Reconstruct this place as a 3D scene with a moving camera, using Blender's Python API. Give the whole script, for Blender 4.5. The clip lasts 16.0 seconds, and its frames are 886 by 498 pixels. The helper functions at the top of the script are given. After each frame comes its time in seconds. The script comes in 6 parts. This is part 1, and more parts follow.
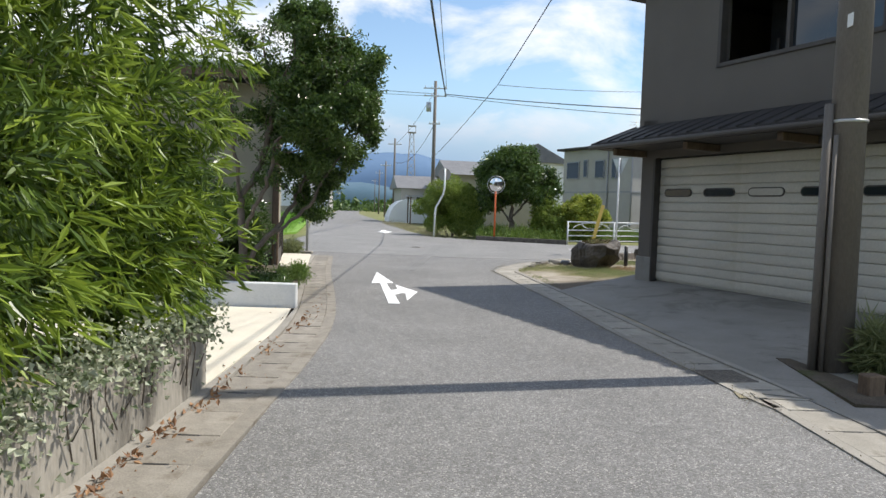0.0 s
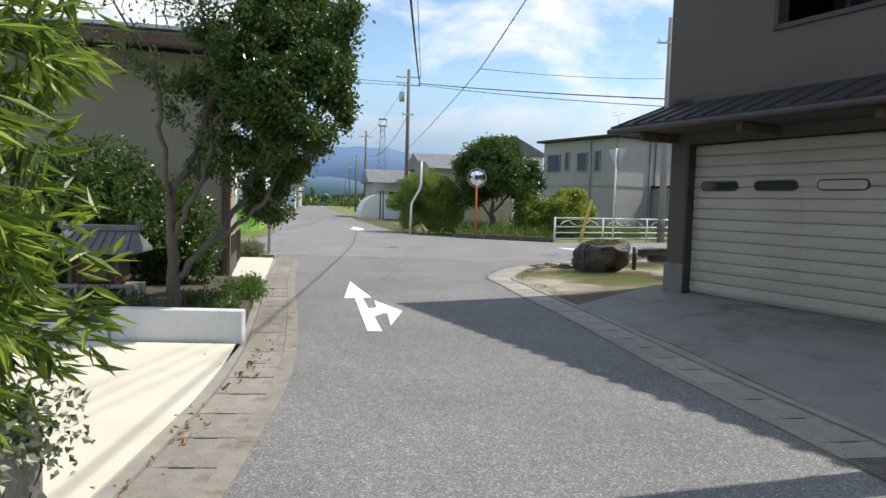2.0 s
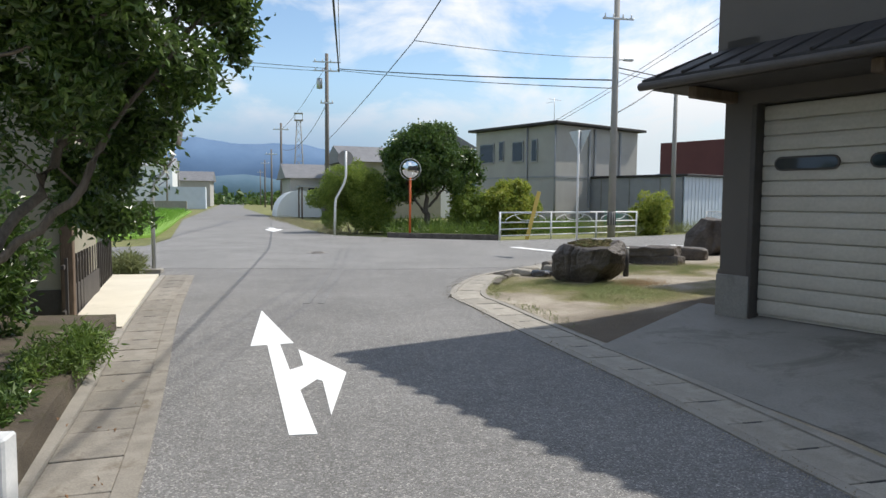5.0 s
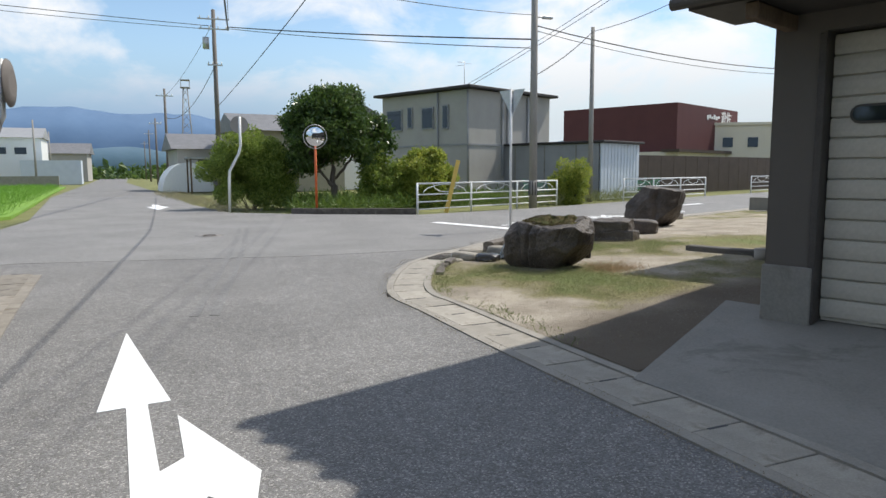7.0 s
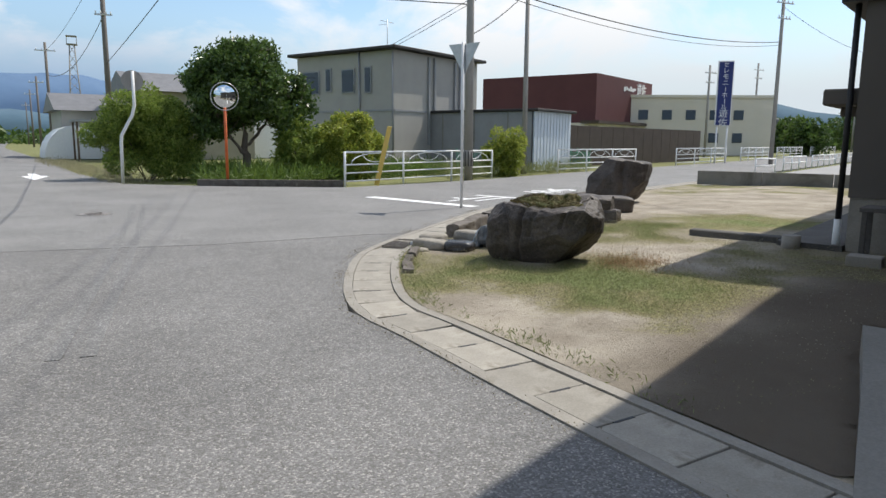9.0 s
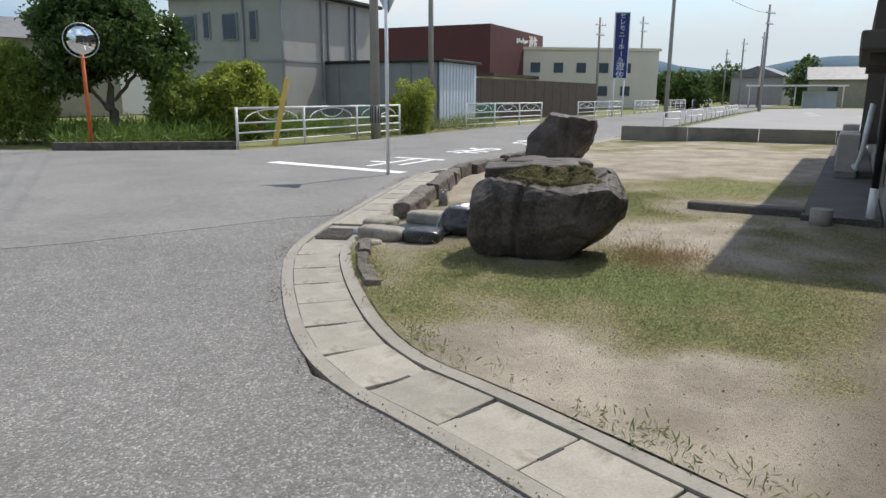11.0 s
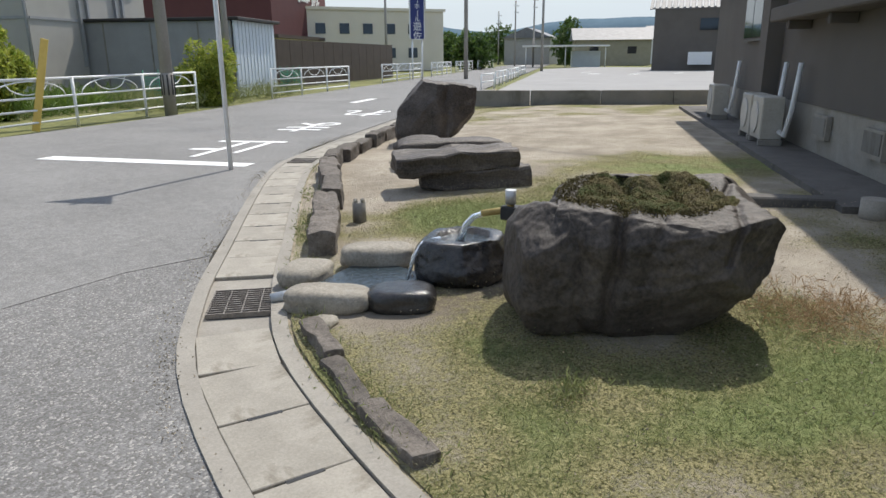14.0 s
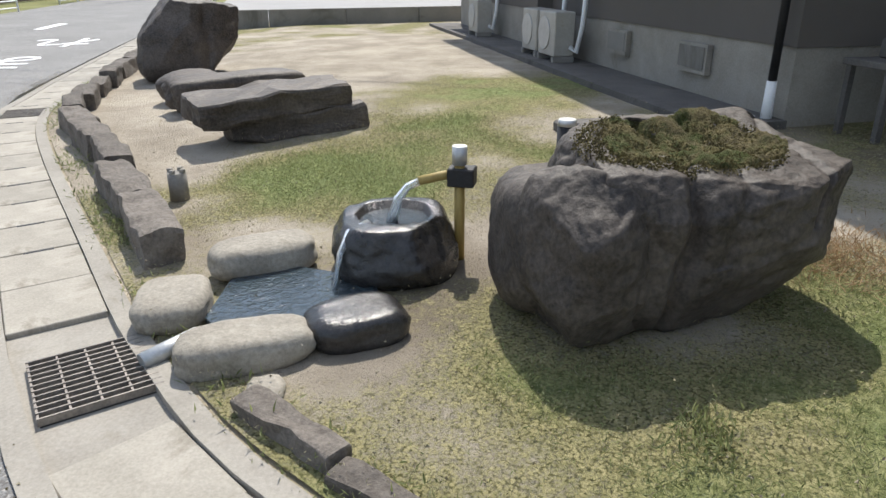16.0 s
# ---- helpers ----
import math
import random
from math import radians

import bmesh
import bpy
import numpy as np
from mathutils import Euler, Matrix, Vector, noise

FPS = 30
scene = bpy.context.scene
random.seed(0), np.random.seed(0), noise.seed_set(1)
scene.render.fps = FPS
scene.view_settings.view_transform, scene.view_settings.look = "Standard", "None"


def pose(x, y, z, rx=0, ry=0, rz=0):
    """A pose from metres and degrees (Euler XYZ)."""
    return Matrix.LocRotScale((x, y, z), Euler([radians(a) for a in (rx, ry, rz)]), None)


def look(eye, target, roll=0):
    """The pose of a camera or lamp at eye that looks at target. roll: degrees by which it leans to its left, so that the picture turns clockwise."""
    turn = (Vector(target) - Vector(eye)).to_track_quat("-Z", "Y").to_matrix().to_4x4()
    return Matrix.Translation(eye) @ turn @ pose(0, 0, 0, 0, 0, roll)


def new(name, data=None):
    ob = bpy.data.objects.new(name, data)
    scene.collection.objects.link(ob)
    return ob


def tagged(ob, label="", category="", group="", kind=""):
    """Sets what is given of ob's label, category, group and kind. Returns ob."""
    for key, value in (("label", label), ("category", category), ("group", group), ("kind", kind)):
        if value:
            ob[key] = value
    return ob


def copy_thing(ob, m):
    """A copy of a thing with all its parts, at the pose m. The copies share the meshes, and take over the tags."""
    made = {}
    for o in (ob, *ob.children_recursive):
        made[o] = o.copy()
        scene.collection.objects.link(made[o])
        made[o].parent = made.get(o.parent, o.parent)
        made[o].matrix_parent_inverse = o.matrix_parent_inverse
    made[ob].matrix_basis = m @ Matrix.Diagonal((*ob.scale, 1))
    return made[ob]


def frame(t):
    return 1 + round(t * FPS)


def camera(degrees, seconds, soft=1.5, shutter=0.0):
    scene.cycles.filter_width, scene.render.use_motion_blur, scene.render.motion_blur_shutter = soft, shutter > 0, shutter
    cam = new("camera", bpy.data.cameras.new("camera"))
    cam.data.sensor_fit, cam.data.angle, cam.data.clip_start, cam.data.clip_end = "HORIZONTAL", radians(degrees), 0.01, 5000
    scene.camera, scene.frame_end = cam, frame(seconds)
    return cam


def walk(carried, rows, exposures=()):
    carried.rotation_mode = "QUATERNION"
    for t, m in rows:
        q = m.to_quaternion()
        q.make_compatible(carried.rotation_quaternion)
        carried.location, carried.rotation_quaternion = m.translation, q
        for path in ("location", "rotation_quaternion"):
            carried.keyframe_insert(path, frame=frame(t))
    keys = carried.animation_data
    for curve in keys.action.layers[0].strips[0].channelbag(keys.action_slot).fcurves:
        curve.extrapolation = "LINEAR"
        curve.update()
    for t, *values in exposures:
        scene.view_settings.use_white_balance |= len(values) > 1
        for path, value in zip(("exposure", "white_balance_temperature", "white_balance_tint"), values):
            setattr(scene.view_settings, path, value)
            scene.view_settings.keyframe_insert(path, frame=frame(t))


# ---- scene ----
from mathutils.bvhtree import BVHTree

cam = camera(66.2, 16.0)
METRES, EYE, TILT, LEAN, TURN = 18.4, 1.5, 0.0, 0.0, 0.0
ROWS = [
    (0.0, 0.0, 0.0, 0.0, 0.11, -3.41, -1.81),
    (0.5, -0.0015, 0.0345, 0.0011, -0.73, -3.95, -1.86),
    (1.0, -0.0078, 0.0668, 0.002, -1.79, -3.88, -2.02),
    (1.5, -0.0101, 0.1001, 0.0025, -2.02, -3.92, -1.64),
    (2.0, -0.0157, 0.1321, 0.0025, -2.35, -3.82, -1.61),
    (2.5, -0.0167, 0.1656, 0.0019, -3.71, -2.98, -0.71),
    (3.0, -0.0227, 0.1999, 0.0008, -4.23, -3.03, -0.76),
    (5.5, -0.029, 0.3688, 0.0001, -11.36, -4.41, -0.22),
    (6.0, -0.028, 0.4026, 0.0008, -13.64, -4.79, -0.05),
    (6.5, -0.0315, 0.4357, 0.0009, -15.05, -5.43, -0.11),
    (7.0, -0.0291, 0.47, -0.0, -17.5, -6.53, 0.31),
    (7.5, -0.0306, 0.5037, -0.0003, -19.16, -7.13, 0.36),
    (8.0, -0.0277, 0.5376, -0.0015, -20.88, -7.48, 0.51),
    (8.5, -0.0269, 0.5716, -0.0022, -22.63, -8.13, 0.02),
    (9.0, -0.023, 0.6049, -0.0028, -24.94, -9.05, -0.44),
    (9.5, -0.0183, 0.6377, -0.0019, -26.36, -9.48, -0.5),
    (10.0, -0.0143, 0.6695, -0.0022, -29.32, -10.99, -0.76),
    (12.5, 0.0126, 0.8175, -0.0031, -40.41, -14.44, 0.81),
    (13.0, 0.0188, 0.8451, -0.0031, -43.57, -15.18, 0.53),
    (13.5, 0.0244, 0.8715, -0.003, -48.85, -15.4, 0.29),
    (14.0, 0.0335, 0.8975, -0.0024, -52.78, -15.74, 0.42),
    (14.5, 0.0382, 0.9215, -0.0026, -57.24, -16.35, 0.25),
    (15.0, 0.0499, 0.9445, -0.0042, -63.73, -17.63, 1.09),
    (15.5, 0.0579, 0.9662, -0.0049, -69.82, -18.79, 0.92),
    (16.0, 0.0652, 0.9849, -0.0056, -76.92, -22.17, 0.23),
]
walk(cam, [(t, pose(0, 0, EYE, TILT, LEAN, TURN) @ pose(METRES * x, METRES * y, METRES * z, 90 + pitch, roll, yaw)) for t, x, y, z, yaw, pitch, roll in ROWS],
     [(0.0, 0.05), (6.0, -0.08), (10.0, -0.13), (12.5, -0.2), (14.5, 0.0), (15.0, 0.06), (16.0, 0.28)])

# ---- world, sun, exposure ----
SUN_AZ, SUN_EL = 76.5, 55.0  # clockwise from +y, above the horizon
sun_way = Vector((math.sin(radians(SUN_AZ)) * math.cos(radians(SUN_EL)), math.cos(radians(SUN_AZ)) * math.cos(radians(SUN_EL)), math.sin(radians(SUN_EL))))
sun = new("sun", bpy.data.lights.new("sun", "SUN"))
sun.data.energy, sun.data.angle, sun.data.color = 4.9, radians(0.53), (1.0, 0.95, 0.87)
sun.matrix_world = look(sun_way * 60, (0, 0, 0))

world = bpy.data.worlds.new("sky")
scene.world = world
world.use_nodes = True
wt = world.node_tree
wt.nodes.clear()


def node(tree, kind, at=None, **values):
    n = tree.nodes.new(kind)
    for key, value in values.items():
        n.inputs[key].default_value = value
    return n


sky = wt.nodes.new("ShaderNodeTexSky")
sky.sky_type, sky.sun_disc = "NISHITA", False
sky.sun_elevation, sky.sun_rotation = radians(SUN_EL), radians(SUN_AZ)
sky.air_density, sky.dust_density, sky.ozone_density = 1.15, 0.5, 4.0
coord = wt.nodes.new("ShaderNodeTexCoord")
stretch = wt.nodes.new("ShaderNodeMapping")
stretch.inputs["Scale"].default_value = (1.0, 1.0, 1.9)
stretch.inputs["Location"].default_value = (0.62, 0.2, 0.1)
wt.links.new(coord.outputs["Generated"], stretch.inputs["Vector"])
puffs = node(wt, "ShaderNodeTexNoise", Scale=4.2, Detail=10.0, Roughness=0.58, Distortion=0.35)
wt.links.new(stretch.outputs["Vector"], puffs.inputs["Vector"])
ramp = wt.nodes.new("ShaderNodeValToRGB")
ramp.color_ramp.elements[0].position, ramp.color_ramp.elements[1].position = 0.45, 0.61
wt.links.new(puffs.outputs["Fac"], ramp.inputs["Fac"])


def span_node(tree, source, lo, hi):
    """0 to 1 as the source goes from lo to hi, eased at both ends."""
    m = tree.nodes.new("ShaderNodeMapRange")
    m.interpolation_type = "SMOOTHSTEP"
    m.inputs["From Min"].default_value, m.inputs["From Max"].default_value = lo, hi
    tree.links.new(source, m.inputs["Value"])
    return m.outputs["Result"]


def blend_node(tree, factor, a, b):
    """A colour between a and b, each a colour or a socket."""
    m = tree.nodes.new("ShaderNodeMix")
    m.data_type = "RGBA"
    tree.links.new(factor, m.inputs["Factor"])
    for key, v in (("A", a), ("B", b)):
        if isinstance(v, tuple):
            m.inputs[key].default_value = (*v, 1)
        else:
            tree.links.new(v, m.inputs[key])
    return m.outputs["Result"]


axes = wt.nodes.new("ShaderNodeSeparateXYZ")
wt.links.new(coord.outputs["Generated"], axes.inputs["Vector"])
bright = wt.nodes.new("ShaderNodeMix")
bright.data_type, bright.blend_type = "RGBA", "MULTIPLY"
bright.inputs["Factor"].default_value, bright.inputs["B"].default_value = 1.0, (1.5, 1.47, 1.42, 1)
wt.links.new(sky.outputs["Color"], bright.inputs["A"])
cloudy = blend_node(wt, ramp.outputs["Color"], bright.outputs["Result"], (8.9, 9.0, 9.2))
# haze near the horizon: slate blue below the mountain in the north-west, pale in the east
haze = blend_node(wt, span_node(wt, axes.outputs["X"], -0.05, 0.45), (2.9, 4.2, 5.9), (6.2, 6.9, 7.4))
low = span_node(wt, axes.outputs["Z"], 0.19, 0.05)
cloud_result = blend_node(wt, low, cloudy, haze)
sky_out = wt.nodes.new("ShaderNodeBackground")
sky_out.inputs["Strength"].default_value = 0.12
wt.links.new(cloud_result, sky_out.inputs["Color"])
wt.links.new(sky_out.outputs["Background"], wt.nodes.new("ShaderNodeOutputWorld").inputs["Surface"])


# ---- materials ----
def material(name, a, b, scale=4.0, fine=60.0, rough=0.8, bump=0.3, depth=0.01, c=None, c_at=0.62, metal=0.0, spread=0.0, stretch_z=1.0, contrast=0.25, spec=0.4, island=0.0):
    """Two colours mixed by a coarse and a fine noise, a third one as stains, with relief. spread: random light and dark from piece to piece."""
    m = bpy.data.materials.new(name)
    m.use_nodes = True
    t = m.node_tree
    bsdf = t.nodes["Principled BSDF"]
    bsdf.inputs["Roughness"].default_value, bsdf.inputs["Metallic"].default_value = rough, metal
    bsdf.inputs["Specular IOR Level"].default_value = spec
    tc = t.nodes.new("ShaderNodeTexCoord")
    mp = t.nodes.new("ShaderNodeMapping")
    mp.inputs["Scale"].default_value = (1, 1, stretch_z)
    t.links.new(tc.outputs["Object"], mp.inputs["Vector"])
    n1 = node(t, "ShaderNodeTexNoise", Scale=scale, Detail=6.0, Roughness=0.6)
    n2 = node(t, "ShaderNodeTexNoise", Scale=fine, Detail=4.0, Roughness=0.7)
    for n in (n1, n2):
        t.links.new(mp.outputs["Vector"], n.inputs["Vector"])
    add = t.nodes.new("ShaderNodeMath")
    add.operation = "ADD"
    t.links.new(n1.outputs["Fac"], add.inputs[0])
    t.links.new(n2.outputs["Fac"], add.inputs[1])
    span = t.nodes.new("ShaderNodeMapRange")
    span.inputs["From Min"].default_value, span.inputs["From Max"].default_value = 1.0 - contrast, 1.0 + contrast
    t.links.new(add.outputs[0], span.inputs["Value"])
    mix = t.nodes.new("ShaderNodeMix")
    mix.data_type = "RGBA"
    mix.inputs["A"].default_value, mix.inputs["B"].default_value = (*a, 1), (*b, 1)
    t.links.new(span.outputs["Result"], mix.inputs["Factor"])
    colour = mix.outputs["Result"]
    if c:
        n3 = node(t, "ShaderNodeTexNoise", Scale=scale * 0.6, Detail=8.0, Roughness=0.7, Distortion=0.6)
        t.links.new(mp.outputs["Vector"], n3.inputs["Vector"])
        lim = t.nodes.new("ShaderNodeMapRange")
        lim.inputs["From Min"].default_value, lim.inputs["From Max"].default_value = c_at - 0.06, c_at + 0.06
        t.links.new(n3.outputs["Fac"], lim.inputs["Value"])
        mix2 = t.nodes.new("ShaderNodeMix")
        mix2.data_type = "RGBA"
        mix2.inputs["B"].default_value = (*c, 1)
        t.links.new(lim.outputs["Result"], mix2.inputs["Factor"])
        t.links.new(colour, mix2.inputs["A"])
        colour = mix2.outputs["Result"]
    if spread or island:
        hsv = t.nodes.new("ShaderNodeHueSaturation")
        rnd = t.nodes.new("ShaderNodeMapRange")
        k = spread or island
        rnd.inputs["To Min"].default_value, rnd.inputs["To Max"].default_value = 1 - k, 1 + k
        src = t.nodes.new("ShaderNodeObjectInfo" if spread else "ShaderNodeNewGeometry")
        t.links.new(src.outputs["Random" if spread else "Random Per Island"], rnd.inputs["Value"])
        t.links.new(rnd.outputs["Result"], hsv.inputs["Value"])
        t.links.new(colour, hsv.inputs["Color"])
        colour = hsv.outputs["Color"]
    t.links.new(colour, bsdf.inputs["Base Color"])
    if bump:
        bp = t.nodes.new("ShaderNodeBump")
        bp.inputs["Strength"].default_value, bp.inputs["Distance"].default_value = bump, depth
        t.links.new(add.outputs[0], bp.inputs["Height"])
        t.links.new(bp.outputs["Normal"], bsdf.inputs["Normal"])
    return m


def chippings(name, dark, light, scale, mean, relief):
    """Worn asphalt: stone chips of many greys in a dark binder, with broad worn patches."""
    m = bpy.data.materials.new(name)
    m.use_nodes = True
    t = m.node_tree
    bsdf = t.nodes["Principled BSDF"]
    bsdf.inputs["Roughness"].default_value, bsdf.inputs["Specular IOR Level"].default_value = 0.88, 0.3
    tc = t.nodes.new("ShaderNodeTexCoord")
    chips = node(t, "ShaderNodeTexVoronoi", Scale=scale)
    broad = node(t, "ShaderNodeTexNoise", Scale=0.55, Detail=7.0, Roughness=0.62)
    streak = node(t, "ShaderNodeTexNoise", Scale=9.0, Detail=5.0, Roughness=0.7)
    for n in (chips, broad, streak):
        t.links.new(tc.outputs["Object"], n.inputs["Vector"])
    grey = t.nodes.new("ShaderNodeSeparateColor")
    t.links.new(chips.outputs["Color"], grey.inputs["Color"])
    ramp = t.nodes.new("ShaderNodeValToRGB")
    e = ramp.color_ramp.elements
    e[0].color, e[1].color = (*dark, 1), (*light, 1)
    e.new(0.55).color = (mean * 0.85, mean * 0.84, mean * 0.82, 1)
    e.new(0.86).color = (mean * 1.15, mean * 1.13, mean * 1.1, 1)
    t.links.new(grey.outputs[0], ramp.inputs["Fac"])
    both = t.nodes.new("ShaderNodeMath")
    both.operation = "ADD"
    t.links.new(broad.outputs["Fac"], both.inputs[0])
    t.links.new(streak.outputs["Fac"], both.inputs[1])
    tone = t.nodes.new("ShaderNodeMapRange")
    for key, v in (("From Min", 0.7), ("From Max", 1.3), ("To Min", 0.78), ("To Max", 1.2)):
        tone.inputs[key].default_value = v
    t.links.new(both.outputs[0], tone.inputs["Value"])
    hsv = t.nodes.new("ShaderNodeHueSaturation")
    t.links.new(ramp.outputs["Color"], hsv.inputs["Color"])
    t.links.new(tone.outputs["Result"], hsv.inputs["Value"])
    t.links.new(hsv.outputs["Color"], bsdf.inputs["Base Color"])
    bp = t.nodes.new("ShaderNodeBump")
    bp.inputs["Strength"].default_value, bp.inputs["Distance"].default_value, bp.invert = relief, 0.006, True
    t.links.new(chips.outputs["Distance"], bp.inputs["Height"])
    t.links.new(bp.outputs["Normal"], bsdf.inputs["Normal"])
    return m


def turf_material(name):
    """Pale sandy earth with grit, darker damp soil, and short turf where the mesh's turf weight says that grass grows."""
    m = bpy.data.materials.new(name)
    m.use_nodes = True
    t = m.node_tree
    bsdf = t.nodes["Principled BSDF"]
    bsdf.inputs["Roughness"].default_value, bsdf.inputs["Specular IOR Level"].default_value = 0.95, 0.15
    tc = t.nodes.new("ShaderNodeTexCoord")
    broad = node(t, "ShaderNodeTexNoise", Scale=1.3, Detail=6.0, Roughness=0.65)
    mid = node(t, "ShaderNodeTexNoise", Scale=19.0, Detail=6.0, Roughness=0.7, Distortion=0.4)
    grit = node(t, "ShaderNodeTexNoise", Scale=85.0, Detail=4.0, Roughness=0.75)
    stems = node(t, "ShaderNodeTexVoronoi", Scale=75.0)
    for n in (broad, mid, grit, stems):
        t.links.new(tc.outputs["Object"], n.inputs["Vector"])
    earth = blend_node(t, span_node(t, broad.outputs["Fac"], 0.3, 0.7), (0.27, 0.235, 0.187), (0.44, 0.392, 0.32))
    earth = blend_node(t, span_node(t, grit.outputs["Fac"], 0.42, 0.3), earth, (0.13, 0.105, 0.08))
    earth = blend_node(t, span_node(t, grit.outputs["Fac"], 0.62, 0.75), earth, (0.55, 0.5, 0.42))
    turf = blend_node(t, span_node(t, mid.outputs["Fac"], 0.32, 0.66), (0.15, 0.15, 0.06), (0.33, 0.295, 0.155))
    turf = blend_node(t, span_node(t, stems.outputs["Distance"], 0.45, 0.8), turf, (0.09, 0.085, 0.035))
    ripe = span_node(t, mid.outputs["Fac"], 0.3, 0.7)
    weight = t.nodes.new("ShaderNodeAttribute")
    weight.attribute_name = "turf"
    split = t.nodes.new("ShaderNodeSeparateColor")
    t.links.new(weight.outputs["Color"], split.inputs["Color"])
    turf = blend_node(t, span_node(t, split.outputs["Red"], 0.68, 1.0), turf, blend_node(t, ripe, (0.12, 0.155, 0.055), (0.25, 0.275, 0.12)))
    damp = blend_node(t, split.outputs["Green"], earth, (0.115, 0.092, 0.068))
    patchy = t.nodes.new("ShaderNodeMath")
    patchy.operation, patchy.inputs[2].default_value, patchy.inputs[1].default_value = "MULTIPLY_ADD", -0.35, 0.9
    t.links.new(grit.outputs["Fac"], patchy.inputs[0])
    speckle = t.nodes.new("ShaderNodeMath")
    t.links.new(mid.outputs["Fac"], speckle.inputs[0])
    t.links.new(patchy.outputs[0], speckle.inputs[1])
    patchy = speckle
    add = t.nodes.new("ShaderNodeMath")
    add.operation = "ADD"
    t.links.new(split.outputs["Red"], add.inputs[0])
    t.links.new(patchy.outputs[0], add.inputs[1])
    t.links.new(blend_node(t, span_node(t, add.outputs[0], 0.8, 1.3), damp, turf), bsdf.inputs["Base Color"])
    both = t.nodes.new("ShaderNodeMath")
    both.operation = "ADD"
    t.links.new(mid.outputs["Fac"], both.inputs[0])
    t.links.new(grit.outputs["Fac"], both.inputs[1])
    bp = t.nodes.new("ShaderNodeBump")
    bp.inputs["Strength"].default_value, bp.inputs["Distance"].default_value = 0.9, 0.014
    t.links.new(both.outputs[0], bp.inputs["Height"])
    t.links.new(bp.outputs["Normal"], bsdf.inputs["Normal"])
    return m


def leaf_material(name, a, b, gloss=0.45, glow=0.35):
    """Leaves: colour varies from leaf to leaf, and light comes through them."""
    m = bpy.data.materials.new(name)
    m.use_nodes = True
    t = m.node_tree
    bsdf = t.nodes["Principled BSDF"]
    geo = t.nodes.new("ShaderNodeNewGeometry")
    mix = t.nodes.new("ShaderNodeMix")
    mix.data_type = "RGBA"
    mix.inputs["A"].default_value, mix.inputs["B"].default_value = (*a, 1), (*b, 1)
    t.links.new(geo.outputs["Random Per Island"], mix.inputs["Factor"])
    t.links.new(mix.outputs["Result"], bsdf.inputs["Base Color"])
    bsdf.inputs["Roughness"].default_value = gloss
    through_light = t.nodes.new("ShaderNodeBsdfTranslucent")
    t.links.new(mix.outputs["Result"], through_light.inputs["Color"])
    both = t.nodes.new("ShaderNodeMixShader")
    both.inputs["Fac"].default_value = glow
    t.links.new(bsdf.outputs["BSDF"], both.inputs[1])
    t.links.new(through_light.outputs["BSDF"], both.inputs[2])
    t.links.new(both.outputs["Shader"], t.nodes["Material Output"].inputs["Surface"])
    return m


def glass_material(name, tint=(0.02, 0.025, 0.03), rough=0.05):
    m = bpy.data.materials.new(name)
    m.use_nodes = True
    b = m.node_tree.nodes["Principled BSDF"]
    b.inputs["Base Color"].default_value = (*tint, 1)
    b.inputs["Roughness"].default_value = rough
    b.inputs["Specular IOR Level"].default_value = 0.8
    return m


M_ASPHALT = chippings("asphalt_coarse", (0.128, 0.121, 0.113), (0.385, 0.367, 0.34), 105.0, 0.208, 0.5)
M_ASPHALT2 = chippings("asphalt_smooth", (0.165, 0.158, 0.148), (0.315, 0.302, 0.282), 150.0, 0.23, 0.3)
M_DARK_ASPHALT = chippings("dark_asphalt", (0.13, 0.128, 0.125), (0.38, 0.37, 0.355), 105.0, 0.205, 0.5)
M_CONCRETE = material("concrete", (0.235, 0.217, 0.187), (0.335, 0.312, 0.272), 3.0, 70.0, 0.9, 0.4, 0.004, c=(0.2, 0.18, 0.14), c_at=0.66)
M_LID = material("concrete_lid", (0.26, 0.24, 0.203), (0.38, 0.352, 0.302), 4.0, 80.0, 0.9, 0.35, 0.003, c=(0.19, 0.168, 0.132), c_at=0.6, spread=0.12)
M_LID_OLD = material("old_concrete_lid", (0.185, 0.167, 0.14), (0.295, 0.268, 0.227), 5.0, 80.0, 0.92, 0.4, 0.004, c=(0.15, 0.125, 0.095), c_at=0.6, spread=0.14)
M_SLAB = material("pale_concrete", (0.55, 0.5, 0.4), (0.66, 0.61, 0.5), 1.2, 60.0, 0.85, 0.2, 0.003, c=(0.47, 0.42, 0.33), c_at=0.68)
M_APRON = material("driveway_concrete", (0.2, 0.19, 0.17), (0.27, 0.255, 0.23), 1.6, 50.0, 0.9, 0.3, 0.004, c=(0.15, 0.14, 0.12), c_at=0.6)
M_WALLC = material("stained_concrete_wall", (0.24, 0.22, 0.185), (0.36, 0.33, 0.28), 2.5, 40.0, 0.92, 0.4, 0.006, c=(0.1, 0.09, 0.075), c_at=0.58, stretch_z=0.25)
M_WHITEWALL = material("whitewashed_block", (0.56, 0.57, 0.57), (0.68, 0.68, 0.67), 3.0, 50.0, 0.85, 0.25, 0.004, c=(0.4, 0.39, 0.36), c_at=0.66)
M_PAINT = material("road_paint", (0.74, 0.74, 0.73), (0.86, 0.86, 0.85), 9.0, 160.0, 0.75, 0.3, 0.003, c=(0.6, 0.6, 0.58), c_at=0.74)
M_EARTH = material("earth", (0.25, 0.213, 0.163), (0.45, 0.388, 0.308), 1.1, 70.0, 0.95, 0.8, 0.012, c=(0.26, 0.225, 0.14), c_at=0.475)
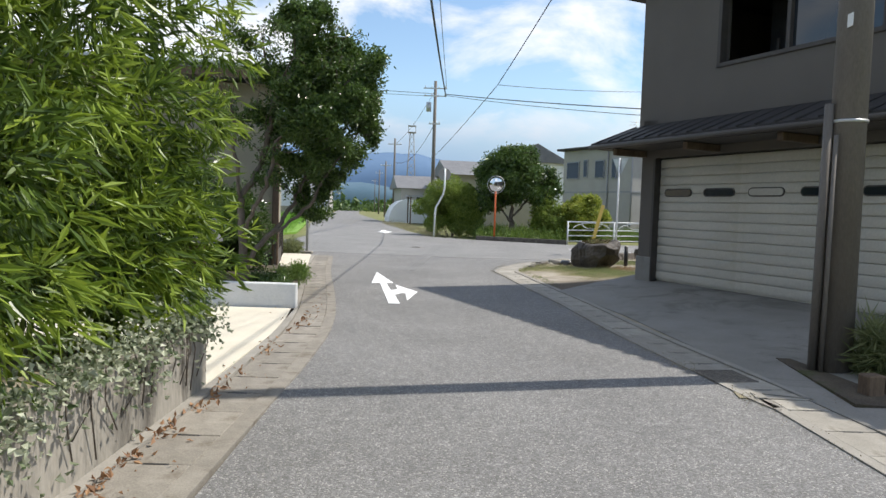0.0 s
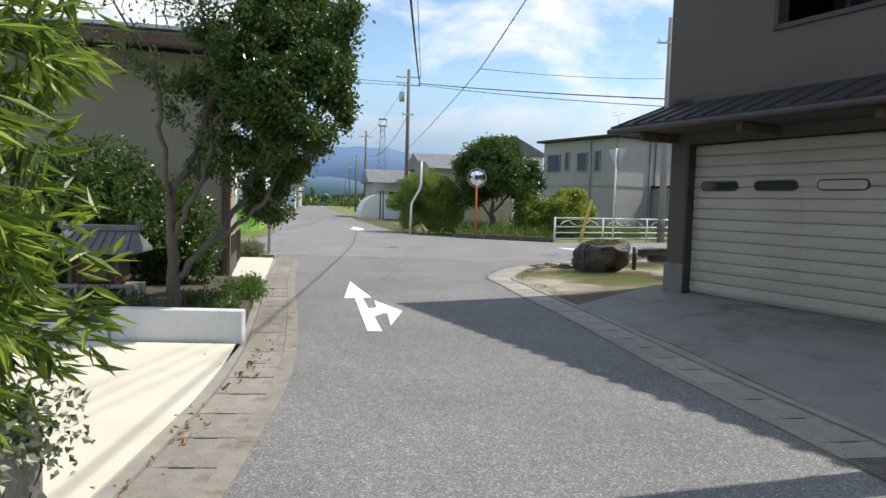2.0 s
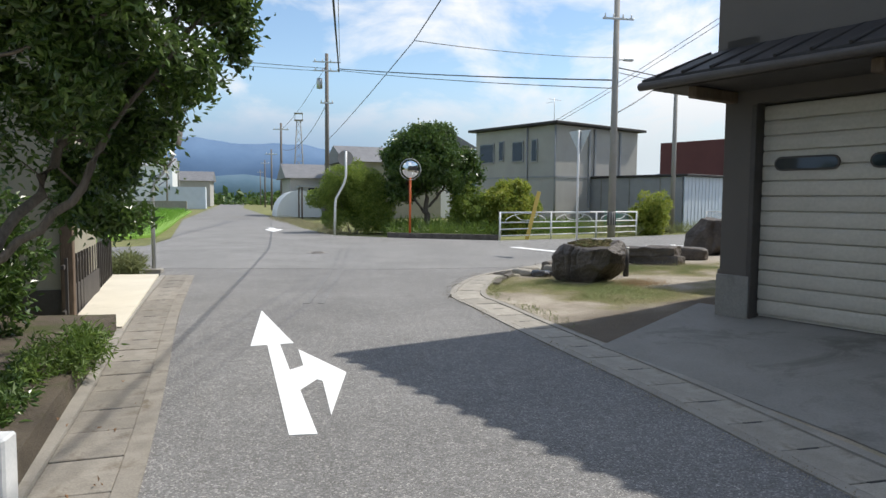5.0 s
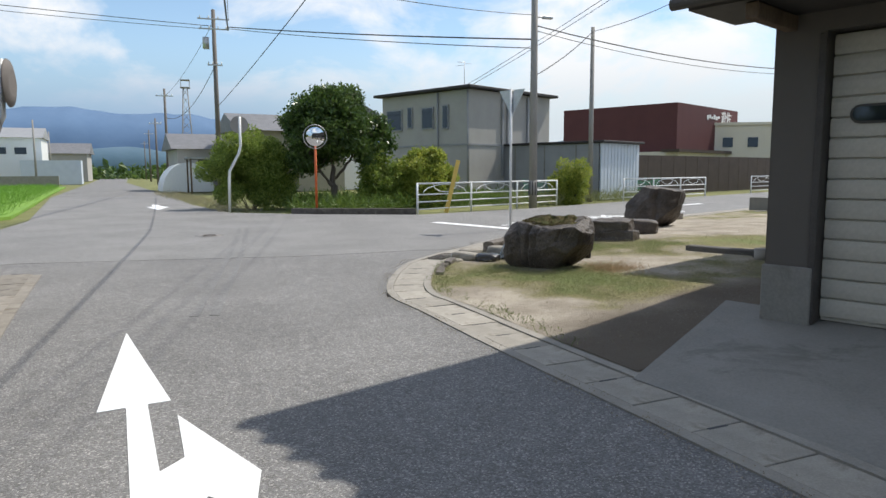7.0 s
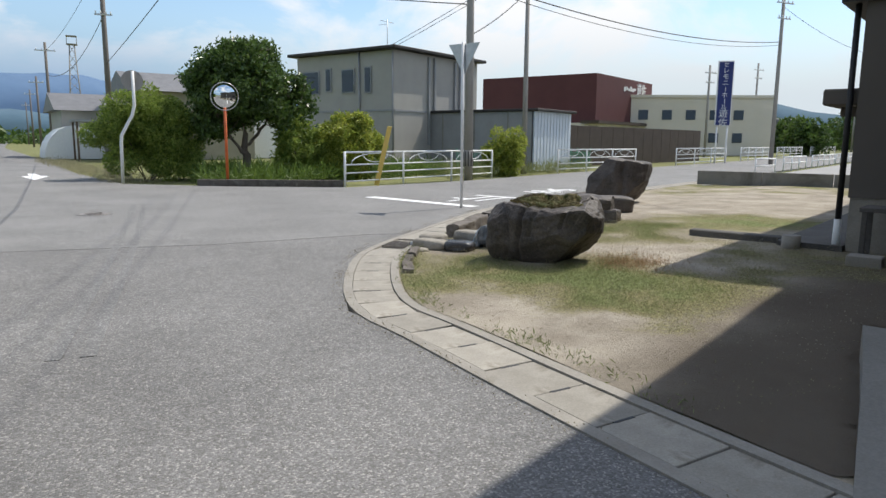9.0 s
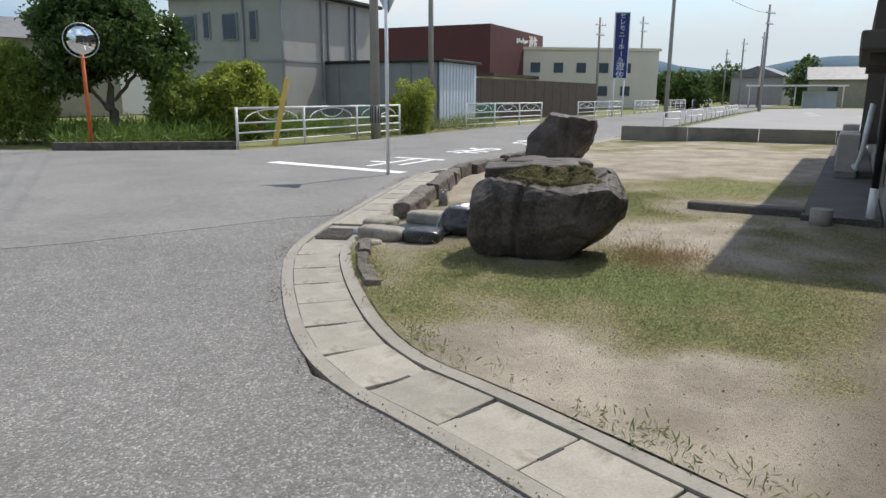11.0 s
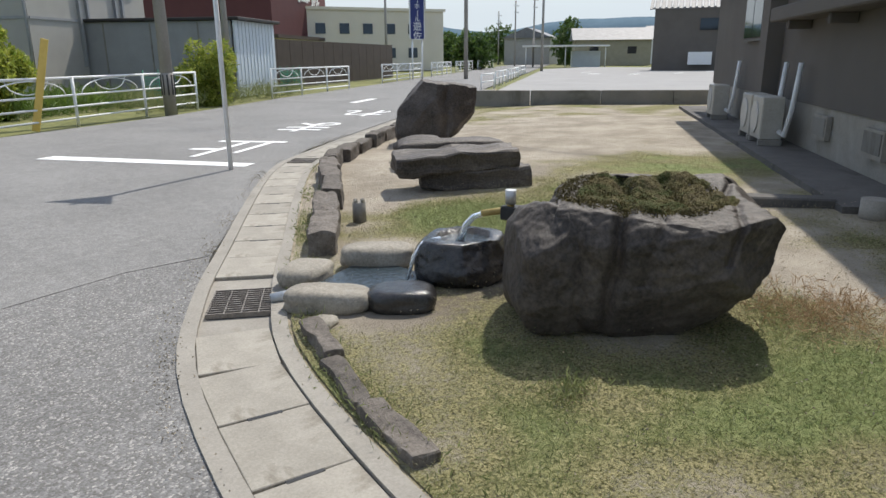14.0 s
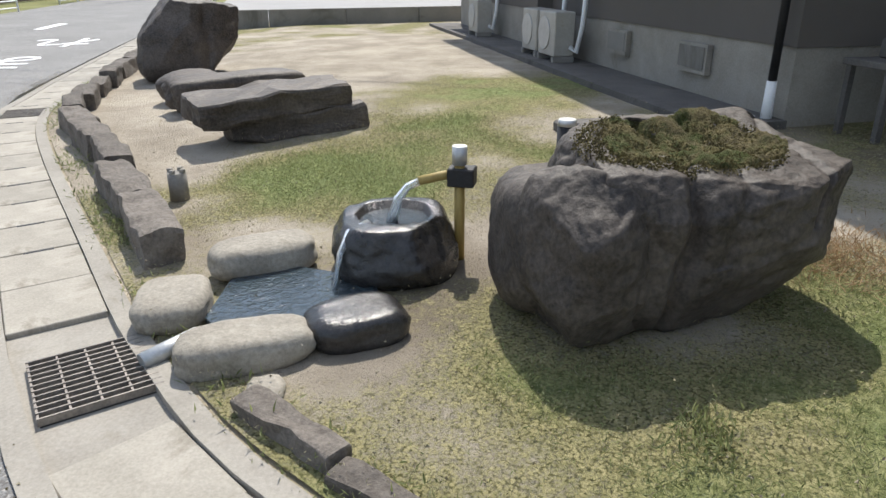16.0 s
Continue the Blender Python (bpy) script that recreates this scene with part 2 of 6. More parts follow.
M_LAWN = turf_material("sandy_earth_and_turf")
M_SOIL = material("dark_soil", (0.06, 0.048, 0.035), (0.13, 0.105, 0.075), 2.0, 50.0, 0.95, 0.8, 0.02, c=(0.06, 0.07, 0.02), c_at=0.56)
M_LOT = material("pale_car_park", (0.26, 0.255, 0.245), (0.32, 0.31, 0.3), 0.4, 30.0, 0.9, 0.2)
# distance haze is put into the blue base colours of hills and mountain
M_HILL = material("haze_tinted_hill", (0.06, 0.115, 0.155), (0.09, 0.15, 0.2), 0.004, 0.02, 1.0, 0.0)
M_HILL_FAR = material("haze_tinted_mountain", (0.1, 0.17, 0.28), (0.13, 0.21, 0.33), 0.002, 0.01, 1.0, 0.0)
M_WATER = glass_material("pool_water", (0.035, 0.05, 0.06), 0.04)
M_STREAM = glass_material("running_water", (0.85, 0.9, 0.93), 0.08)
M_STREAM.node_tree.nodes["Principled BSDF"].inputs["Transmission Weight"].default_value = 0.75
M_STREAM.node_tree.nodes["Principled BSDF"].inputs["IOR"].default_value = 1.33
wn = node(M_WATER.node_tree, "ShaderNodeTexNoise", Scale=22.0, Detail=3.0, Distortion=0.8)
wb = M_WATER.node_tree.nodes.new("ShaderNodeBump")
wb.inputs["Strength"].default_value, wb.inputs["Distance"].default_value = 0.6, 0.02
M_WATER.node_tree.links.new(wn.outputs["Fac"], wb.inputs["Height"])
M_WATER.node_tree.links.new(wb.outputs["Normal"], M_WATER.node_tree.nodes["Principled BSDF"].inputs["Normal"])
M_ROUGHEARTH = material("verge", (0.1, 0.11, 0.035), (0.22, 0.22, 0.08), 0.5, 12.0, 0.95, 0.8, 0.03)
M_STUCCO = material("brown_stucco", (0.108, 0.096, 0.085), (0.136, 0.122, 0.108), 0.7, 180.0, 0.95, 0.5, 0.004)
M_STUCCO_DARK = material("dark_trim", (0.05, 0.043, 0.038), (0.08, 0.07, 0.062), 4.0, 60.0, 0.6, 0.15)
M_ROOF = material("dark_roof_metal", (0.02, 0.018, 0.018), (0.036, 0.033, 0.032), 2.0, 40.0, 0.65, 0.15, spread=0.1)
M_SHUTTER = material("cream_shutter", (0.42, 0.39, 0.33), (0.52, 0.485, 0.415), 1.2, 30.0, 0.5, 0.1, 0.002, c=(0.42, 0.38, 0.3), c_at=0.68, spread=0.03)
M_STEEL = material("galvanised_steel", (0.42, 0.43, 0.43), (0.55, 0.555, 0.55), 6.0, 50.0, 0.45, 0.1, metal=0.6)
M_WHITEMETAL = material("white_painted_metal", (0.68, 0.69, 0.68), (0.8, 0.8, 0.79), 8.0, 60.0, 0.5, 0.1, c=(0.4, 0.3, 0.2), c_at=0.74)
M_POLE = material("grey_concrete_pole", (0.25, 0.235, 0.215), (0.33, 0.315, 0.29), 3.0, 60.0, 0.85, 0.25, c=(0.17, 0.16, 0.145), c_at=0.64, stretch_z=0.3)
M_POLE_DARK = material("brown_painted_pole", (0.12, 0.105, 0.092), (0.17, 0.15, 0.13), 3.0, 60.0, 0.7, 0.2, c=(0.08, 0.07, 0.06), c_at=0.64, stretch_z=0.3)
# black plastic; also painted shade behind the upper window and under the grates
M_BLACK = material("black_plastic_and_dark_hollow", (0.012, 0.012, 0.013), (0.028, 0.028, 0.03), 8.0, 60.0, 0.55, 0.1)
M_ORANGE = material("orange_paint", (0.5, 0.1, 0.025), (0.62, 0.14, 0.04), 6.0, 60.0, 0.5, 0.1)
M_YELLOW = material("yellow_paint", (0.6, 0.42, 0.1), (0.72, 0.52, 0.14), 6.0, 60.0, 0.6, 0.1)
M_MIRROR = bpy.data.materials.new("mirror")
M_MIRROR.use_nodes = True
M_MIRROR.node_tree.nodes["Principled BSDF"].inputs["Metallic"].default_value = 1.0
M_MIRROR.node_tree.nodes["Principled BSDF"].inputs["Roughness"].default_value = 0.03
M_MIRROR.node_tree.nodes["Principled BSDF"].inputs["Base Color"].default_value = (0.8, 0.82, 0.82, 1)
M_CASE = material("greyed_cream_metal", (0.34, 0.325, 0.285), (0.42, 0.4, 0.355), 6.0, 60.0, 0.55, 0.1, c=(0.25, 0.22, 0.18), c_at=0.7)
M_STEP = material("dark_worn_concrete", (0.085, 0.08, 0.074), (0.14, 0.13, 0.12), 2.0, 50.0, 0.9, 0.35, 0.004, c=(0.06, 0.055, 0.048), c_at=0.6)
M_ROCK = material("dark_boulder", (0.026, 0.021, 0.018), (0.125, 0.103, 0.085), 2.4, 42.0, 0.62, 0.7, 0.008, c=(0.2, 0.172, 0.145), c_at=0.64, contrast=0.26)
M_ROCK_WET = material("wet_stone", (0.014, 0.013, 0.013), (0.045, 0.042, 0.04), 4.0, 40.0, 0.22, 0.5, 0.012, spec=0.6)
M_STONE = material("grey_river_stone", (0.2, 0.18, 0.148), (0.37, 0.34, 0.285), 4.0, 50.0, 0.8, 0.5, 0.01, c=(0.14, 0.12, 0.09), c_at=0.6)
M_KERBSTONE = material("rough_kerb_stone", (0.08, 0.068, 0.058), (0.19, 0.168, 0.145), 5.0, 45.0, 0.9, 0.7, 0.012, c=(0.27, 0.25, 0.21), c_at=0.66, spread=0.2)
M_MOSS = material("moss", (0.06, 0.048, 0.022), (0.15, 0.122, 0.05), 9.0, 60.0, 1.0, 1.0, 0.03, c=(0.05, 0.06, 0.012), c_at=0.52)
M_GLASS = glass_material("window_glass")
M_WOOD = material("weathered_wood", (0.09, 0.06, 0.04), (0.17, 0.12, 0.08), 4.0, 50.0, 0.8, 0.4, stretch_z=0.2)
M_SHRINE = material("old_red_brown_wood", (0.07, 0.035, 0.024), (0.13, 0.065, 0.045), 4.0, 50.0, 0.8, 0.4, stretch_z=0.2)
M_BARK = material("bark", (0.085, 0.07, 0.055), (0.165, 0.138, 0.11), 6.0, 40.0, 0.95, 0.8, 0.015, stretch_z=0.3)
M_CREAM = material("cream_render", (0.27, 0.25, 0.185), (0.34, 0.315, 0.24), 1.5, 80.0, 0.9, 0.2)
M_HOUSE = material("grey_beige_siding", (0.35, 0.335, 0.305), (0.41, 0.395, 0.36), 1.0, 30.0, 0.85, 0.2)
M_SHED = material("pale_blue_corrugated", (0.5, 0.55, 0.6), (0.58, 0.63, 0.68), 1.5, 30.0, 0.55, 0.1)
M_SLATE = material("slate_tiles", (0.13, 0.13, 0.135), (0.2, 0.2, 0.205), 1.5, 30.0, 0.6, 0.3)
M_GREYSHED = material("grey_shed_panel", (0.25, 0.255, 0.26), (0.31, 0.315, 0.32), 1.5, 30.0, 0.6, 0.1)
M_RED = material("dark_red_cladding", (0.085, 0.026, 0.026), (0.105, 0.034, 0.033), 0.6, 20.0, 0.7, 0.1)
M_BROWNFENCE = material("dark_brown_fence", (0.05, 0.036, 0.028), (0.075, 0.055, 0.042), 1.5, 30.0, 0.7, 0.2)
M_CREAM2 = material("far_cream_wall", (0.58, 0.54, 0.44), (0.67, 0.62, 0.52), 0.3, 10.0, 0.9, 0.1)
M_BLUE = material("navy_sign", (0.018, 0.028, 0.13), (0.022, 0.035, 0.16), 2.0, 30.0, 0.5, 0.0)
M_RICE = leaf_material("rice_blade", (0.13, 0.27, 0.03), (0.2, 0.38, 0.05), 0.6, 0.4)
M_FIELD = material("rice_field", (0.13, 0.25, 0.03), (0.2, 0.34, 0.05), 0.4, 8.0, 0.9, 0.6, 0.05)
M_BAMBOO = leaf_material("bamboo_leaf", (0.1, 0.165, 0.016), (0.35, 0.45, 0.06), 0.4, 0.4)
# darker copy of the bamboo leaf, with the hedge's inner shade in its colour
M_BAMBOO_SHADED = leaf_material("shaded_bamboo_leaf", (0.05, 0.09, 0.015), (0.16, 0.24, 0.04), 0.35, 0.35)
M_LEAF = leaf_material("broad_leaf", (0.035, 0.075, 0.016), (0.13, 0.2, 0.045), 0.28, 0.35)
M_LEAF2 = leaf_material("shrub_leaf", (0.08, 0.14, 0.025), (0.18, 0.26, 0.05), 0.5, 0.4)
M_LEAF4 = leaf_material("broom_leaf", (0.13, 0.21, 0.035), (0.36, 0.43, 0.09), 0.5, 0.4)
M_GRATE = material("dark_grate_steel", (0.16, 0.145, 0.13), (0.32, 0.285, 0.25), 20.0, 90.0, 0.55, 0.2, metal=0.4)
M_LEAF3 = leaf_material("yellow_green_leaf", (0.17, 0.25, 0.035), (0.5, 0.51, 0.1), 0.5, 0.4)
M_IVY = leaf_material("variegated_ivy", (0.07, 0.11, 0.035), (0.55, 0.57, 0.42), 0.5, 0.3)
M_GRASS = leaf_material("grass_blade", (0.2, 0.182, 0.1), (0.42, 0.388, 0.25), 0.7, 0.5)
M_GRASS_GREEN = leaf_material("green_grass_blade", (0.13, 0.155, 0.06), (0.31, 0.335, 0.15), 0.6, 0.5)
M_STRAW = leaf_material("withered_straw", (0.24, 0.15, 0.08), (0.5, 0.36, 0.21), 0.7, 0.3)
M_DRY = leaf_material("dry_leaf", (0.2, 0.1, 0.05), (0.42, 0.25, 0.13), 0.7, 0.2)


# ---- building tools ----
def part(name, bm, mat, parent=None, label="", smooth=False):
    me = bpy.data.meshes.new(name)
    bm.to_mesh(me)
    bm.free()
    me.materials.append(mat)
    if smooth:
        for p in me.polygons:
            p.use_smooth = True
    ob = new(name, me)
    ob.parent = parent
    return tagged(ob, label)


def raw(name, verts, faces, mat, parent=None, label="", smooth=False):
    me = bpy.data.meshes.new(name)
    me.from_pydata(verts, [], faces)
    me.materials.append(mat)
    if smooth:
        for p in me.polygons:
            p.use_smooth = True
    ob = new(name, me)
    ob.parent = parent
    return tagged(ob, label)


def thing(name, m, label, category, group="", kind=""):
    ob = new(name)
    ob.empty_display_size = 0.1
    ob.matrix_world = m
    return tagged(ob, label, category, group, kind)


def box(bm, at, size, turn=None, bevel=0.0):
    """A box with its centre at at, rounded by bevel, added to bm."""
    made = bmesh.ops.create_cube(bm, size=1.0)["verts"]
    m = Matrix.Translation(at) @ (turn or Matrix()) @ Matrix.Diagonal((*size, 1))
    bmesh.ops.transform(bm, matrix=m, verts=made)
    if bevel:
        edges = list({e for v in made for e in v.link_edges})
        bmesh.ops.bevel(bm, geom=edges, offset=bevel, segments=1, affect="EDGES")
    return bm


def boxes(*rows, bevel=0.0):
    bm = bmesh.new()
    for at, size in rows:
        box(bm, at, size, None, bevel)
    return bm


def tube(bm, points, radii, sides=10, cap=True):
    """A round bar along points."""
    points = [Vector(p) for p in points]
    if not hasattr(radii, "__len__"):
        radii = [radii] * len(points)
    rings = []
    for i, p in enumerate(points):
        way = (points[min(i + 1, len(points) - 1)] - points[max(i - 1, 0)]).normalized()
        side = way.cross(Vector((0, 0, 1)) if abs(way.z) < 0.9 else Vector((0, 1, 0))).normalized()
        up = side.cross(way)
        rings.append([bm.verts.new(p + (side * math.cos(a) + up * math.sin(a)) * radii[i]) for a in (2 * math.pi * k / sides for k in range(sides))])
    for r, s in zip(rings, rings[1:]):
        for k in range(sides):
            bm.faces.new((r[k], r[(k + 1) % sides], s[(k + 1) % sides], s[k])).smooth = True
    if cap:
        bm.faces.new(rings[0][::-1])
        bm.faces.new(rings[-1])
    return bm


def rods(*rows, sides=10):
    bm = bmesh.new()
    for points, radii in rows:
        tube(bm, points, radii, sides)
    return bm


def prism(bm, outline, z0, z1):
    """An upright slab over a flat outline (anticlockwise)."""
    low = [bm.verts.new((x, y, z0)) for x, y in outline]
    top = [bm.verts.new((x, y, z1)) for x, y in outline]
    bm.faces.new(top)
    bm.faces.new(low[::-1])
    for i in range(len(outline)):
        j = (i + 1) % len(outline)
        bm.faces.new((low[i], low[j], top[j], top[i]))
    return bm


def along(points, step):
    """Places and headings every step metres along a line on the plan."""
    out, left = [], 0.0
    for (ax, ay), (bx, by) in zip(points, points[1:]):
        run = math.hypot(bx - ax, by - ay)
        s = left
        while s < run:
            out.append((ax + (bx - ax) * s / run, ay + (by - ay) * s / run, math.degrees(math.atan2(by - ay, bx - ax))))
            s += step
        left = s - run
    return out


def smooth_line(points, step=0.25):
    """A rounded line through points of the plan (Catmull-Rom)."""
    p = [np.array(q, float) for q in points]
    p = [2 * p[0] - p[1], *p, 2 * p[-1] - p[-2]]
    out = []
    for i in range(1, len(p) - 2):
        n = max(2, int(np.linalg.norm(p[i + 1] - p[i]) / step))
        for k in range(n):
            t = k / n
            q = 0.5 * (2 * p[i] + (p[i + 1] - p[i - 1]) * t + (2 * p[i - 1] - 5 * p[i] + 4 * p[i + 1] - p[i + 2]) * t * t + (3 * p[i] - p[i - 1] - 3 * p[i + 1] + p[i + 2]) * t ** 3)
            out.append(tuple(q))
    out.append(tuple(p[-2]))
    return out


def ribbon(name, line, left, right, z0, z1, mat, parent=None):
    """A strip along a line of the plan, from left to right of it, with thickness."""
    verts, faces = [], []
    for i, (x, y) in enumerate(line):
        ax, ay = line[max(i - 1, 0)]
        bx, by = line[min(i + 1, len(line) - 1)]
        d = math.hypot(bx - ax, by - ay)
        nx, ny = -(by - ay) / d, (bx - ax) / d
        for s, z in ((left, z0), (left, z1), (right, z1), (right, z0)):
            verts.append((x + nx * s, y + ny * s, z))
        if i:
            b = 4 * i
            for k in range(4):
                faces.append((b - 4 + k, b - 4 + (k + 1) % 4, b + (k + 1) % 4, b + k))
    e = len(verts)
    faces += [(3, 2, 1, 0), (e - 4, e - 3, e - 2, e - 1)]
    ob = raw(name, verts, faces, mat, parent)
    bm = bmesh.new()
    bm.from_mesh(ob.data)
    bmesh.ops.recalc_face_normals(bm, faces=bm.faces)
    bm.to_mesh(ob.data)
    bm.free()
    return ob


def leaves(name, spots, mat, length, width, parent, rng, droop=0.3, per=1, spread=0.0, fold=0.25, outward=None):
    """Single leaves (two triangles each, folded along the rib) round the spots; per leaves fan out from each."""
    spots = np.repeat(np.asarray(spots, float), per, axis=0)
    n = len(spots)
    if spread:
        spots = spots + rng.normal(0, spread, (n, 3))
    way = rng.normal(0, 1, (n, 3))
    if outward is not None:
        way = way + np.repeat(np.asarray(outward, float), per, axis=0)
    way[:, 2] -= droop
    way /= np.linalg.norm(way, axis=1)[:, None]
    side = np.cross(way, rng.normal(0, 1, (n, 3)))
    side /= np.linalg.norm(side, axis=1)[:, None]
    up = np.cross(side, way)
    size = rng.uniform(0.65, 1.25, (n, 1))
    ln, wd = length * size, width * size
    a = spots
    b = spots + way * ln * 0.45 + side * wd * 0.5 + up * wd * fold
    c = spots + way * ln - up * wd * 0.2
    d = spots + way * ln * 0.45 - side * wd * 0.5 + up * wd * fold
    verts = np.stack([a, b, c, d], 1).reshape(-1, 3)
    i = np.arange(n)[:, None] * 4
    faces = np.concatenate([i + [0, 1, 2], i + [0, 2, 3]], 1).reshape(-1, 3)
    me = bpy.data.meshes.new(name)
    me.from_pydata(verts.tolist(), [], faces.tolist())
    me.materials.append(mat)
    ob = new(name, me)
    ob.parent = parent
    return ob


def in_blobs(blobs, n, rng, shell=0.5):
    """Random places in a set of ellipsoids (x, y, z, rx, ry, rz), denser towards their skin, with the way outwards."""
    w = np.array([b[3] * b[4] + b[4] * b[5] + b[3] * b[5] for b in blobs])
    pick = rng.choice(len(blobs), n, p=w / w.sum())
    b = np.array(blobs)[pick]
    d = rng.normal(0, 1, (n, 3))
    d /= np.linalg.norm(d, axis=1)[:, None]
    r = rng.uniform(shell ** 3, 1, (n, 1)) ** (1 / 3)
    return b[:, :3] + d * r * b[:, 3:], d


def rock(name, mat, size, seed, parent=None, label="", rough=0.16, cuts=(), taper=0.0, detail=4, lean=0.0, boxy=2.6, sink=0.06, hollow=None, grooves=(), bowl=None):
    """A boulder: a boxy ball cut by planes, pushed by three noises, narrower below by taper; its foot lies sink under z = 0."""
    bm = bmesh.new()
    bmesh.ops.create_icosphere(bm, subdivisions=detail, radius=1.0)
    off = Vector((seed * 3.7, seed * 1.3, seed * 2.1))
    for v in bm.verts:
        d = v.co.copy()
        p = d / (abs(d.x) ** boxy + abs(d.y) ** boxy + abs(d.z) ** boxy) ** (1 / boxy)
        for nx, ny, nz, far in cuts:
            w = Vector((nx, ny, nz)).normalized()
            over = p.dot(w) - far
            if over > 0:
                p -= w * over * 0.9
        q = p * 1.0
        p += d * (rough * noise.noise(q * 1.3 + off) + rough * 0.5 * abs(noise.noise(q * 2.9 + off)) + rough * 0.22 * noise.noise(q * 7 + off) + rough * 0.1 * noise.noise(q * 17 + off))
        if bowl and p.z > 0.3:
            p.z -= bowl[4] * math.exp(-(((p.x - bowl[0]) / bowl[2]) ** 2 + ((p.y - bowl[1]) / bowl[3]) ** 2))
        for x0, slope, width, deep, low in grooves:
            if p.z > low and p.y < 0.55:
                p -= Vector((0, -1, 0.35)).normalized() * deep * math.exp(-((p.x - x0 - slope * p.z - 0.06 * noise.noise(q * 2.5 + off)) / width) ** 2)
        k = 1 + taper * p.z
        v.co = Vector((p.x * k * size[0] + lean * p.z * size[0], p.y * k * size[1], p.z * size[2]))
    low = min(v.co.z for v in bm.verts)
    for v in bm.verts:
        v.co.z -= low + sink
        if hollow and v.co.z > hollow[1] and (v.co.x - hollow[2]) ** 2 + (v.co.y - hollow[3]) ** 2 < hollow[0] ** 2:
            v.co.z -= hollow[4]
    return part(name, bm, mat, parent, label, True)


def hewn(name, mat, size, seed, parent=None, rough=0.02):
    """A roughly squared stone: a subdivided block with uneven faces and chipped edges, its foot a little under z = 0."""
    bm = bmesh.new()
    bmesh.ops.create_cube(bm, size=2.0)
    bmesh.ops.subdivide_edges(bm, edges=bm.edges[:], cuts=7, use_grid_fill=True)
    off = Vector((seed * 2.3, seed * 1.1, seed * 0.7))
    for v in bm.verts:
        p = Vector((v.co.x * size[0], v.co.y * size[1], v.co.z * size[2]))
        corner = sum(abs(c) > 0.97 for c in v.co)
        pull = 1 - (0.05 if corner == 2 else 0.11 if corner == 3 else 0)
        n = noise.noise_vector(p * 5 + off) * rough * 1.3 + noise.noise_vector(p * 14 + off) * rough * 0.6
        v.co = Vector((p.x * (1 - (1 - pull) * 0.25), p.y * pull, p.z * pull)) + n
        v.co.z += size[2] - 0.03
    return part(name, bm, mat, parent)


def lettering(name, body, size, mat, m, parent, thick=0.004, stretch=(1.0, 1.0)):
    """Letters of the built-in font as a mesh, flat in their own x and y."""
    cu = bpy.data.curves.new(name, "FONT")
    cu.body, cu.size, cu.extrude, cu.resolution_u = body, size, thick, 2
    cu.align_x, cu.align_y = "CENTER", "CENTER"
    tmp = bpy.data.objects.new(name, cu)
    me = bpy.data.meshes.new_from_object(tmp)
    bpy.data.objects.remove(tmp)
    me.materials.append(mat)
    ob = new(name, me)
    ob.parent = parent
    ob.matrix_local = m @ Matrix.Diagonal((stretch[0], stretch[1], 1, 1))
    return ob


# ---- ground, road, kerbs ----
ROAD = [(2.7, -40), (2.7, 4), (2.62, 5.6), (2.03, 9.9), (1.9, 11.5), (1.62, 13.9), (1.42, 15.9), (1.24, 16.6), (1.42, 17.3), (1.86, 18.4), (2.3, 19.35), (2.75, 20.0), (3.5, 20.95), (6.4, 23.9), (8.3, 25.2),
        (12, 27.1), (28, 35.0), (75, 59.0), (230, 137), (226, 144), (72, 65.5), (41, 49.6), (31.5, 44.4), (18, 37.6), (11, 33.6), (5.8, 31.5), (2.4, 33.1), (-0.5, 35.4), (-2.3, 43.4), (-4.15, 56), (-15.5, 124), (-46, 367),
        (-152, 1210), (-160, 1210), (-54, 362), (-20.5, 124), (-11.0, 56), (-6.6, 33), (-6.4, 28.6), (-60, 7), (-60, 0), (-3.95, 20.3), (-3.0, 18), (-2.6, 15.8), (-1.65, 10.4), (-1.28, 7.6), (-1.22, 3.4), (-1.22, -40)]
bm = bmesh.new()
bmesh.ops.create_grid(bm, x_segments=2, y_segments=2, size=2500, matrix=Matrix.Translation((0, 0, -0.06)))
tagged(part("ground", bm, M_ROUGHEARTH), "flat grassy earth reaching to the far hills", "ground", kind="structure")
bm = bmesh.new()
prism(bm, ROAD, -0.1, 0.0)
road = tagged(part("road", bm, M_ASPHALT), "worn grey coarse asphalt village road", "road", kind="structure")
JUNCTION = [(3.5, 20.98), (6.4, 23.88), (8.3, 25.18), (12, 27.05), (28, 34.95), (75, 58.9), (74, 65.5), (41, 49.5), (31.5, 44.3), (18, 37.5), (11, 33.5), (5.8, 31.4), (2.4, 33.0), (-0.5, 35.3), (-2.3, 43.3), (-4.2, 56),
            (-10.9, 56), (-6.55, 33), (-6.35, 28.6), (-30, 18.2), (-30, 11.8), (-3.9, 21.5), (-1.5, 21.2), (0.6, 20.92), (2.0, 21.0), (2.9, 21.1)]
bm = bmesh.new()
prism(bm, JUNCTION, -0.05, 0.004)
tagged(part("junction_asphalt", bm, M_ASPHALT2), "smoother pale grey asphalt across the junction", "road", kind="structure")


def lawn_z(x, y):
    """Height of the plot inside the kerb: it rises from the gutter to the house."""
    d = math.sqrt(((GUTTER_SPOTS[:, 0] - x) ** 2 + (GUTTER_SPOTS[:, 1] - y) ** 2).min())
    t = min(1, max(0, (d - 0.45) / 3.2))
    return 0.018 + 0.115 * t * t * (3 - 2 * t)


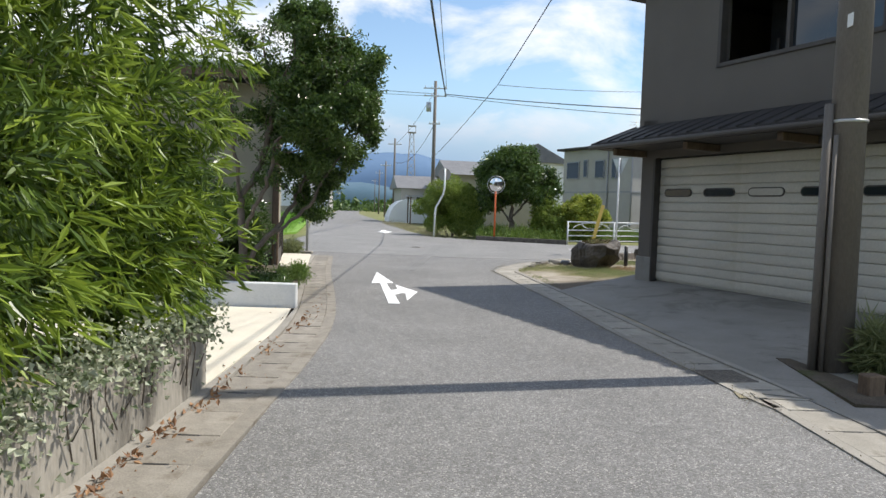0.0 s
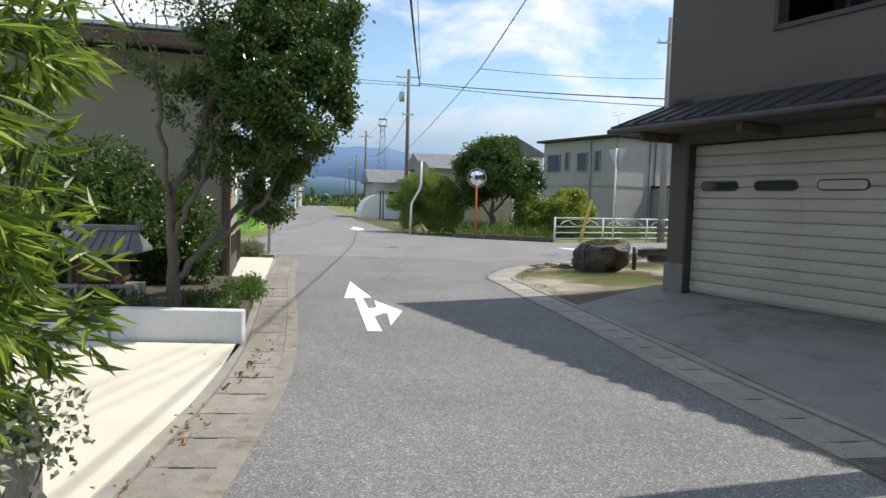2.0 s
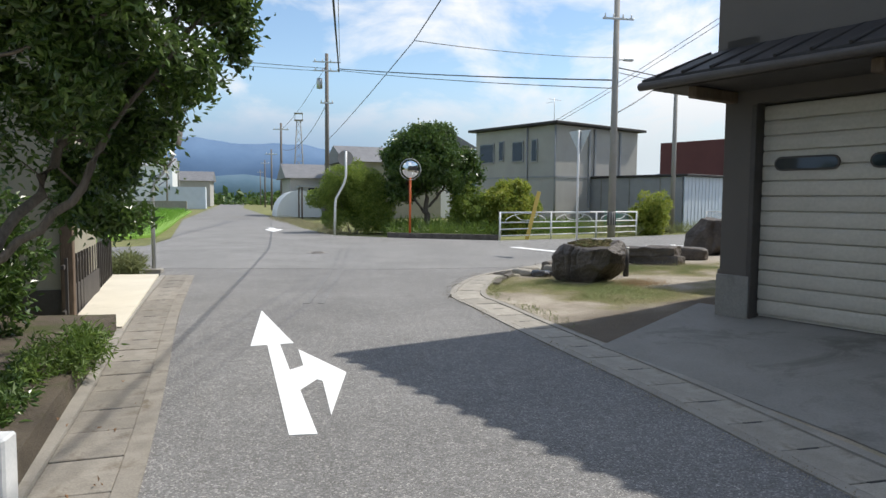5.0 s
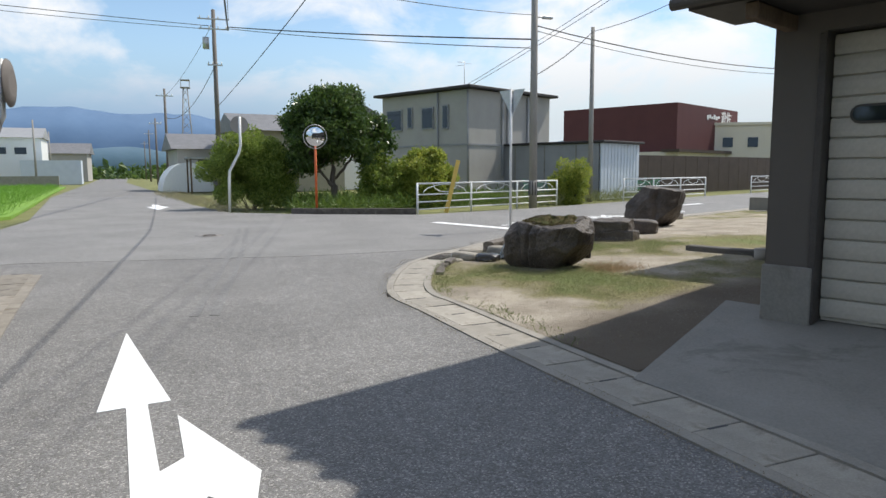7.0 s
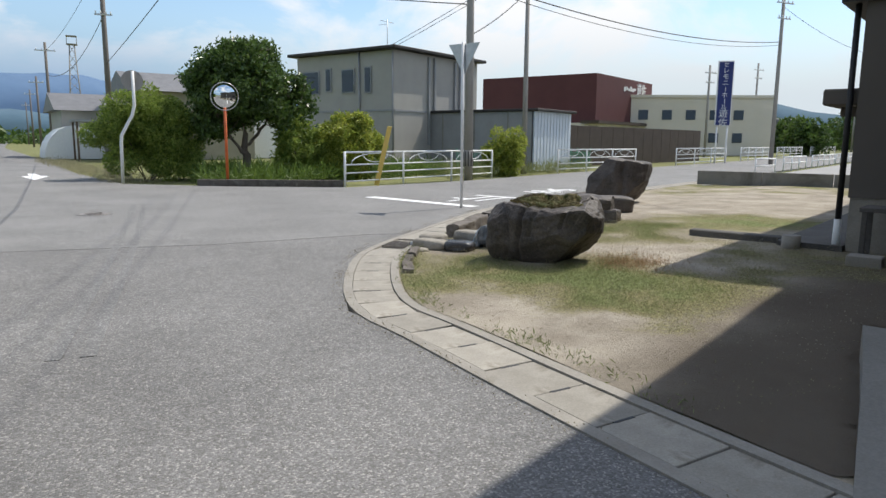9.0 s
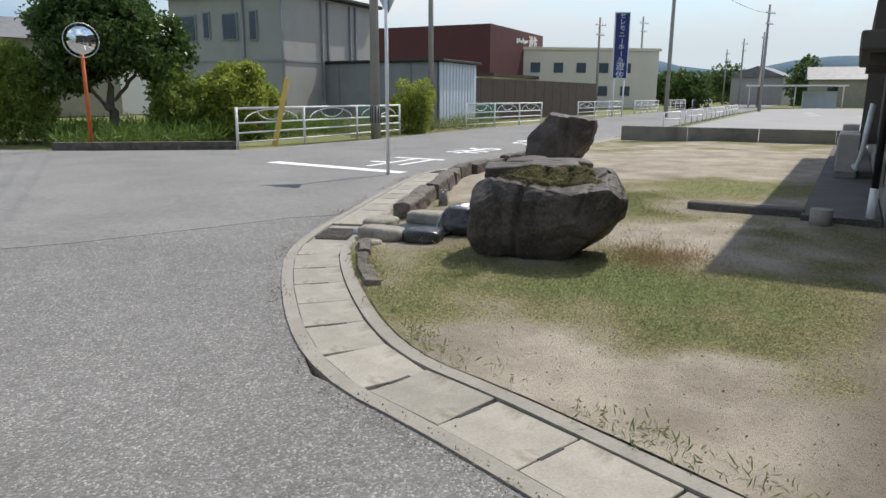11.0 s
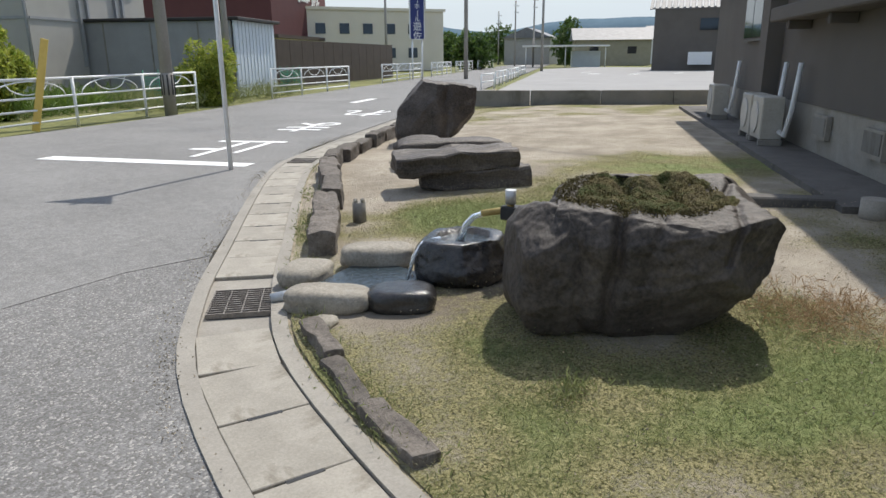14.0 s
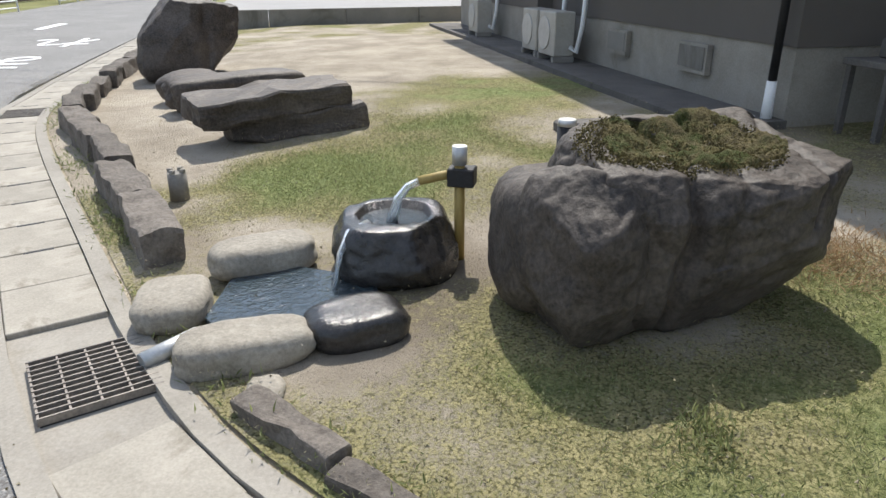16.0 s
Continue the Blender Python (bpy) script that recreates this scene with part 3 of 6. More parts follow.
RIGHT_GUTTER = smooth_line([(3.0, -12), (2.95, 4), (2.86, 5.6), (2.45, 8.6), (2.2, 11.2), (1.86, 13.9), (1.67, 15.7), (1.57, 16.45), (1.68, 17.2), (2.05, 18.3), (2.46, 19.2), (2.95, 19.87), (3.75, 20.75), (6.6, 23.65), (8.5, 24.85), (12.2, 26.75), (28, 34.6)])
GUTTER_SPOTS = np.array([(p[0], p[1]) for p in RIGHT_GUTTER])
LEFT_GUTTER = smooth_line([(-1.6, -12), (-1.58, 3.4), (-1.58, 6.5), (-1.7, 8.6), (-2.1, 11.2), (-2.85, 15.3), (-3.55, 19.9)])
for name, line, sgn, mat, label in (("gutter_right", RIGHT_GUTTER, 1, M_LID, "pale concrete gutter with slotted lids along the road"), ("gutter_left", LEFT_GUTTER, -1, M_LID_OLD, "old stained concrete gutter with slotted lids")):
    g = thing(name, Matrix(), label, "gutter", kind="structure")
    ribbon("road_edging", line, 0.2 * sgn, (0.29 if sgn > 0 else 0.33) * sgn, -0.1, 0.012, M_CONCRETE if sgn > 0 else M_LID_OLD, g)
    ribbon("back_edging", line, -0.2 * sgn, -0.29 * sgn, -0.1, 0.022 if sgn > 0 else 0.03, M_CONCRETE, g)
    ribbon("soil_strip", line, -0.285 * sgn, -0.42 * sgn, -0.1, 0.01, M_EARTH, g)
    ribbon("channel", line, -0.2 * sgn, 0.2 * sgn, -0.12, -0.012, M_CONCRETE, g)
    bm = bmesh.new()
    box(bm, (0, 0, -0.005), (0.488, 0.392, 0.03), None, 0.004)
    lid_mesh = None
    for x, y, a in along(line, 0.5):
        if y < 1.5 or y > 30 or (sgn > 0 and (x - 3.0) ** 2 + (y - 19.9) ** 2 < 0.3 ** 2):
            continue
        if lid_mesh is None:
            lid = part("lid", bm, mat, g)
            lid_mesh = lid.data
        else:
            lid = new("lid", lid_mesh)
            lid.parent = g
        lid.matrix_local = pose(x, y, random.uniform(-0.003, 0.003), random.uniform(-0.4, 0.4), random.uniform(-0.4, 0.4), a)
        if random.random() < 0.75:
            slot = new("slot", bpy.data.meshes["slot"]) if "slot" in bpy.data.meshes else part("slot", boxes(((0, 0, 0), (0.024, 0.15, 0.012)), bevel=0.003), M_BLACK)
            slot.parent = lid
            slot.matrix_local = pose(0.243, 0.0, 0.006)

# lawn: one sheet with relief
def beside(line, off):
    """The line moved sideways by off metres (to its left)."""
    out = []
    for i, (x, y) in enumerate(line):
        (ax, ay), (bx, by) = line[max(i - 1, 0)], line[min(i + 1, len(line) - 1)]
        d = math.hypot(bx - ax, by - ay)
        out.append((x - (by - ay) / d * off, y + (bx - ax) / d * off))
    return out


PLOT = [p for p in beside(RIGHT_GUTTER, -0.31) if p[1] > 12.7 and p[0] < 18.5] + [(24, 22.5), (24, 12.0), (3.4, 12.4)]
bm = bmesh.new()
prism(bm, PLOT, -0.05, 0.0)
bm.normal_update()
bmesh.ops.delete(bm, geom=[f for f in bm.faces if abs(f.normal.z) < 0.5 or f.calc_center_median().z < -0.02], context="FACES")
bmesh.ops.recalc_face_normals(bm, faces=bm.faces)
bmesh.ops.triangulate(bm, faces=bm.faces[:])
for cut in range(100):
    s = 0.16 * cut
    for no in ((1, 0, 0), (0, 1, 0)):
        bmesh.ops.bisect_plane(bm, geom=bm.verts[:] + bm.edges[:] + bm.faces[:], plane_co=(2 + s, 12 + s, 0), plane_no=no)
for v in bm.verts:
    u, w = (v.co.x - 3.82) * 0.419 - (v.co.y - 13.3) * 0.908, (v.co.x - 3.82) * 0.908 + (v.co.y - 13.3) * 0.419
    v.co.z = -0.04 if u > float(np.interp(w, (-1.72, -0.5, 0.35), (-0.19, -0.36, -0.5))) + 0.1 and w < 1 else lawn_z(v.co.x, v.co.y) + 0.012 * noise.noise(v.co * 1.3)


def grassy(x, y):
    """How well grass grows at a place of the plot, 0 to 1: worn along the gutter, by the pool and in the yard."""
    n = 0.55 * noise.noise(Vector((x * 0.8, y * 0.8, 4))) + 0.4 * noise.noise(Vector((x * 2.3, y * 2.3, 9)))
    g = 0.48
    for cx, cy, r, k in ((2.1, 15.5, 0.75, -0.6), (2.2, 16.4, 0.55, -0.5), (1.9, 14.2, 0.9, -0.8), (3.15, 15.3, 0.35, -0.5), (3.3, 18.85, 0.4, -0.3), (3.0, 13.9, 1.3, -0.8), (5.0, 14.6, 1.3, -0.6), (7.6, 22.6, 1.6, -0.9), (6.2, 21.9, 0.9, -0.8),
                        (11.5, 22.0, 2.6, -0.8), (14.0, 21.5, 2.5, -0.6), (10.5, 24.0, 1.5, -0.7), (5.5, 17.3, 0.7, -0.45), (4.4, 18.4, 0.45, -0.6), (7.2, 18.5, 0.8, -0.3), (5.3, 20.2, 0.7, 0.5), (6.6, 19.3, 0.9, 0.45), (9.2, 20.0, 1.3, 0.5), (9.8, 18.8, 1.0, 0.4), (3.0, 17.8, 0.8, 0.35), (3.6, 16.3, 0.9, 0.4), (4.0, 15.5, 0.8, 0.45), (3.2, 14.9, 0.6, 0.3), (2.7, 18.55, 0.5, 0.35)):
        g += k * math.exp(-((x - cx) ** 2 + (y - cy) ** 2) / (r * r))
    return min(1.0, max(0.0, g + n))


def damp_soil(x, y):
    """Dark gravelly soil between the garage and the lawn, and round the basin."""
    u, v = (x - 3.82) * 0.419 - (y - 13.3) * 0.908, (x - 3.82) * 0.908 + (y - 13.3) * 0.419
    d = min(1.0, max(0.0, (u + 2.0 + 0.5 * noise.noise(Vector((x, y, 3)))) / 0.9)) if v < 5 else 0.0
    return min(1.0, max(d * 0.85, 0.75 * math.exp(-((x - 3.8) ** 2 + (y - 18.72) ** 2) / 0.4)))


turf = bm.verts.layers.float_color.new("turf")
for v in bm.verts:
    v[turf] = (grassy(v.co.x, v.co.y), damp_soil(v.co.x, v.co.y), 0, 1)
lawn = tagged(part("lawn", bm, M_LAWN, smooth=True), "patchy lawn of worn grass over sandy earth", "lawn", kind="structure")

# two narrow darker strips curving out of the junction
for k, dx in enumerate((-0.11, 0.1)):
    line = smooth_line([(-0.18 + dx, 27.6), (-0.38 + dx, 23.0), (-0.58 + dx, 19.5), (-0.82 + dx, 16.1)], 0.3)
    tagged(ribbon("dark_strip", line, 0.05, -0.05, -0.01, 0.0055 if k else 0.005, M_DARK_ASPHALT), "narrow dark strip on the asphalt", "tyre mark", "tyre tracks", "structure")
cover = thing("manhole_cover", pose(-1.0, 25.7, 0.004), "worn dark iron manhole cover in the junction", "manhole cover")
part("rim", rods(([(0, 0, -0.02), (0, 0, 0.006)], 0.33), sides=32), M_DARK_ASPHALT, cover)
part("lid", rods(([(0, 0, 0.0), (0, 0, 0.01)], 0.28), sides=32), M_GRATE, cover, "dark cast-iron lid")
for k in range(6):
    part("ridge", boxes(((0, -0.2 + 0.08 * k, 0.011), (0.36 - 0.05 * abs(k - 2.5), 0.02, 0.006))), M_GRATE, cover)
# white arrows and stop marking
bm = bmesh.new()
ARROW = [(-1.50, 15.52), (-1.38, 13.24), (-1.215, 13.28), (-0.82, 10.5), (-0.64, 10.5), (-0.80, 11.55), (-0.68, 11.85), (-0.63, 11.8), (-0.555, 10.88), (-0.43, 12.06), (-0.89, 13.04), (-0.81, 12.35), (-0.92, 12.2), (-1.09, 13.31), (-0.95, 13.34)]
prism(bm, ARROW[::1], 0.001, 0.005)
bmesh.ops.recalc_face_normals(bm, faces=bm.faces)
tagged(part("road_arrow", bm, M_PAINT), "bright white forked turn arrow painted on the asphalt", "road marking", "road arrows")
bm = bmesh.new()
prism(bm, [(-3.28, 38.4), (-3.05, 40.9), (-3.35, 41.3), (-3.75, 43.2), (-4.0, 43.2), (-3.75, 41.4), (-3.95, 40.9)], 0.0045, 0.009)
bmesh.ops.recalc_face_normals(bm, faces=bm.faces)
tagged(part("road_arrow", bm, M_PAINT), "worn white arrow head painted on grey asphalt", "road marking", "road arrows")
bm = bmesh.new()
prism(bm, [(5.1, 27.75), (6.46, 24.45), (6.74, 24.58), (5.42, 27.85)], 0.0045, 0.009)
bmesh.ops.recalc_face_normals(bm, faces=bm.faces)
tagged(part("stop_line", bm, M_PAINT), "white stop line painted across the side street", "road marking")
stop = thing("stop_marking", pose(0, 0, 0), "white painted Japanese stop lettering on the side street", "road marking")
for ch, x, y in (("止", 7.8, 26.5), ("ま", 11.1, 28.1), ("れ", 14.55, 29.8)):
    lettering("letter", ch, 1.25, M_PAINT, pose(x, y, 0.006, 0, 0, 90 + 26.6), stop, 0.002, (1.15, 1.9))
bm = bmesh.new()
prism(bm, [(17.5, 33.0), (19.6, 34.0), (19.5, 34.25), (17.4, 33.25)], 0.0045, 0.009)
bmesh.ops.recalc_face_normals(bm, faces=bm.faces)
tagged(part("lane_line", bm, M_PAINT), "short white line painted on the side street", "road marking")


# ---- garage house ----
GH = pose(3.82, 13.3, 0, 0, 0, -65.2)  # x along the front, y into the house
house = thing("garage_house", GH, "brown stuccoed two-storey house with a wide garage", "house")
Z0, EAVE, TOP = 0.27, 3.14, 5.75
part("wall", boxes(((0.19, 0.12, 1.7), (0.38, 0.24, 3.2))), M_STUCCO, house)
for at, size in (((3.7, 0.12, 2.88), (6.64, 0.24, 0.6)), ((6.8, 0.12, 1.3), (0.4, 0.24, 2.56)), ((0.83, 0.12, 4.46), (1.9, 0.24, 2.56)), ((3.2, 0.12, 3.62), (2.84, 0.24, 0.88)), ((3.2, 0.12, 5.53), (2.84, 0.24, 0.42)), ((6.2, 0.12, 4.46), (3.16, 0.24, 2.56)), ((0.0, 4.0, 3.0), (0.23, 7.5, 5.48)), ((7.7, 5.0, 3.0), (0.24, 10.0, 5.48)), ((4.0, 9.9, 3.0), (7.1, 0.24, 5.48))):
    part("wall", boxes((at, size)), M_STUCCO, house)
# upper wall with its window opening, 1.8 to 4.6 along, 4.08 to 5.3 high
win = part("window", boxes(((3.2, 0.05, 4.06), (2.9, 0.16, 0.07)), ((1.79, 0.05, 4.68), (0.07, 0.16, 1.3)), ((4.6, 0.05, 4.68), (0.07, 0.16, 1.3)), ((3.1, 0.06, 4.68), (0.07, 0.12, 1.24)), ((3.2, 0.05, 5.31), (2.9, 0.16, 0.07)), bevel=0.006), M_STUCCO_DARK, house, "dark window frame")
part("pane", boxes(((3.85, 0.08, 4.68), (1.44, 0.01, 1.2))), M_GLASS, win)
# black sheet painted in place of the unlit interior's shade
part("interior_shade", boxes(((3.2, 1.2, 4.7), (2.8, 0.05, 1.3))), M_BLACK, win)
inner = part("inner_frame", boxes(((2.42, 0.9, 4.2), (1.1, 0.04, 0.04)), ((2.2, 0.9, 4.35), (0.05, 0.04, 0.4)), ((2.62, 0.9, 4.35), (0.05, 0.04, 0.4))), M_STUCCO_DARK, win)
# shutter with its ribs and slots
shutter = part("shutter", boxes(((3.5, 0.16, 1.41), (6.2, 0.03, 2.3))), M_SHUTTER, house, "cream ribbed metal shutter")
panel = None
rib_h = 0.162
for i in range(14):
    z = Z0 + 0.02 + rib_h * (i + 0.5)
    if panel is None:
        bm = bmesh.new()
        prof = [(-0.5, 0.0), (-0.46, -0.02), (-0.2, -0.026), (0.2, -0.026), (0.42, -0.02), (0.47, 0.006), (0.5, 0.006)]
        ra = [[bm.verts.new((u, v, s * rib_h)) for s, v in prof] for u in (0.4, 6.6)]
        for k in range(len(prof) - 1):
            bm.faces.new((ra[0][k], ra[1][k], ra[1][k + 1], ra[0][k + 1]))
        panel = part("slat", bm, M_SHUTTER, shutter)
    else:
        panel = new("slat", panel.data)
        panel.parent = shutter
    panel.matrix_local = pose(0, 0.14, z)
def stadium(u0, u1, zc, hh, v):
    bm = bmesh.new()
    pts = [(u1 - hh + hh * math.cos(a), zc + hh * math.sin(a)) for a in np.linspace(-math.pi / 2, math.pi / 2, 7)] + [(u0 + hh + hh * math.cos(a), zc + hh * math.sin(a)) for a in np.linspace(math.pi / 2, 1.5 * math.pi, 7)]
    f = [bm.verts.new((u, v, z)) for u, z in pts]
    b = [bm.verts.new((u, v + 0.02, z)) for u, z in pts]
    bm.faces.new(f)
    for i in range(len(f)):
        bm.faces.new((f[i], b[i], b[(i + 1) % len(f)], f[(i + 1) % len(f)]))
    bmesh.ops.recalc_face_normals(bm, faces=bm.faces)
    return bm
for i in range(6):
    u = 0.56 + 0.955 * i
    rim = part("slot_window", stadium(u - 0.02, u + 0.66, 1.925, 0.075, 0.098), M_STUCCO_DARK, shutter)
    part("pane", stadium(u, u + 0.64, 1.925, 0.055, 0.092), M_GLASS if i != 2 else M_SHUTTER, rim)
part("jamb", boxes(((0.36, 0.06, 1.4), (0.06, 0.16, 2.32)), bevel=0.006), M_STUCCO_DARK, house)
part("plinth", boxes(((0.17, 0.1, 0.45), (0.4, 0.26, 0.5)), bevel=0.01), M_APRON, house)
# pent roof over the shutter
bm = bmesh.new()
u0, u1 = -0.42, 7.8
for (v0, z0), (v1, z1) in (((-0.92, 2.78), (0.0, EAVE + 0.02)),):
    a = [bm.verts.new(p) for p in ((u0, v0, z0), (u1, v0, z0), (u1, v1, z1), (u0 + 0.35, v1, z1))]
    b = [bm.verts.new(p) for p in ((u0, v0, z0 + 0.06), (u1, v0, z0 + 0.06), (u1, v1, z1 + 0.06), (u0 + 0.35, v1, z1 + 0.06))]
    bm.faces.new(b), bm.faces.new(a[::-1])
    for i in range(4):
        bm.faces.new((a[i], a[(i + 1) % 4], b[(i + 1) % 4], b[i]))
bmesh.ops.recalc_face_normals(bm, faces=bm.faces)
pent = part("pent_roof", bm, M_ROOF, house, "dark sheet pent roof over the garage")
for i in range(24):
    u = u0 + 0.2 + 0.33 * i
    if i == 0:
        seam = part("seam", rods(([(0, -0.93, 2.85), (0, -0.45, 3.035), (0, 0.0, 3.21)], 0.018), sides=6), M_ROOF, pent)
    else:
        seam = new("seam", seam.data)
        seam.parent = pent
    seam.matrix_local = pose(u, 0, 0)
part("soffit", boxes(((3.6, -0.42, 2.74), (7.9, 0.8, 0.03))), M_STUCCO_DARK, pent)
for u in (0.12, 1.9, 3.7, 5.5):
    part("bracket", boxes(((u, -0.4, 2.66), (0.1, 0.75, 0.12)), bevel=0.01), M_WOOD, pent)
part("gutter", rods(([(u0, -0.95, 2.76), (u1, -0.95, 2.76)], 0.045), sides=8), M_STUCCO_DARK, pent)
# main roof
bm = bmesh.new()
for pts, z in (([(-0.58, -0.1), (8.3, -0.1), (8.3, 10.5), (-0.58, 10.5)], TOP),):
    lo = [bm.verts.new((x, y, z)) for x, y in pts]
    mid = [bm.verts.new((x, y, z + 0.14)) for x, y in pts]
    r0, r1 = bm.verts.new((3.9, 3.2, z + 1.5)), bm.verts.new((3.9, 6.8, z + 1.5))
    for i in range(4):
        bm.faces.new((lo[i], lo[(i + 1) % 4], mid[(i + 1) % 4], mid[i]))
    bm.faces.new(lo[::-1])
    bm.faces.new((mid[0], mid[1], r0)), bm.faces.new((mid[1], mid[2], r1, r0)), bm.faces.new((mid[2], mid[3], r1)), bm.faces.new((mid[3], mid[0], r0, r1))
bmesh.ops.recalc_face_normals(bm, faces=bm.faces)
roof = part("roof", bm, M_ROOF, house, "dark hipped roof")
for i in range(30):
    tile = new("eave_tile", tile.data) if i else part("eave_tile", rods(([(0, -0.16, TOP + 0.06), (0, 0.3, TOP + 0.2)], 0.075), sides=8), M_ROOF)
    tile.parent = roof
    tile.matrix_local = pose(-0.48 + 0.3 * i, 0, 0)
# rear wing
wing = thing("rear_wing", GH, "grey-brown stuccoed rear wing with a concrete base", "house")
part("wall", boxes(((1.0, 11.0, 1.95), (4.8, 12.4, 2.3))), M_STUCCO, wing)
part("base", boxes(((1.0, 11.0, 0.42), (4.76, 12.36, 0.76))), M_CONCRETE, wing, "grey concrete base with vents")
part("roof", boxes(((1.0, 11.05, 3.16), (5.3, 12.7, 0.12))), M_ROOF, wing)
part("upper_wall", boxes(((1.0, 11.75, 4.45), (4.76, 10.9, 2.7))), M_STUCCO, wing)
part("upper_roof", boxes(((1.0, 11.65, 5.82), (5.72, 11.6, 0.14)), bevel=0.02), M_ROOF, wing)
part("sill_beam", boxes(((-1.6, 7.4, 2.02), (0.42, 4.9, 0.2)), bevel=0.02), M_STUCCO, wing)
for v in (5.6, 7.4, 9.2):
    part("bracket", boxes(((-1.56, v, 1.86), (0.3, 0.1, 0.12)), bevel=0.01), M_STUCCO, wing)
for v in (6.3, 8.1):
    vent = part("vent", boxes(((-1.42, v, 0.56), (0.06, 0.56, 0.3))), M_CONCRETE, wing)
    part("grille", boxes(((-1.455, v, 0.57), (0.012, 0.48, 0.22))), M_APRON, vent)
w2 = part("window", boxes(((-1.43, 12.6, 2.3), (0.1, 1.6, 1.2)), bevel=0.01), M_STUCCO_DARK, wing)
part("pane", boxes(((-1.49, 12.25, 2.3), (0.02, 0.7, 1.06))), M_GLASS, w2)
part("pane", boxes(((-1.49, 13.0, 2.3), (0.02, 0.7, 1.06))), M_GLASS, w2)
part("pilaster", boxes(((-1.5, 10.9, 1.85), (0.3, 0.5, 2.4))), M_STUCCO, wing)
part("downpipe", rods(([(-1.5, 4.9, 0.5), (-1.5, 4.9, 3.1)], 0.036)), M_BLACK, wing)
part("pipe_shoe", rods(([(-1.5, 4.9, 0.1), (-1.5, 4.9, 0.52)], [0.05, 0.042])), M_WHITEMETAL, wing)
for k, (v, w) in enumerate(((9.35, 0.66), (10.12, 0.66), (13.7, 0.7))):
    ac = thing("air_conditioner", GH @ pose(-1.8, v, 0.2), "cream outdoor air-conditioner unit on the step", "air conditioner", "outdoor units along the wall")
    part("case", boxes(((0, 0, 0.38), (0.3, w, 0.6)), bevel=0.015), M_CASE, ac)
    part("grille", rods(([(-0.152, 0.08, 0.38), (-0.165, 0.08, 0.38)], 0.23), sides=24), M_STEEL, ac)
    for s_ in (-0.3, 0.3):
        part("foot", boxes(((0, s_, 0.04), (0.32, 0.08, 0.08)), bevel=0.006), M_APRON, ac)
    part("hose", rods(([(0.1, -w / 2, 0.2), (0.14, -w / 2 - 0.12, 0.15), (0.2, -w / 2 - 0.14, 0.5), (0.26, -w / 2 - 0.1, 1.15)], 0.035)), M_WHITEMETAL, ac)
bm = bmesh.new()
prism(bm, [(-1.4, 4.75), (-1.4, 17.4), (-2.15, 17.4), (-2.15, 4.75)], 0.0, 0.2)
bmesh.ops.recalc_face_normals(bm, faces=bm.faces)
step = part("concrete_step", bm, M_STEP)
step.matrix_world = GH
tagged(step, "low grey concrete step along the house wall", "step", kind="structure")
kerb = part("kerb_block", boxes(((-2.75, 5.05, 0.12), (1.25, 0.2, 0.2)), bevel=0.015), M_STEP)
kerb.matrix_world = GH
tagged(kerb, "low dark concrete kerb on the lawn", "kerb")
table = thing("work_table", GH @ pose(-0.7, 4.3, 0.1), "rough grey work table against the wall", "table")
part("tabletop", boxes(((0, 0, 0.62), (0.9, 0.5, 0.05)), bevel=0.005), M_STEP, table)
part("sink", boxes(((0.05, 0, 0.72), (0.5, 0.36, 0.16)), bevel=0.02), M_STEP, table)
for x in (-0.4, 0.4):
    for y in (-0.2, 0.2):
        part("leg", boxes(((x, y, 0.28), (0.05, 0.05, 0.64))), M_STEP, table)
blk = part("concrete_block", boxes(((-1.0, 3.75, 0.17), (0.34, 0.24, 0.17)), bevel=0.01), M_CONCRETE)
blk.matrix_world = GH
tagged(blk, "pale concrete block standing by the wall", "block")
pier = part("round_pier", rods(([(-1.95, 4.62, 0.08), (-1.95, 4.62, 0.3)], 0.11), sides=20), M_CONCRETE)
pier.matrix_world = GH
tagged(pier, "round grey concrete pier by the step", "pier")
bm = bmesh.new()
prism(bm, [(-0.19, -1.72), (-0.36, -0.5), (-0.5, 0.35), (7.6, 0.35), (7.6, -4.25), (6.67, -3.93), (2.55, -2.42), (1.0, -2.0)], -0.05, 0.02)
bmesh.ops.recalc_face_normals(bm, faces=bm.faces)
for v in bm.verts:
    if v.co.z > 0:
        v.co.z = 0.02 + (Z0 - 0.02) * min(1, max(0, (v.co.y + 1.5) / 1.6)) if v.co.x < 0.5 else (Z0 if v.co.y > 0 else 0.02)
drive = part("driveway", bm, M_APRON)
drive.matrix_world = GH
tagged(drive, "grey concrete garage apron sloping to the gutter", "driveway", kind="structure")

# near utility pole beside the garage apron
pole = thing("utility_pole", pose(3.8, 6.5, 0), "dark brown utility pole beside the garage apron", "utility pole", "utility poles")
part("shaft", rods(([(0, 0, -0.2), (0, 0, 9.0)], [0.165, 0.125]), sides=20), M_POLE_DARK, pole)
part("conduit", rods(([(-0.17, -0.1, 0), (-0.165, -0.1, 2.3)], 0.02), ([(-0.2, 0.0, 0), (-0.19, 0.0, 2.6)], 0.042)), M_POLE_DARK, pole)
part("band", rods(([(0, 0, 2.42), (0, 0, 2.45)], 0.166), sides=20), M_STEEL, pole)
part("tag", boxes(((-0.12, -0.12, 3.35), (0.005, 0.1, 0.12))), M_WHITEMETAL, pole)


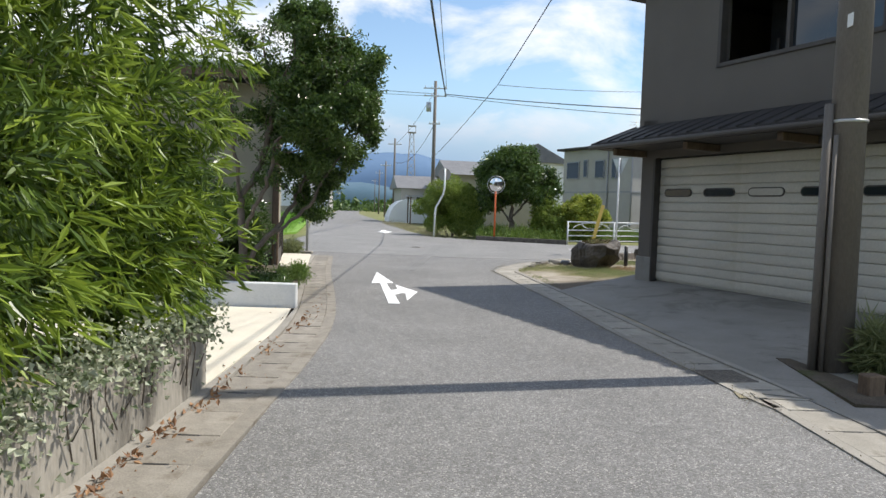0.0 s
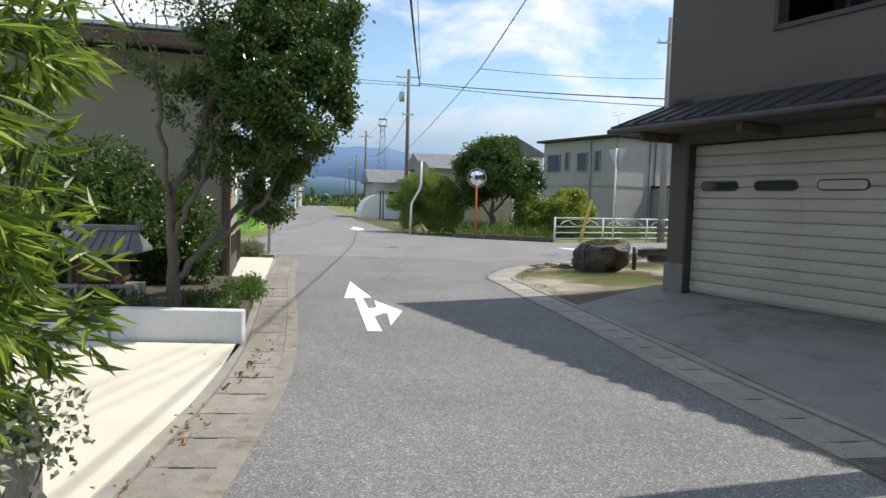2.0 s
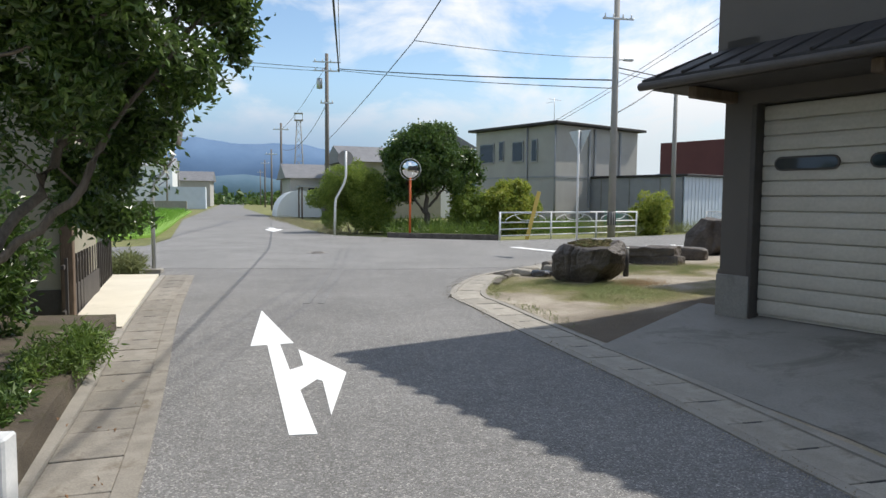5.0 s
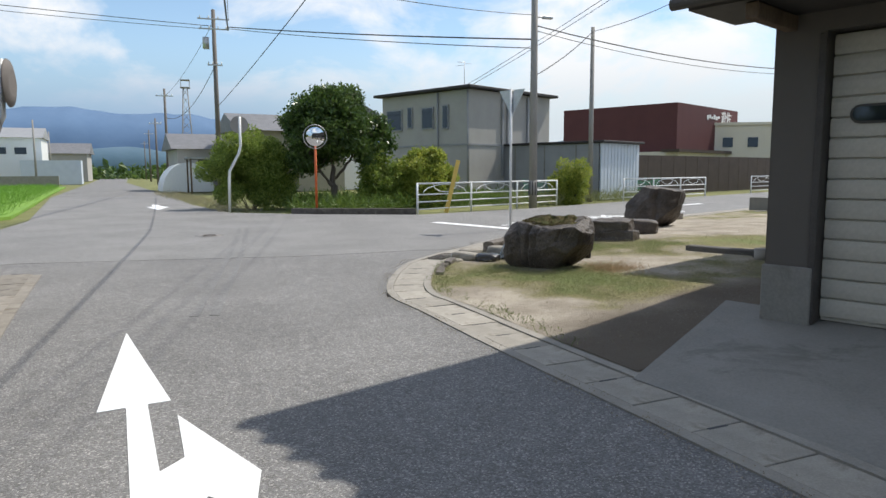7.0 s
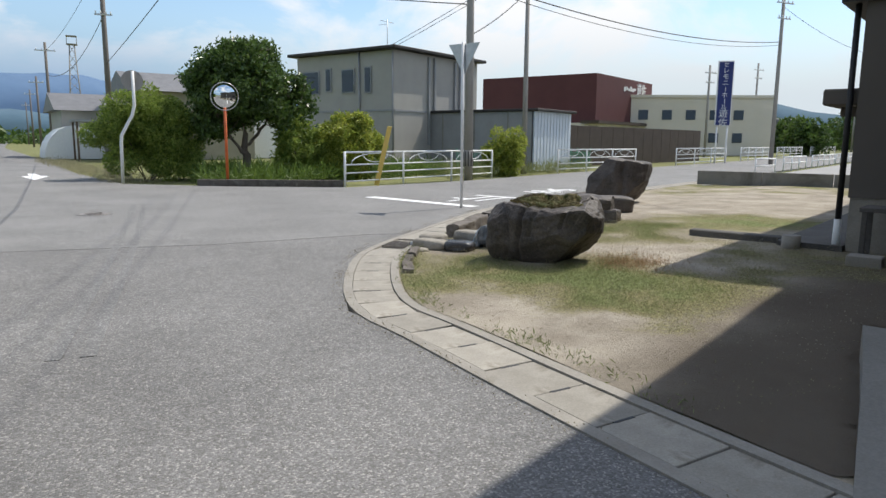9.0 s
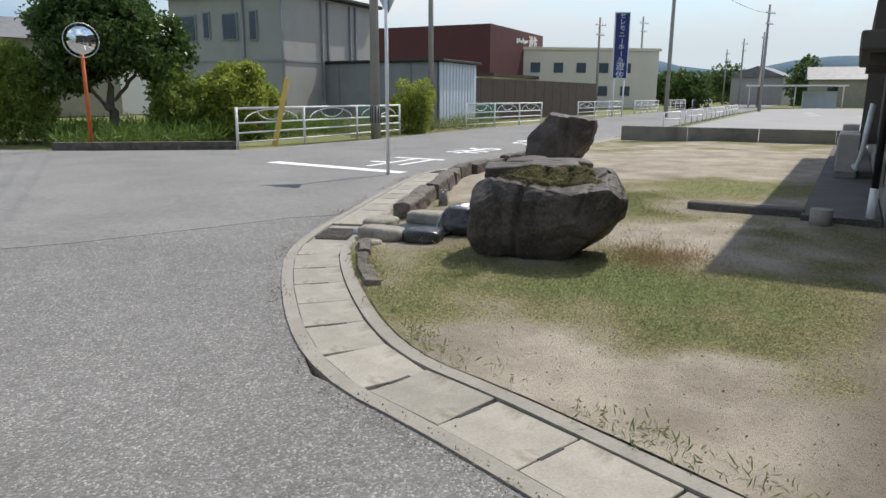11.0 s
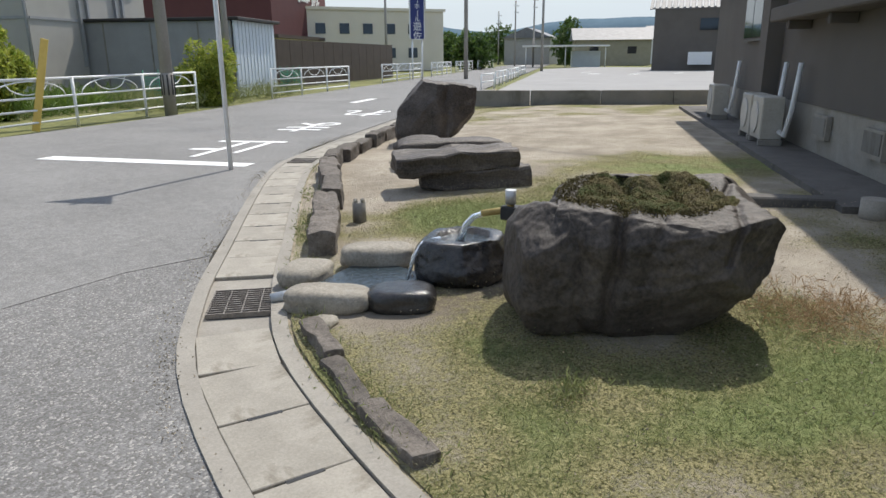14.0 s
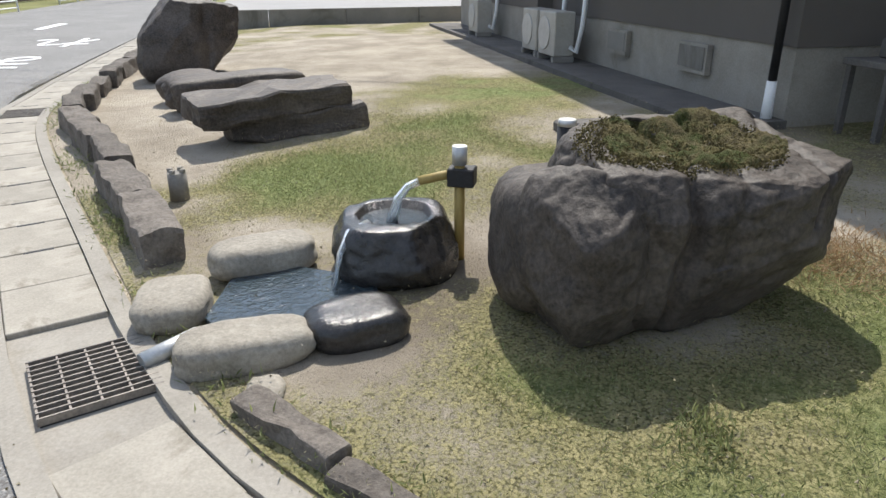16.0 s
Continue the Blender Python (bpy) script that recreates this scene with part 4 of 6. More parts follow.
# ---- left side ----
bm = bmesh.new()
prism(bm, [(-2.02, -8), (-1.86, -8), (-1.86, 5.35), (-2.02, 5.35)], -0.05, 0.55)
tagged(part("retaining_wall", bm, M_WALLC), "stained concrete retaining wall below the bamboo", "wall", kind="structure")
bm = bmesh.new()
prism(bm, [(-9, -8), (-2.02, -8), (-2.02, 5.2), (-9, 5.2)], -0.05, 0.42)
tagged(part("planting_bed", bm, M_EARTH), "raised earth bed behind the retaining wall", "ground", kind="structure")
bm = bmesh.new()
prism(bm, [(-9, 5.36), (-1.87, 5.36), (-1.9, 7.5), (-2.06, 9.5), (-9, 9.5)], -0.05, 0.03)
tagged(part("parking_slab", bm, M_SLAB), "sunlit pale concrete parking slab", "driveway", kind="structure")
wall = thing("white_block_wall", pose(-2.08, 9.62, 0), "low whitewashed block wall at the edge of the slab", "wall", kind="structure")
part("block", boxes(((-0.66, 0, 0.19), (1.36, 0.14, 0.36)), bevel=0.012), M_WHITEWALL, wall)
part("block", boxes(((-4.12, 0.02, 0.1), (5.5, 0.14, 0.17)), bevel=0.012), M_WHITEWALL, wall)
bm = bmesh.new()
prism(bm, [(-9, 9.69), (-2.1, 9.69), (-2.45, 11.5), (-2.95, 14.2), (-9, 14.2)], -0.05, 0.2)
tagged(part("garden_bed", bm, M_SOIL), "shaded garden bed of dark earth", "ground", kind="structure")
bm = bmesh.new()
prism(bm, [(-3.5, 14.3), (-2.9, 14.25), (-3.86, 19.85), (-4.7, 19.85)], -0.05, 0.05)
tagged(part("path_slab", bm, M_SLAB), "pale concrete strip beside the gutter", "pavement", kind="structure")

cottage = thing("cottage", pose(-3.72, 14.9, 0, 0, 0, 10.5), "cream rendered house behind the garden tree", "house")
part("wall", boxes(((-3.5, 1.3, 2.1), (7.0, 2.6, 3.9))), M_CREAM, cottage)
part("base", boxes(((-3.5, 1.3, 0.2), (7.06, 2.66, 0.4))), M_STUCCO_DARK, cottage)
part("corner_post", boxes(((0.03, 0.0, 2.0), (0.14, 0.14, 3.9)), bevel=0.01), M_WOOD, cottage)
cr = part("roof", boxes(((-3.5, 1.3, 4.2), (8.0, 4.0, 0.1))), M_GREYSHED, cottage)
for k in range(4):
    batten = part("batten", boxes(((-3.5, -0.6 + 0.5 * k, 4.3 + 0.09 * k), (8.0, 0.42, 0.06))), M_STEEL, cr)
part("fascia", boxes(((-3.5, -0.72, 4.12), (8.0, 0.06, 0.16))), M_WOOD, cottage)
fence = thing("dark_fence", pose(-3.62, 14.6, 0.03, 0, 0, 101.5), "dark slatted fence beside the pale strip", "fence")
for k in range(20):
    part("slat", boxes(((0.13 + 0.26 * k, 0.0, 0.38), (0.05, 0.03, 0.76))), M_STUCCO_DARK, fence)
for z in (0.12, 0.66):
    part("rail", boxes(((2.6, 0.02, z), (5.2, 0.03, 0.05))), M_STUCCO_DARK, fence)
hut = thing("garden_shrine", pose(-4.25, 11.2, 0.2, 0, 0, 6), "small wooden garden shrine with a grey roof on pierced blocks", "shrine")
part("body", boxes(((0, 0, 0.44), (0.56, 0.46, 0.4)), bevel=0.01), M_SHRINE, hut, "dark red-brown wooden body")
for sx in (-0.27, 0.27):
    part("post", boxes(((sx, -0.26, 0.42), (0.05, 0.05, 0.44)), bevel=0.006), M_WOOD, hut)
part("door", boxes(((0, -0.236, 0.42), (0.3, 0.02, 0.32)), bevel=0.004), M_WOOD, hut)
bm = bmesh.new()
a = [bm.verts.new(p) for p in ((-0.5, -0.46, 0.66), (0.5, -0.46, 0.66), (0.42, 0.0, 0.9), (-0.42, 0.0, 0.9), (-0.5, 0.46, 0.66), (0.5, 0.46, 0.66), (-0.5, -0.46, 0.62), (0.5, -0.46, 0.62), (0.5, 0.46, 0.62), (-0.5, 0.46, 0.62))]
for f in ((0, 1, 2, 3), (3, 2, 5, 4), (0, 3, 4), (1, 5, 2), (6, 7, 1, 0), (7, 8, 5, 1), (8, 9, 4, 5), (9, 6, 0, 4), (6, 9, 8, 7)):
    bm.faces.new([a[i] for i in f])
bmesh.ops.recalc_face_normals(bm, faces=bm.faces)
shrine_roof = part("roof", bm, M_SLATE, hut, "grey stone roof")
part("ridge", boxes(((0, 0, 0.92), (0.92, 0.1, 0.08)), ((-0.46, 0, 0.96), (0.06, 0.12, 0.12)), ((0.46, 0, 0.96), (0.06, 0.12, 0.12)), bevel=0.01), M_SLATE, shrine_roof)
for k in range(9):
    part("rib", rods(([(-0.44 + 0.11 * k, -0.46, 0.675), (-0.37 + 0.0925 * k, -0.02, 0.9)], 0.014), sides=6), M_SLATE, shrine_roof)
for k in (-1, 0, 1):
    block = part("pierced_block", boxes(((0.3 * k, -0.3, 0.04), (0.29, 0.1, 0.05)), ((0.3 * k, -0.3, 0.21), (0.29, 0.1, 0.05)), ((0.3 * k - 0.12, -0.3, 0.125), (0.05, 0.1, 0.12)), ((0.3 * k + 0.12, -0.3, 0.125), (0.05, 0.1, 0.12)), bevel=0.006), M_CONCRETE, hut, "pierced grey concrete block")
    part("web", boxes(((0.3 * k, -0.3, 0.125), (0.03, 0.08, 0.16)), bevel=0.004), M_CONCRETE, block).matrix_local = Matrix.Translation((0.3 * k, -0.3, 0.125)) @ pose(0, 0, 0, 0, 40, 0) @ Matrix.Translation((-0.3 * k, 0.3, -0.125))
part("platform", boxes(((0, 0.05, 0.1), (0.9, 0.56, 0.2)), bevel=0.015), M_APRON, hut)

rng = np.random.default_rng(4)
bamboo = thing("bamboo_clump", pose(0, 0, 0), "dense bright green bamboo hedge spilling over the wall", "bamboo")
blobs = []
for y in np.arange(-3.5, 5.3, 0.5):
    for z in (1.12, 1.6, 2.1, 2.7, 3.3, 3.9):
        blobs.append((-2.12 - 0.1 * (z > 3.0) + rng.uniform(-0.35, 0.2), y + rng.uniform(-0.2, 0.2), z, rng.uniform(0.4, 0.7), rng.uniform(0.35, 0.6), rng.uniform(0.35, 0.6)))
        blobs.append((-3.4 + rng.uniform(-0.4, 0.4), y, z + 0.2, 0.7, 0.6, 0.6))
for z in (1.0, 1.35, 1.75, 2.15, 2.6, 3.0, 3.4):
    blobs.append((-1.84 + rng.uniform(-0.12, 0.1), 5.25 + rng.uniform(-0.15, 0.2), z, 0.32, 0.34, 0.3))
    blobs.append((-2.15 + rng.uniform(-0.1, 0.1), 5.4, z - 0.15, 0.3, 0.3, 0.3))
    blobs.append((-2.5 + rng.uniform(-0.12, 0.1), 5.25 + rng.uniform(-0.15, 0.15), z, 0.35, 0.32, 0.3))
for y in (4.5, 4.85, 5.15):
    for z in (0.7, 0.95, 1.25):
        for x in (-2.25, -2.9, -3.5):
            blobs.append((x, y, z, 0.42, 0.3, 0.3))
# inner leaves take the darker colour in place of depth shade
for name, count, mat, lo, hi, label in (("foliage", 11000, M_BAMBOO, 0.72, 1.12, ""), ("inner_foliage", 6500, M_BAMBOO_SHADED, 0.3, 0.85, "inner leaves darkened for the shade inside the hedge")):
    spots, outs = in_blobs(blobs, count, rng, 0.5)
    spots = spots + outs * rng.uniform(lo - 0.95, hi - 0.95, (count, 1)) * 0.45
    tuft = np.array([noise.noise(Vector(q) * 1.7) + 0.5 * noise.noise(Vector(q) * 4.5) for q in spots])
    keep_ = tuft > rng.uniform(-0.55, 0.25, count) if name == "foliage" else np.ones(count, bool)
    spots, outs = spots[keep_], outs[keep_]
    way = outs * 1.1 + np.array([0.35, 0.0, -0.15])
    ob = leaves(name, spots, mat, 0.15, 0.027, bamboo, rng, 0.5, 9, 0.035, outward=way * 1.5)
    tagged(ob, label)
for i in range(80):
    x, y = rng.uniform(-3.8, -2.2), rng.uniform(-3, 5.2)
    part("stem", rods(([(x, y, 0.4), (x + rng.uniform(-0.1, 0.1), y, 1.8), (x + rng.uniform(-0.1, 0.3), y + rng.uniform(-0.3, 0.3), 3.3)], [0.012, 0.01, 0.004]), sides=5), M_LEAF2, bamboo)
ivy = thing("ivy", pose(0, 0, 0), "variegated ivy trailing over the concrete wall", "ivy")
spots = np.stack([rng.normal(-1.86, 0.08, 2200), rng.uniform(1.6, 5.45, 2200), 0.64 - np.abs(rng.normal(0, 0.15, 2200)) + rng.normal(0, 0.09, 2200)], 1)
spots[:, 2] = np.clip(spots[:, 2], 0.12, 0.95)
spots = spots[(np.sin(spots[:, 1] * 5) + rng.normal(0, 0.7, 2200) > 0.4) | (spots[:, 2] > 0.52)]
leaves("foliage", spots, M_IVY, 0.044, 0.032, ivy, rng, 0.5, 2, 0.03, outward=np.tile((0.7, 0, 0.1), (len(spots), 1)))
for i in range(16):
    y = rng.uniform(2, 5.4)
    part("vine", rods(([(-1.84, y, 0.6), (-1.82, y + rng.uniform(-0.1, 0.1), 0.4), (-1.84, y + rng.uniform(-0.15, 0.15), rng.uniform(0.08, 0.3))], 0.005), sides=5), M_BARK, ivy)
litter = np.stack([-1.8 + np.abs(rng.normal(0, 0.08, 260)), rng.choice([2.6, 3.2, 3.6, 4.4, 5.2, 6.8, 8.4], 260) + rng.normal(0, 0.35, 260), np.full(260, 0.025)], 1)
tagged(leaves("leaf_litter", litter, M_DRY, 0.06, 0.03, None, rng, 0.0, 1, 0.0), "dry fallen leaves along the gutter", "litter", kind="stuff")


def grow(seeds, aims, step, reach, kill, rng, rounds=140):
    """Branches that grow from the seed lines towards the aims: places and, for each, the index of the one it springs from."""
    pts, up = [], []
    for line in seeds:
        first = int(np.argmin([np.linalg.norm(np.array(line[0]) - p) for p in pts])) if pts else -1
        last = first
        for a, b in zip(line, line[1:]):
            a, b = np.array(a, float), np.array(b, float)
            n = max(1, int(np.linalg.norm(b - a) / step))
            for k in range(n):
                if not pts or k or last != first:
                    pts.append(a + (b - a) * k / n + rng.normal(0, step * 0.12, 3) * (last >= 0))
                    up.append(last)
                    last = len(pts) - 1
    seeded = len(pts)
    aims = np.array(aims)
    for _ in range(rounds):
        if not len(aims):
            break
        d = np.linalg.norm(aims[:, None, :] - np.array(pts)[None], axis=2)
        near, dist = d.argmin(1), d.min(1)
        if (dist < reach).sum() == 0:
            break
        for i in np.unique(near[dist < reach]):
            v = aims[(near == i) & (dist < reach)] - pts[i]
            v = (v / np.linalg.norm(v, axis=1)[:, None]).sum(0) + rng.normal(0, 0.25, 3)
            pts.append(pts[i] + v / np.linalg.norm(v) * step)
            up.append(i)
        aims = aims[dist > kill]
    return np.array(pts), up, seeded


def tree(name, at, label, seeds, crown, aims, n, leaf, mat, seed, tip=0.005, step=0.13):
    """A trunk and limbs grown into a crown; crown: ellipsoids with the share of leaves each bears."""
    r = np.random.default_rng(seed)
    t = thing(name, pose(*at), label, "tree")
    aim, _ = in_blobs([b[:6] for b in crown], aims, r, 0.55)
    pts, up, seeded = grow(seeds, aim, step, 1.6, step * 1.7, r)
    kids = [[] for _ in pts]
    for i, u in enumerate(up):
        if u >= 0:
            kids[u].append(i)
    rad = np.zeros(len(pts))
    for i in range(len(pts) - 1, -1, -1):
        rad[i] = max(tip * (20 - i if i < 10 else 5.5 if i < seeded else 1), sum(rad[k] ** 2.0 for k in kids[i]) ** 0.5)
    twigs, starts = bmesh.new(), [0]
    while starts:
        i = starts.pop()
        line = [i] if up[i] < 0 else [up[i], i]
        while kids[line[-1]]:
            order = sorted(kids[line[-1]], key=lambda k: -rad[k])
            starts += order[1:]
            line.append(order[0])
        size = [min(rad[k], rad[line[min(1, len(line) - 1)]]) for k in line]
        if size[0] > tip * 3.2 and len(line) > 3:
            part("limb" if up[i] >= 0 else "trunk", rods(([Vector(pts[k]) for k in line], [q * (1.5 if up[i] < 0 and k == 0 else 1.0) for k, q in enumerate(size)]), sides=9), M_BARK, t)
        elif len(line) > 1:
            tube(twigs, [pts[k] for k in line], size, 4, False)
    tagged(part("brushwood", twigs, M_BARK, t), "thin grey twigs", kind="stuff")
    thin = np.array([i for i in range(len(pts)) if rad[i] < tip * 1.9])
    share = np.full(len(thin), 0.12)
    for b in crown:
        inside = (((pts[thin] - np.array(b[:3])) / np.array(b[3:6])) ** 2).sum(1) < 1.15
        share[inside] = np.maximum(share[inside], b[6])
    gaps = np.array([noise.noise(Vector(p) * 1.6 / (step * 9) + Vector((seed, 0, 0))) for p in pts[thin]])
    share *= np.clip(0.35 + 2.2 * gaps, 0.03, 1.2)
    pick = r.choice(thin, n, p=share / share.sum())
    leaves("crown", pts[pick], mat, leaf[0], leaf[1], t, r, 0.15, 4, leaf[0] * 0.9)
    return t


def clumps(centre, radii, count, size, seed):
    r = np.random.default_rng(seed)
    out = []
    while len(out) < count:
        d = r.uniform(-1, 1, 3)
        q = np.linalg.norm(d)
        if 0.35 < q < 1:
            out.append((*(np.array(centre) + d * radii), *(np.array([size] * 3) * r.uniform(0.6, 1.25, 3))))
    return out


tree("garden_tree", (-3.0, 10.3, 0.12), "dark glossy evergreen tree with spreading grey limbs",
     [[(0, 0, -0.1), (-0.03, 0, 0.35), (-0.05, 0.02, 0.8), (-0.12, 0.1, 1.3), (-0.2, 0.1, 2.1), (-0.28, 0.12, 2.9)],
      [(-0.03, 0, 0.45), (0.22, 0.05, 0.75), (0.55, 0.2, 1.05), (0.9, 0.3, 1.35), (1.12, 0.35, 1.8)],
      [(-0.06, 0.03, 0.9), (0.15, -0.1, 1.3), (0.35, -0.1, 1.75), (0.45, 0.0, 2.4)],
      [(0.4, 0.12, 0.95), (0.6, 0.6, 1.4), (0.75, 0.9, 2.0)],
      [(-0.13, 0.1, 1.4), (0.1, 0.35, 1.9), (0.25, 0.5, 2.7), (0.35, 0.5, 3.3)]],
     [(1.1, 0.4, 2.9, 0.82, 1.1, 1.1, 1.0), (0.8, 1.6, 1.7, 0.5, 0.8, 0.7, 1.0), (0.75, 0.3, 3.75, 0.85, 1.0, 0.7, 0.8), (1.5, 0.2, 3.3, 0.52, 0.8, 0.8, 1.0), (1.4, 0.9, 2.6, 0.5, 0.7, 0.6, 1.0), (0.45, 0.5, 2.4, 0.6, 0.8, 0.8, 0.25), (-0.35, 0.1, 3.4, 0.8, 0.7, 0.8, 0.1)],
     1150, 24000, (0.068, 0.032), M_LEAF, 5, 0.0048, 0.11)
tree("corner_tree", (3.7, 37.6, 0), "round dark green tree at the garden corner",
     [[(0, 0, -0.1), (0.05, 0, 0.6), (0.0, 0.05, 1.2), (0.1, 0.1, 1.9)], [(0.03, 0, 0.8), (-0.5, -0.1, 1.5), (-0.8, 0, 2.1)], [(0.0, 0.05, 1.1), (0.5, 0.2, 1.6), (0.9, 0.2, 2.2)]],
     [(-0.1, 0.2, 3.4, 1.9, 1.8, 1.5, 1.0), (-0.9, 0.1, 2.5, 1.3, 1.3, 1.0, 1.0), (1.35, 0.1, 2.9, 1.15, 1.2, 1.2, 0.9), (0.2, 0.1, 4.3, 1.2, 1.2, 0.8, 1.0)],
     900, 10500, (0.17, 0.09), M_LEAF, 9, 0.008, 0.2)


def shrub(name, at, radii, label, mat, leaf, n, seed):
    r = np.random.default_rng(seed)
    t = thing(name, pose(*at), label, "shrub")
    bl = clumps((0, 0, radii[2] * 0.8), (radii[0] * 0.7, radii[1] * 0.7, radii[2] * 0.8), 34, min(radii) * 0.4, seed)
    for b in bl[:7]:
        part("branch", rods(([(b[0] * 0.1, b[1] * 0.1, -0.05), (b[0] * 0.6, b[1] * 0.6, b[2] * 0.6), b[:3]], [0.025, 0.016, 0.006]), sides=5), M_BARK, t)
    sp, ou = in_blobs(bl, n, r, 0.5)
    leaves("foliage", sp, mat, leaf[0], leaf[1], t, r, 0.1, 5, 0.04, outward=ou * 0.8)
    return t


shrub("broad_shrub", (0.35, 38.2, 0), (2.7, 1.6, 1.75), "large feathery green shrub at the garden corner", M_LEAF4, (0.13, 0.045), 11000, 21)
shrub("flowering_shrub", (7.6, 36.9, 0), (1.7, 1.1, 1.5), "yellow-green flowering shrub in the garden", M_LEAF3, (0.15, 0.065), 6500, 22)
shrub("garden_shrub", (5.8, 37.2, 0), (1.3, 0.9, 1.3), "leafy green vegetable bush", M_LEAF4, (0.14, 0.06), 2200, 23)
shrub("roadside_shrub", (14.6, 37.0, 0), (1.2, 0.9, 1.25), "yellow-green shrub beside the utility pole", M_LEAF3, (0.14, 0.05), 2200, 24)
shrub("dark_shrub", (-4.1, 13.2, 0.15), (0.9, 0.7, 1.0), "dark shrub in the shade against the house wall", M_LEAF, (0.09, 0.045), 2200, 35)
shrub("dark_shrub", (-5.0, 12.4, 0.15), (1.5, 1.0, 1.3), "dark glossy shrub beside the garden tree", M_LEAF, (0.09, 0.045), 4200, 25)
shrub("bed_plants", (-2.75, 10.5, 0.15), (0.55, 0.7, 0.13), "low green plants round the tree's foot", M_LEAF, (0.07, 0.022), 500, 26)
shrub("bed_plants", (-3.9, 10.6, 0.15), (0.7, 0.6, 0.12), "low green plants round the tree's foot", M_LEAF, (0.07, 0.022), 450, 27)
shrub("bed_plants", (-2.6, 11.8, 0.15), (0.35, 1.1, 0.17), "low green plants along the gutter", M_LEAF2, (0.08, 0.018), 500, 28)
shrub("corner_weeds", (-4.6, 20.3, 0.0), (0.5, 0.4, 0.22), "weeds at the mirror post's foot", M_GRASS_GREEN, (0.2, 0.02), 400, 29)
shrub("pole_grass", (4.2, 6.3, 0.05), (0.35, 0.4, 0.28), "bright green grass tuft beside the pole", M_GRASS_GREEN, (0.26, 0.018), 500, 30)
# garden growth behind the rail: uncountable weeds
sp = np.stack([rng.uniform(1.8, 13, 2600), rng.uniform(33.9, 42, 2600), rng.uniform(0.0, 0.25, 2600)], 1)
sp = sp[sp[:, 1] > 33.4 + np.clip(sp[:, 0] - 4, 0, 20) * 0.5 + 0.6]
tagged(leaves("garden_weeds", sp, M_LEAF2, 0.42, 0.035, None, rng, -0.9, 6, 0.12), "tall weeds and vegetables in the garden", "weeds", kind="stuff")
sp = np.stack([rng.uniform(11.5, 22, 1200), rng.uniform(35.5, 41, 1200), rng.uniform(0.0, 0.2, 1200)], 1)
sp = sp[sp[:, 1] > 34.9 + (sp[:, 0] - 11.5) * 0.52]
tagged(leaves("verge_grass", sp, M_GRASS_GREEN, 0.4, 0.025, None, rng, -1.1, 6, 0.1), "rough green grass behind the rails", "grass", kind="stuff")
sp = np.stack([rng.uniform(-0.6, 0.9, 900) , rng.uniform(0, 24, 900), rng.uniform(0.0, 0.08, 900)], 1)
sp[:, 0] = -0.3 - (sp[:, 1]) * 0.19 + sp[:, 0]
sp[:, 1] += 35.6
tagged(leaves("roadside_grass", sp, M_GRASS, 0.16, 0.016, None, rng, -1.1, 6, 0.1), "dry roadside grass", "grass", kind="stuff")
bm = bmesh.new()
prism(bm, [(1.6, 33.65), (2.5, 33.2), (5.75, 31.75), (5.8, 31.95), (2.55, 33.4), (1.7, 33.85)], -0.05, 0.2)
bmesh.ops.recalc_face_normals(bm, faces=bm.faces)
tagged(part("garden_kerb", bm, M_KERBSTONE), "low dark concrete kerb in front of the garden", "kerb", kind="structure")

# ---- poles, mirror, signs, rails ----
def guard_rail(a, b, panels, label):
    """White pipe railing with three rails and half-circle ornaments between the posts."""
    a, b = Vector((*a, 0)), Vector((*b, 0))
    run = (b - a).length
    t = thing("guard_rail", Matrix.Translation(a) @ pose(0, 0, 0, 0, 0, math.degrees(math.atan2(b.y - a.y, b.x - a.x))), label, "guard rail", "white guard rails along the street")
    for i in range(panels + 1):
        part("post", rods(([(run * i / panels, 0, -0.05), (run * i / panels, 0, 1.1)], 0.038)), M_WHITEMETAL, t)
    for z, r in ((1.07, 0.03), (0.68, 0.024), (0.42, 0.024), (0.16, 0.024)):
        part("rail", rods(([(0, 0, z), (run, 0, z)], r), sides=8), M_WHITEMETAL, t)
    for i in range(panels):
        c = run * (i + 0.5) / panels
        w = run / panels * 0.4
        part("arch", rods(([(c + w * math.cos(s), 0, 0.7 + 0.33 * math.sin(s)) for s in np.linspace(0, math.pi, 13)], 0.016), sides=6), M_WHITEMETAL, t)
        part("arch", rods(([(c + w * 0.55 * math.cos(s), 0, 1.05 - 0.3 * math.sin(s)) for s in np.linspace(0, math.pi, 11)], 0.014), sides=6), M_WHITEMETAL, t)
    return t


guard_rail((5.8, 31.75), (13.3, 35.85), 3, "white pipe guard rail with curved ornaments on the bridge edge")
guard_rail((18.2, 38.25), (25.3, 41.1), 3, "white pipe guard rail with curved ornaments")
guard_rail((31.6, 44.6), (40.6, 48.9), 3, "white pipe guard rail with curved ornaments")


def utility_pole(at, height, label, arms=(), radius=0.15, mat=M_POLE, heading=0.0):
    t = thing("utility_pole", pose(*at, 0, 0, heading), label, "utility pole", "utility poles")
    part("shaft", rods(([(0, 0, -0.1), (0, 0, height)], [radius, radius * 0.68]), sides=14), mat, t)
    for z, w in arms:
        arm = part("crossarm", boxes(((0, -radius, z), (w, 0.07, 0.08)), bevel=0.008), M_STEEL, t)
        for s in (-0.42, -0.15, 0.15, 0.42):
            part("insulator", rods(([(s * w, -radius, z + 0.04), (s * w, -radius, z + 0.2)], [0.04, 0.03]), sides=8), M_WHITEMETAL, arm)
    return t


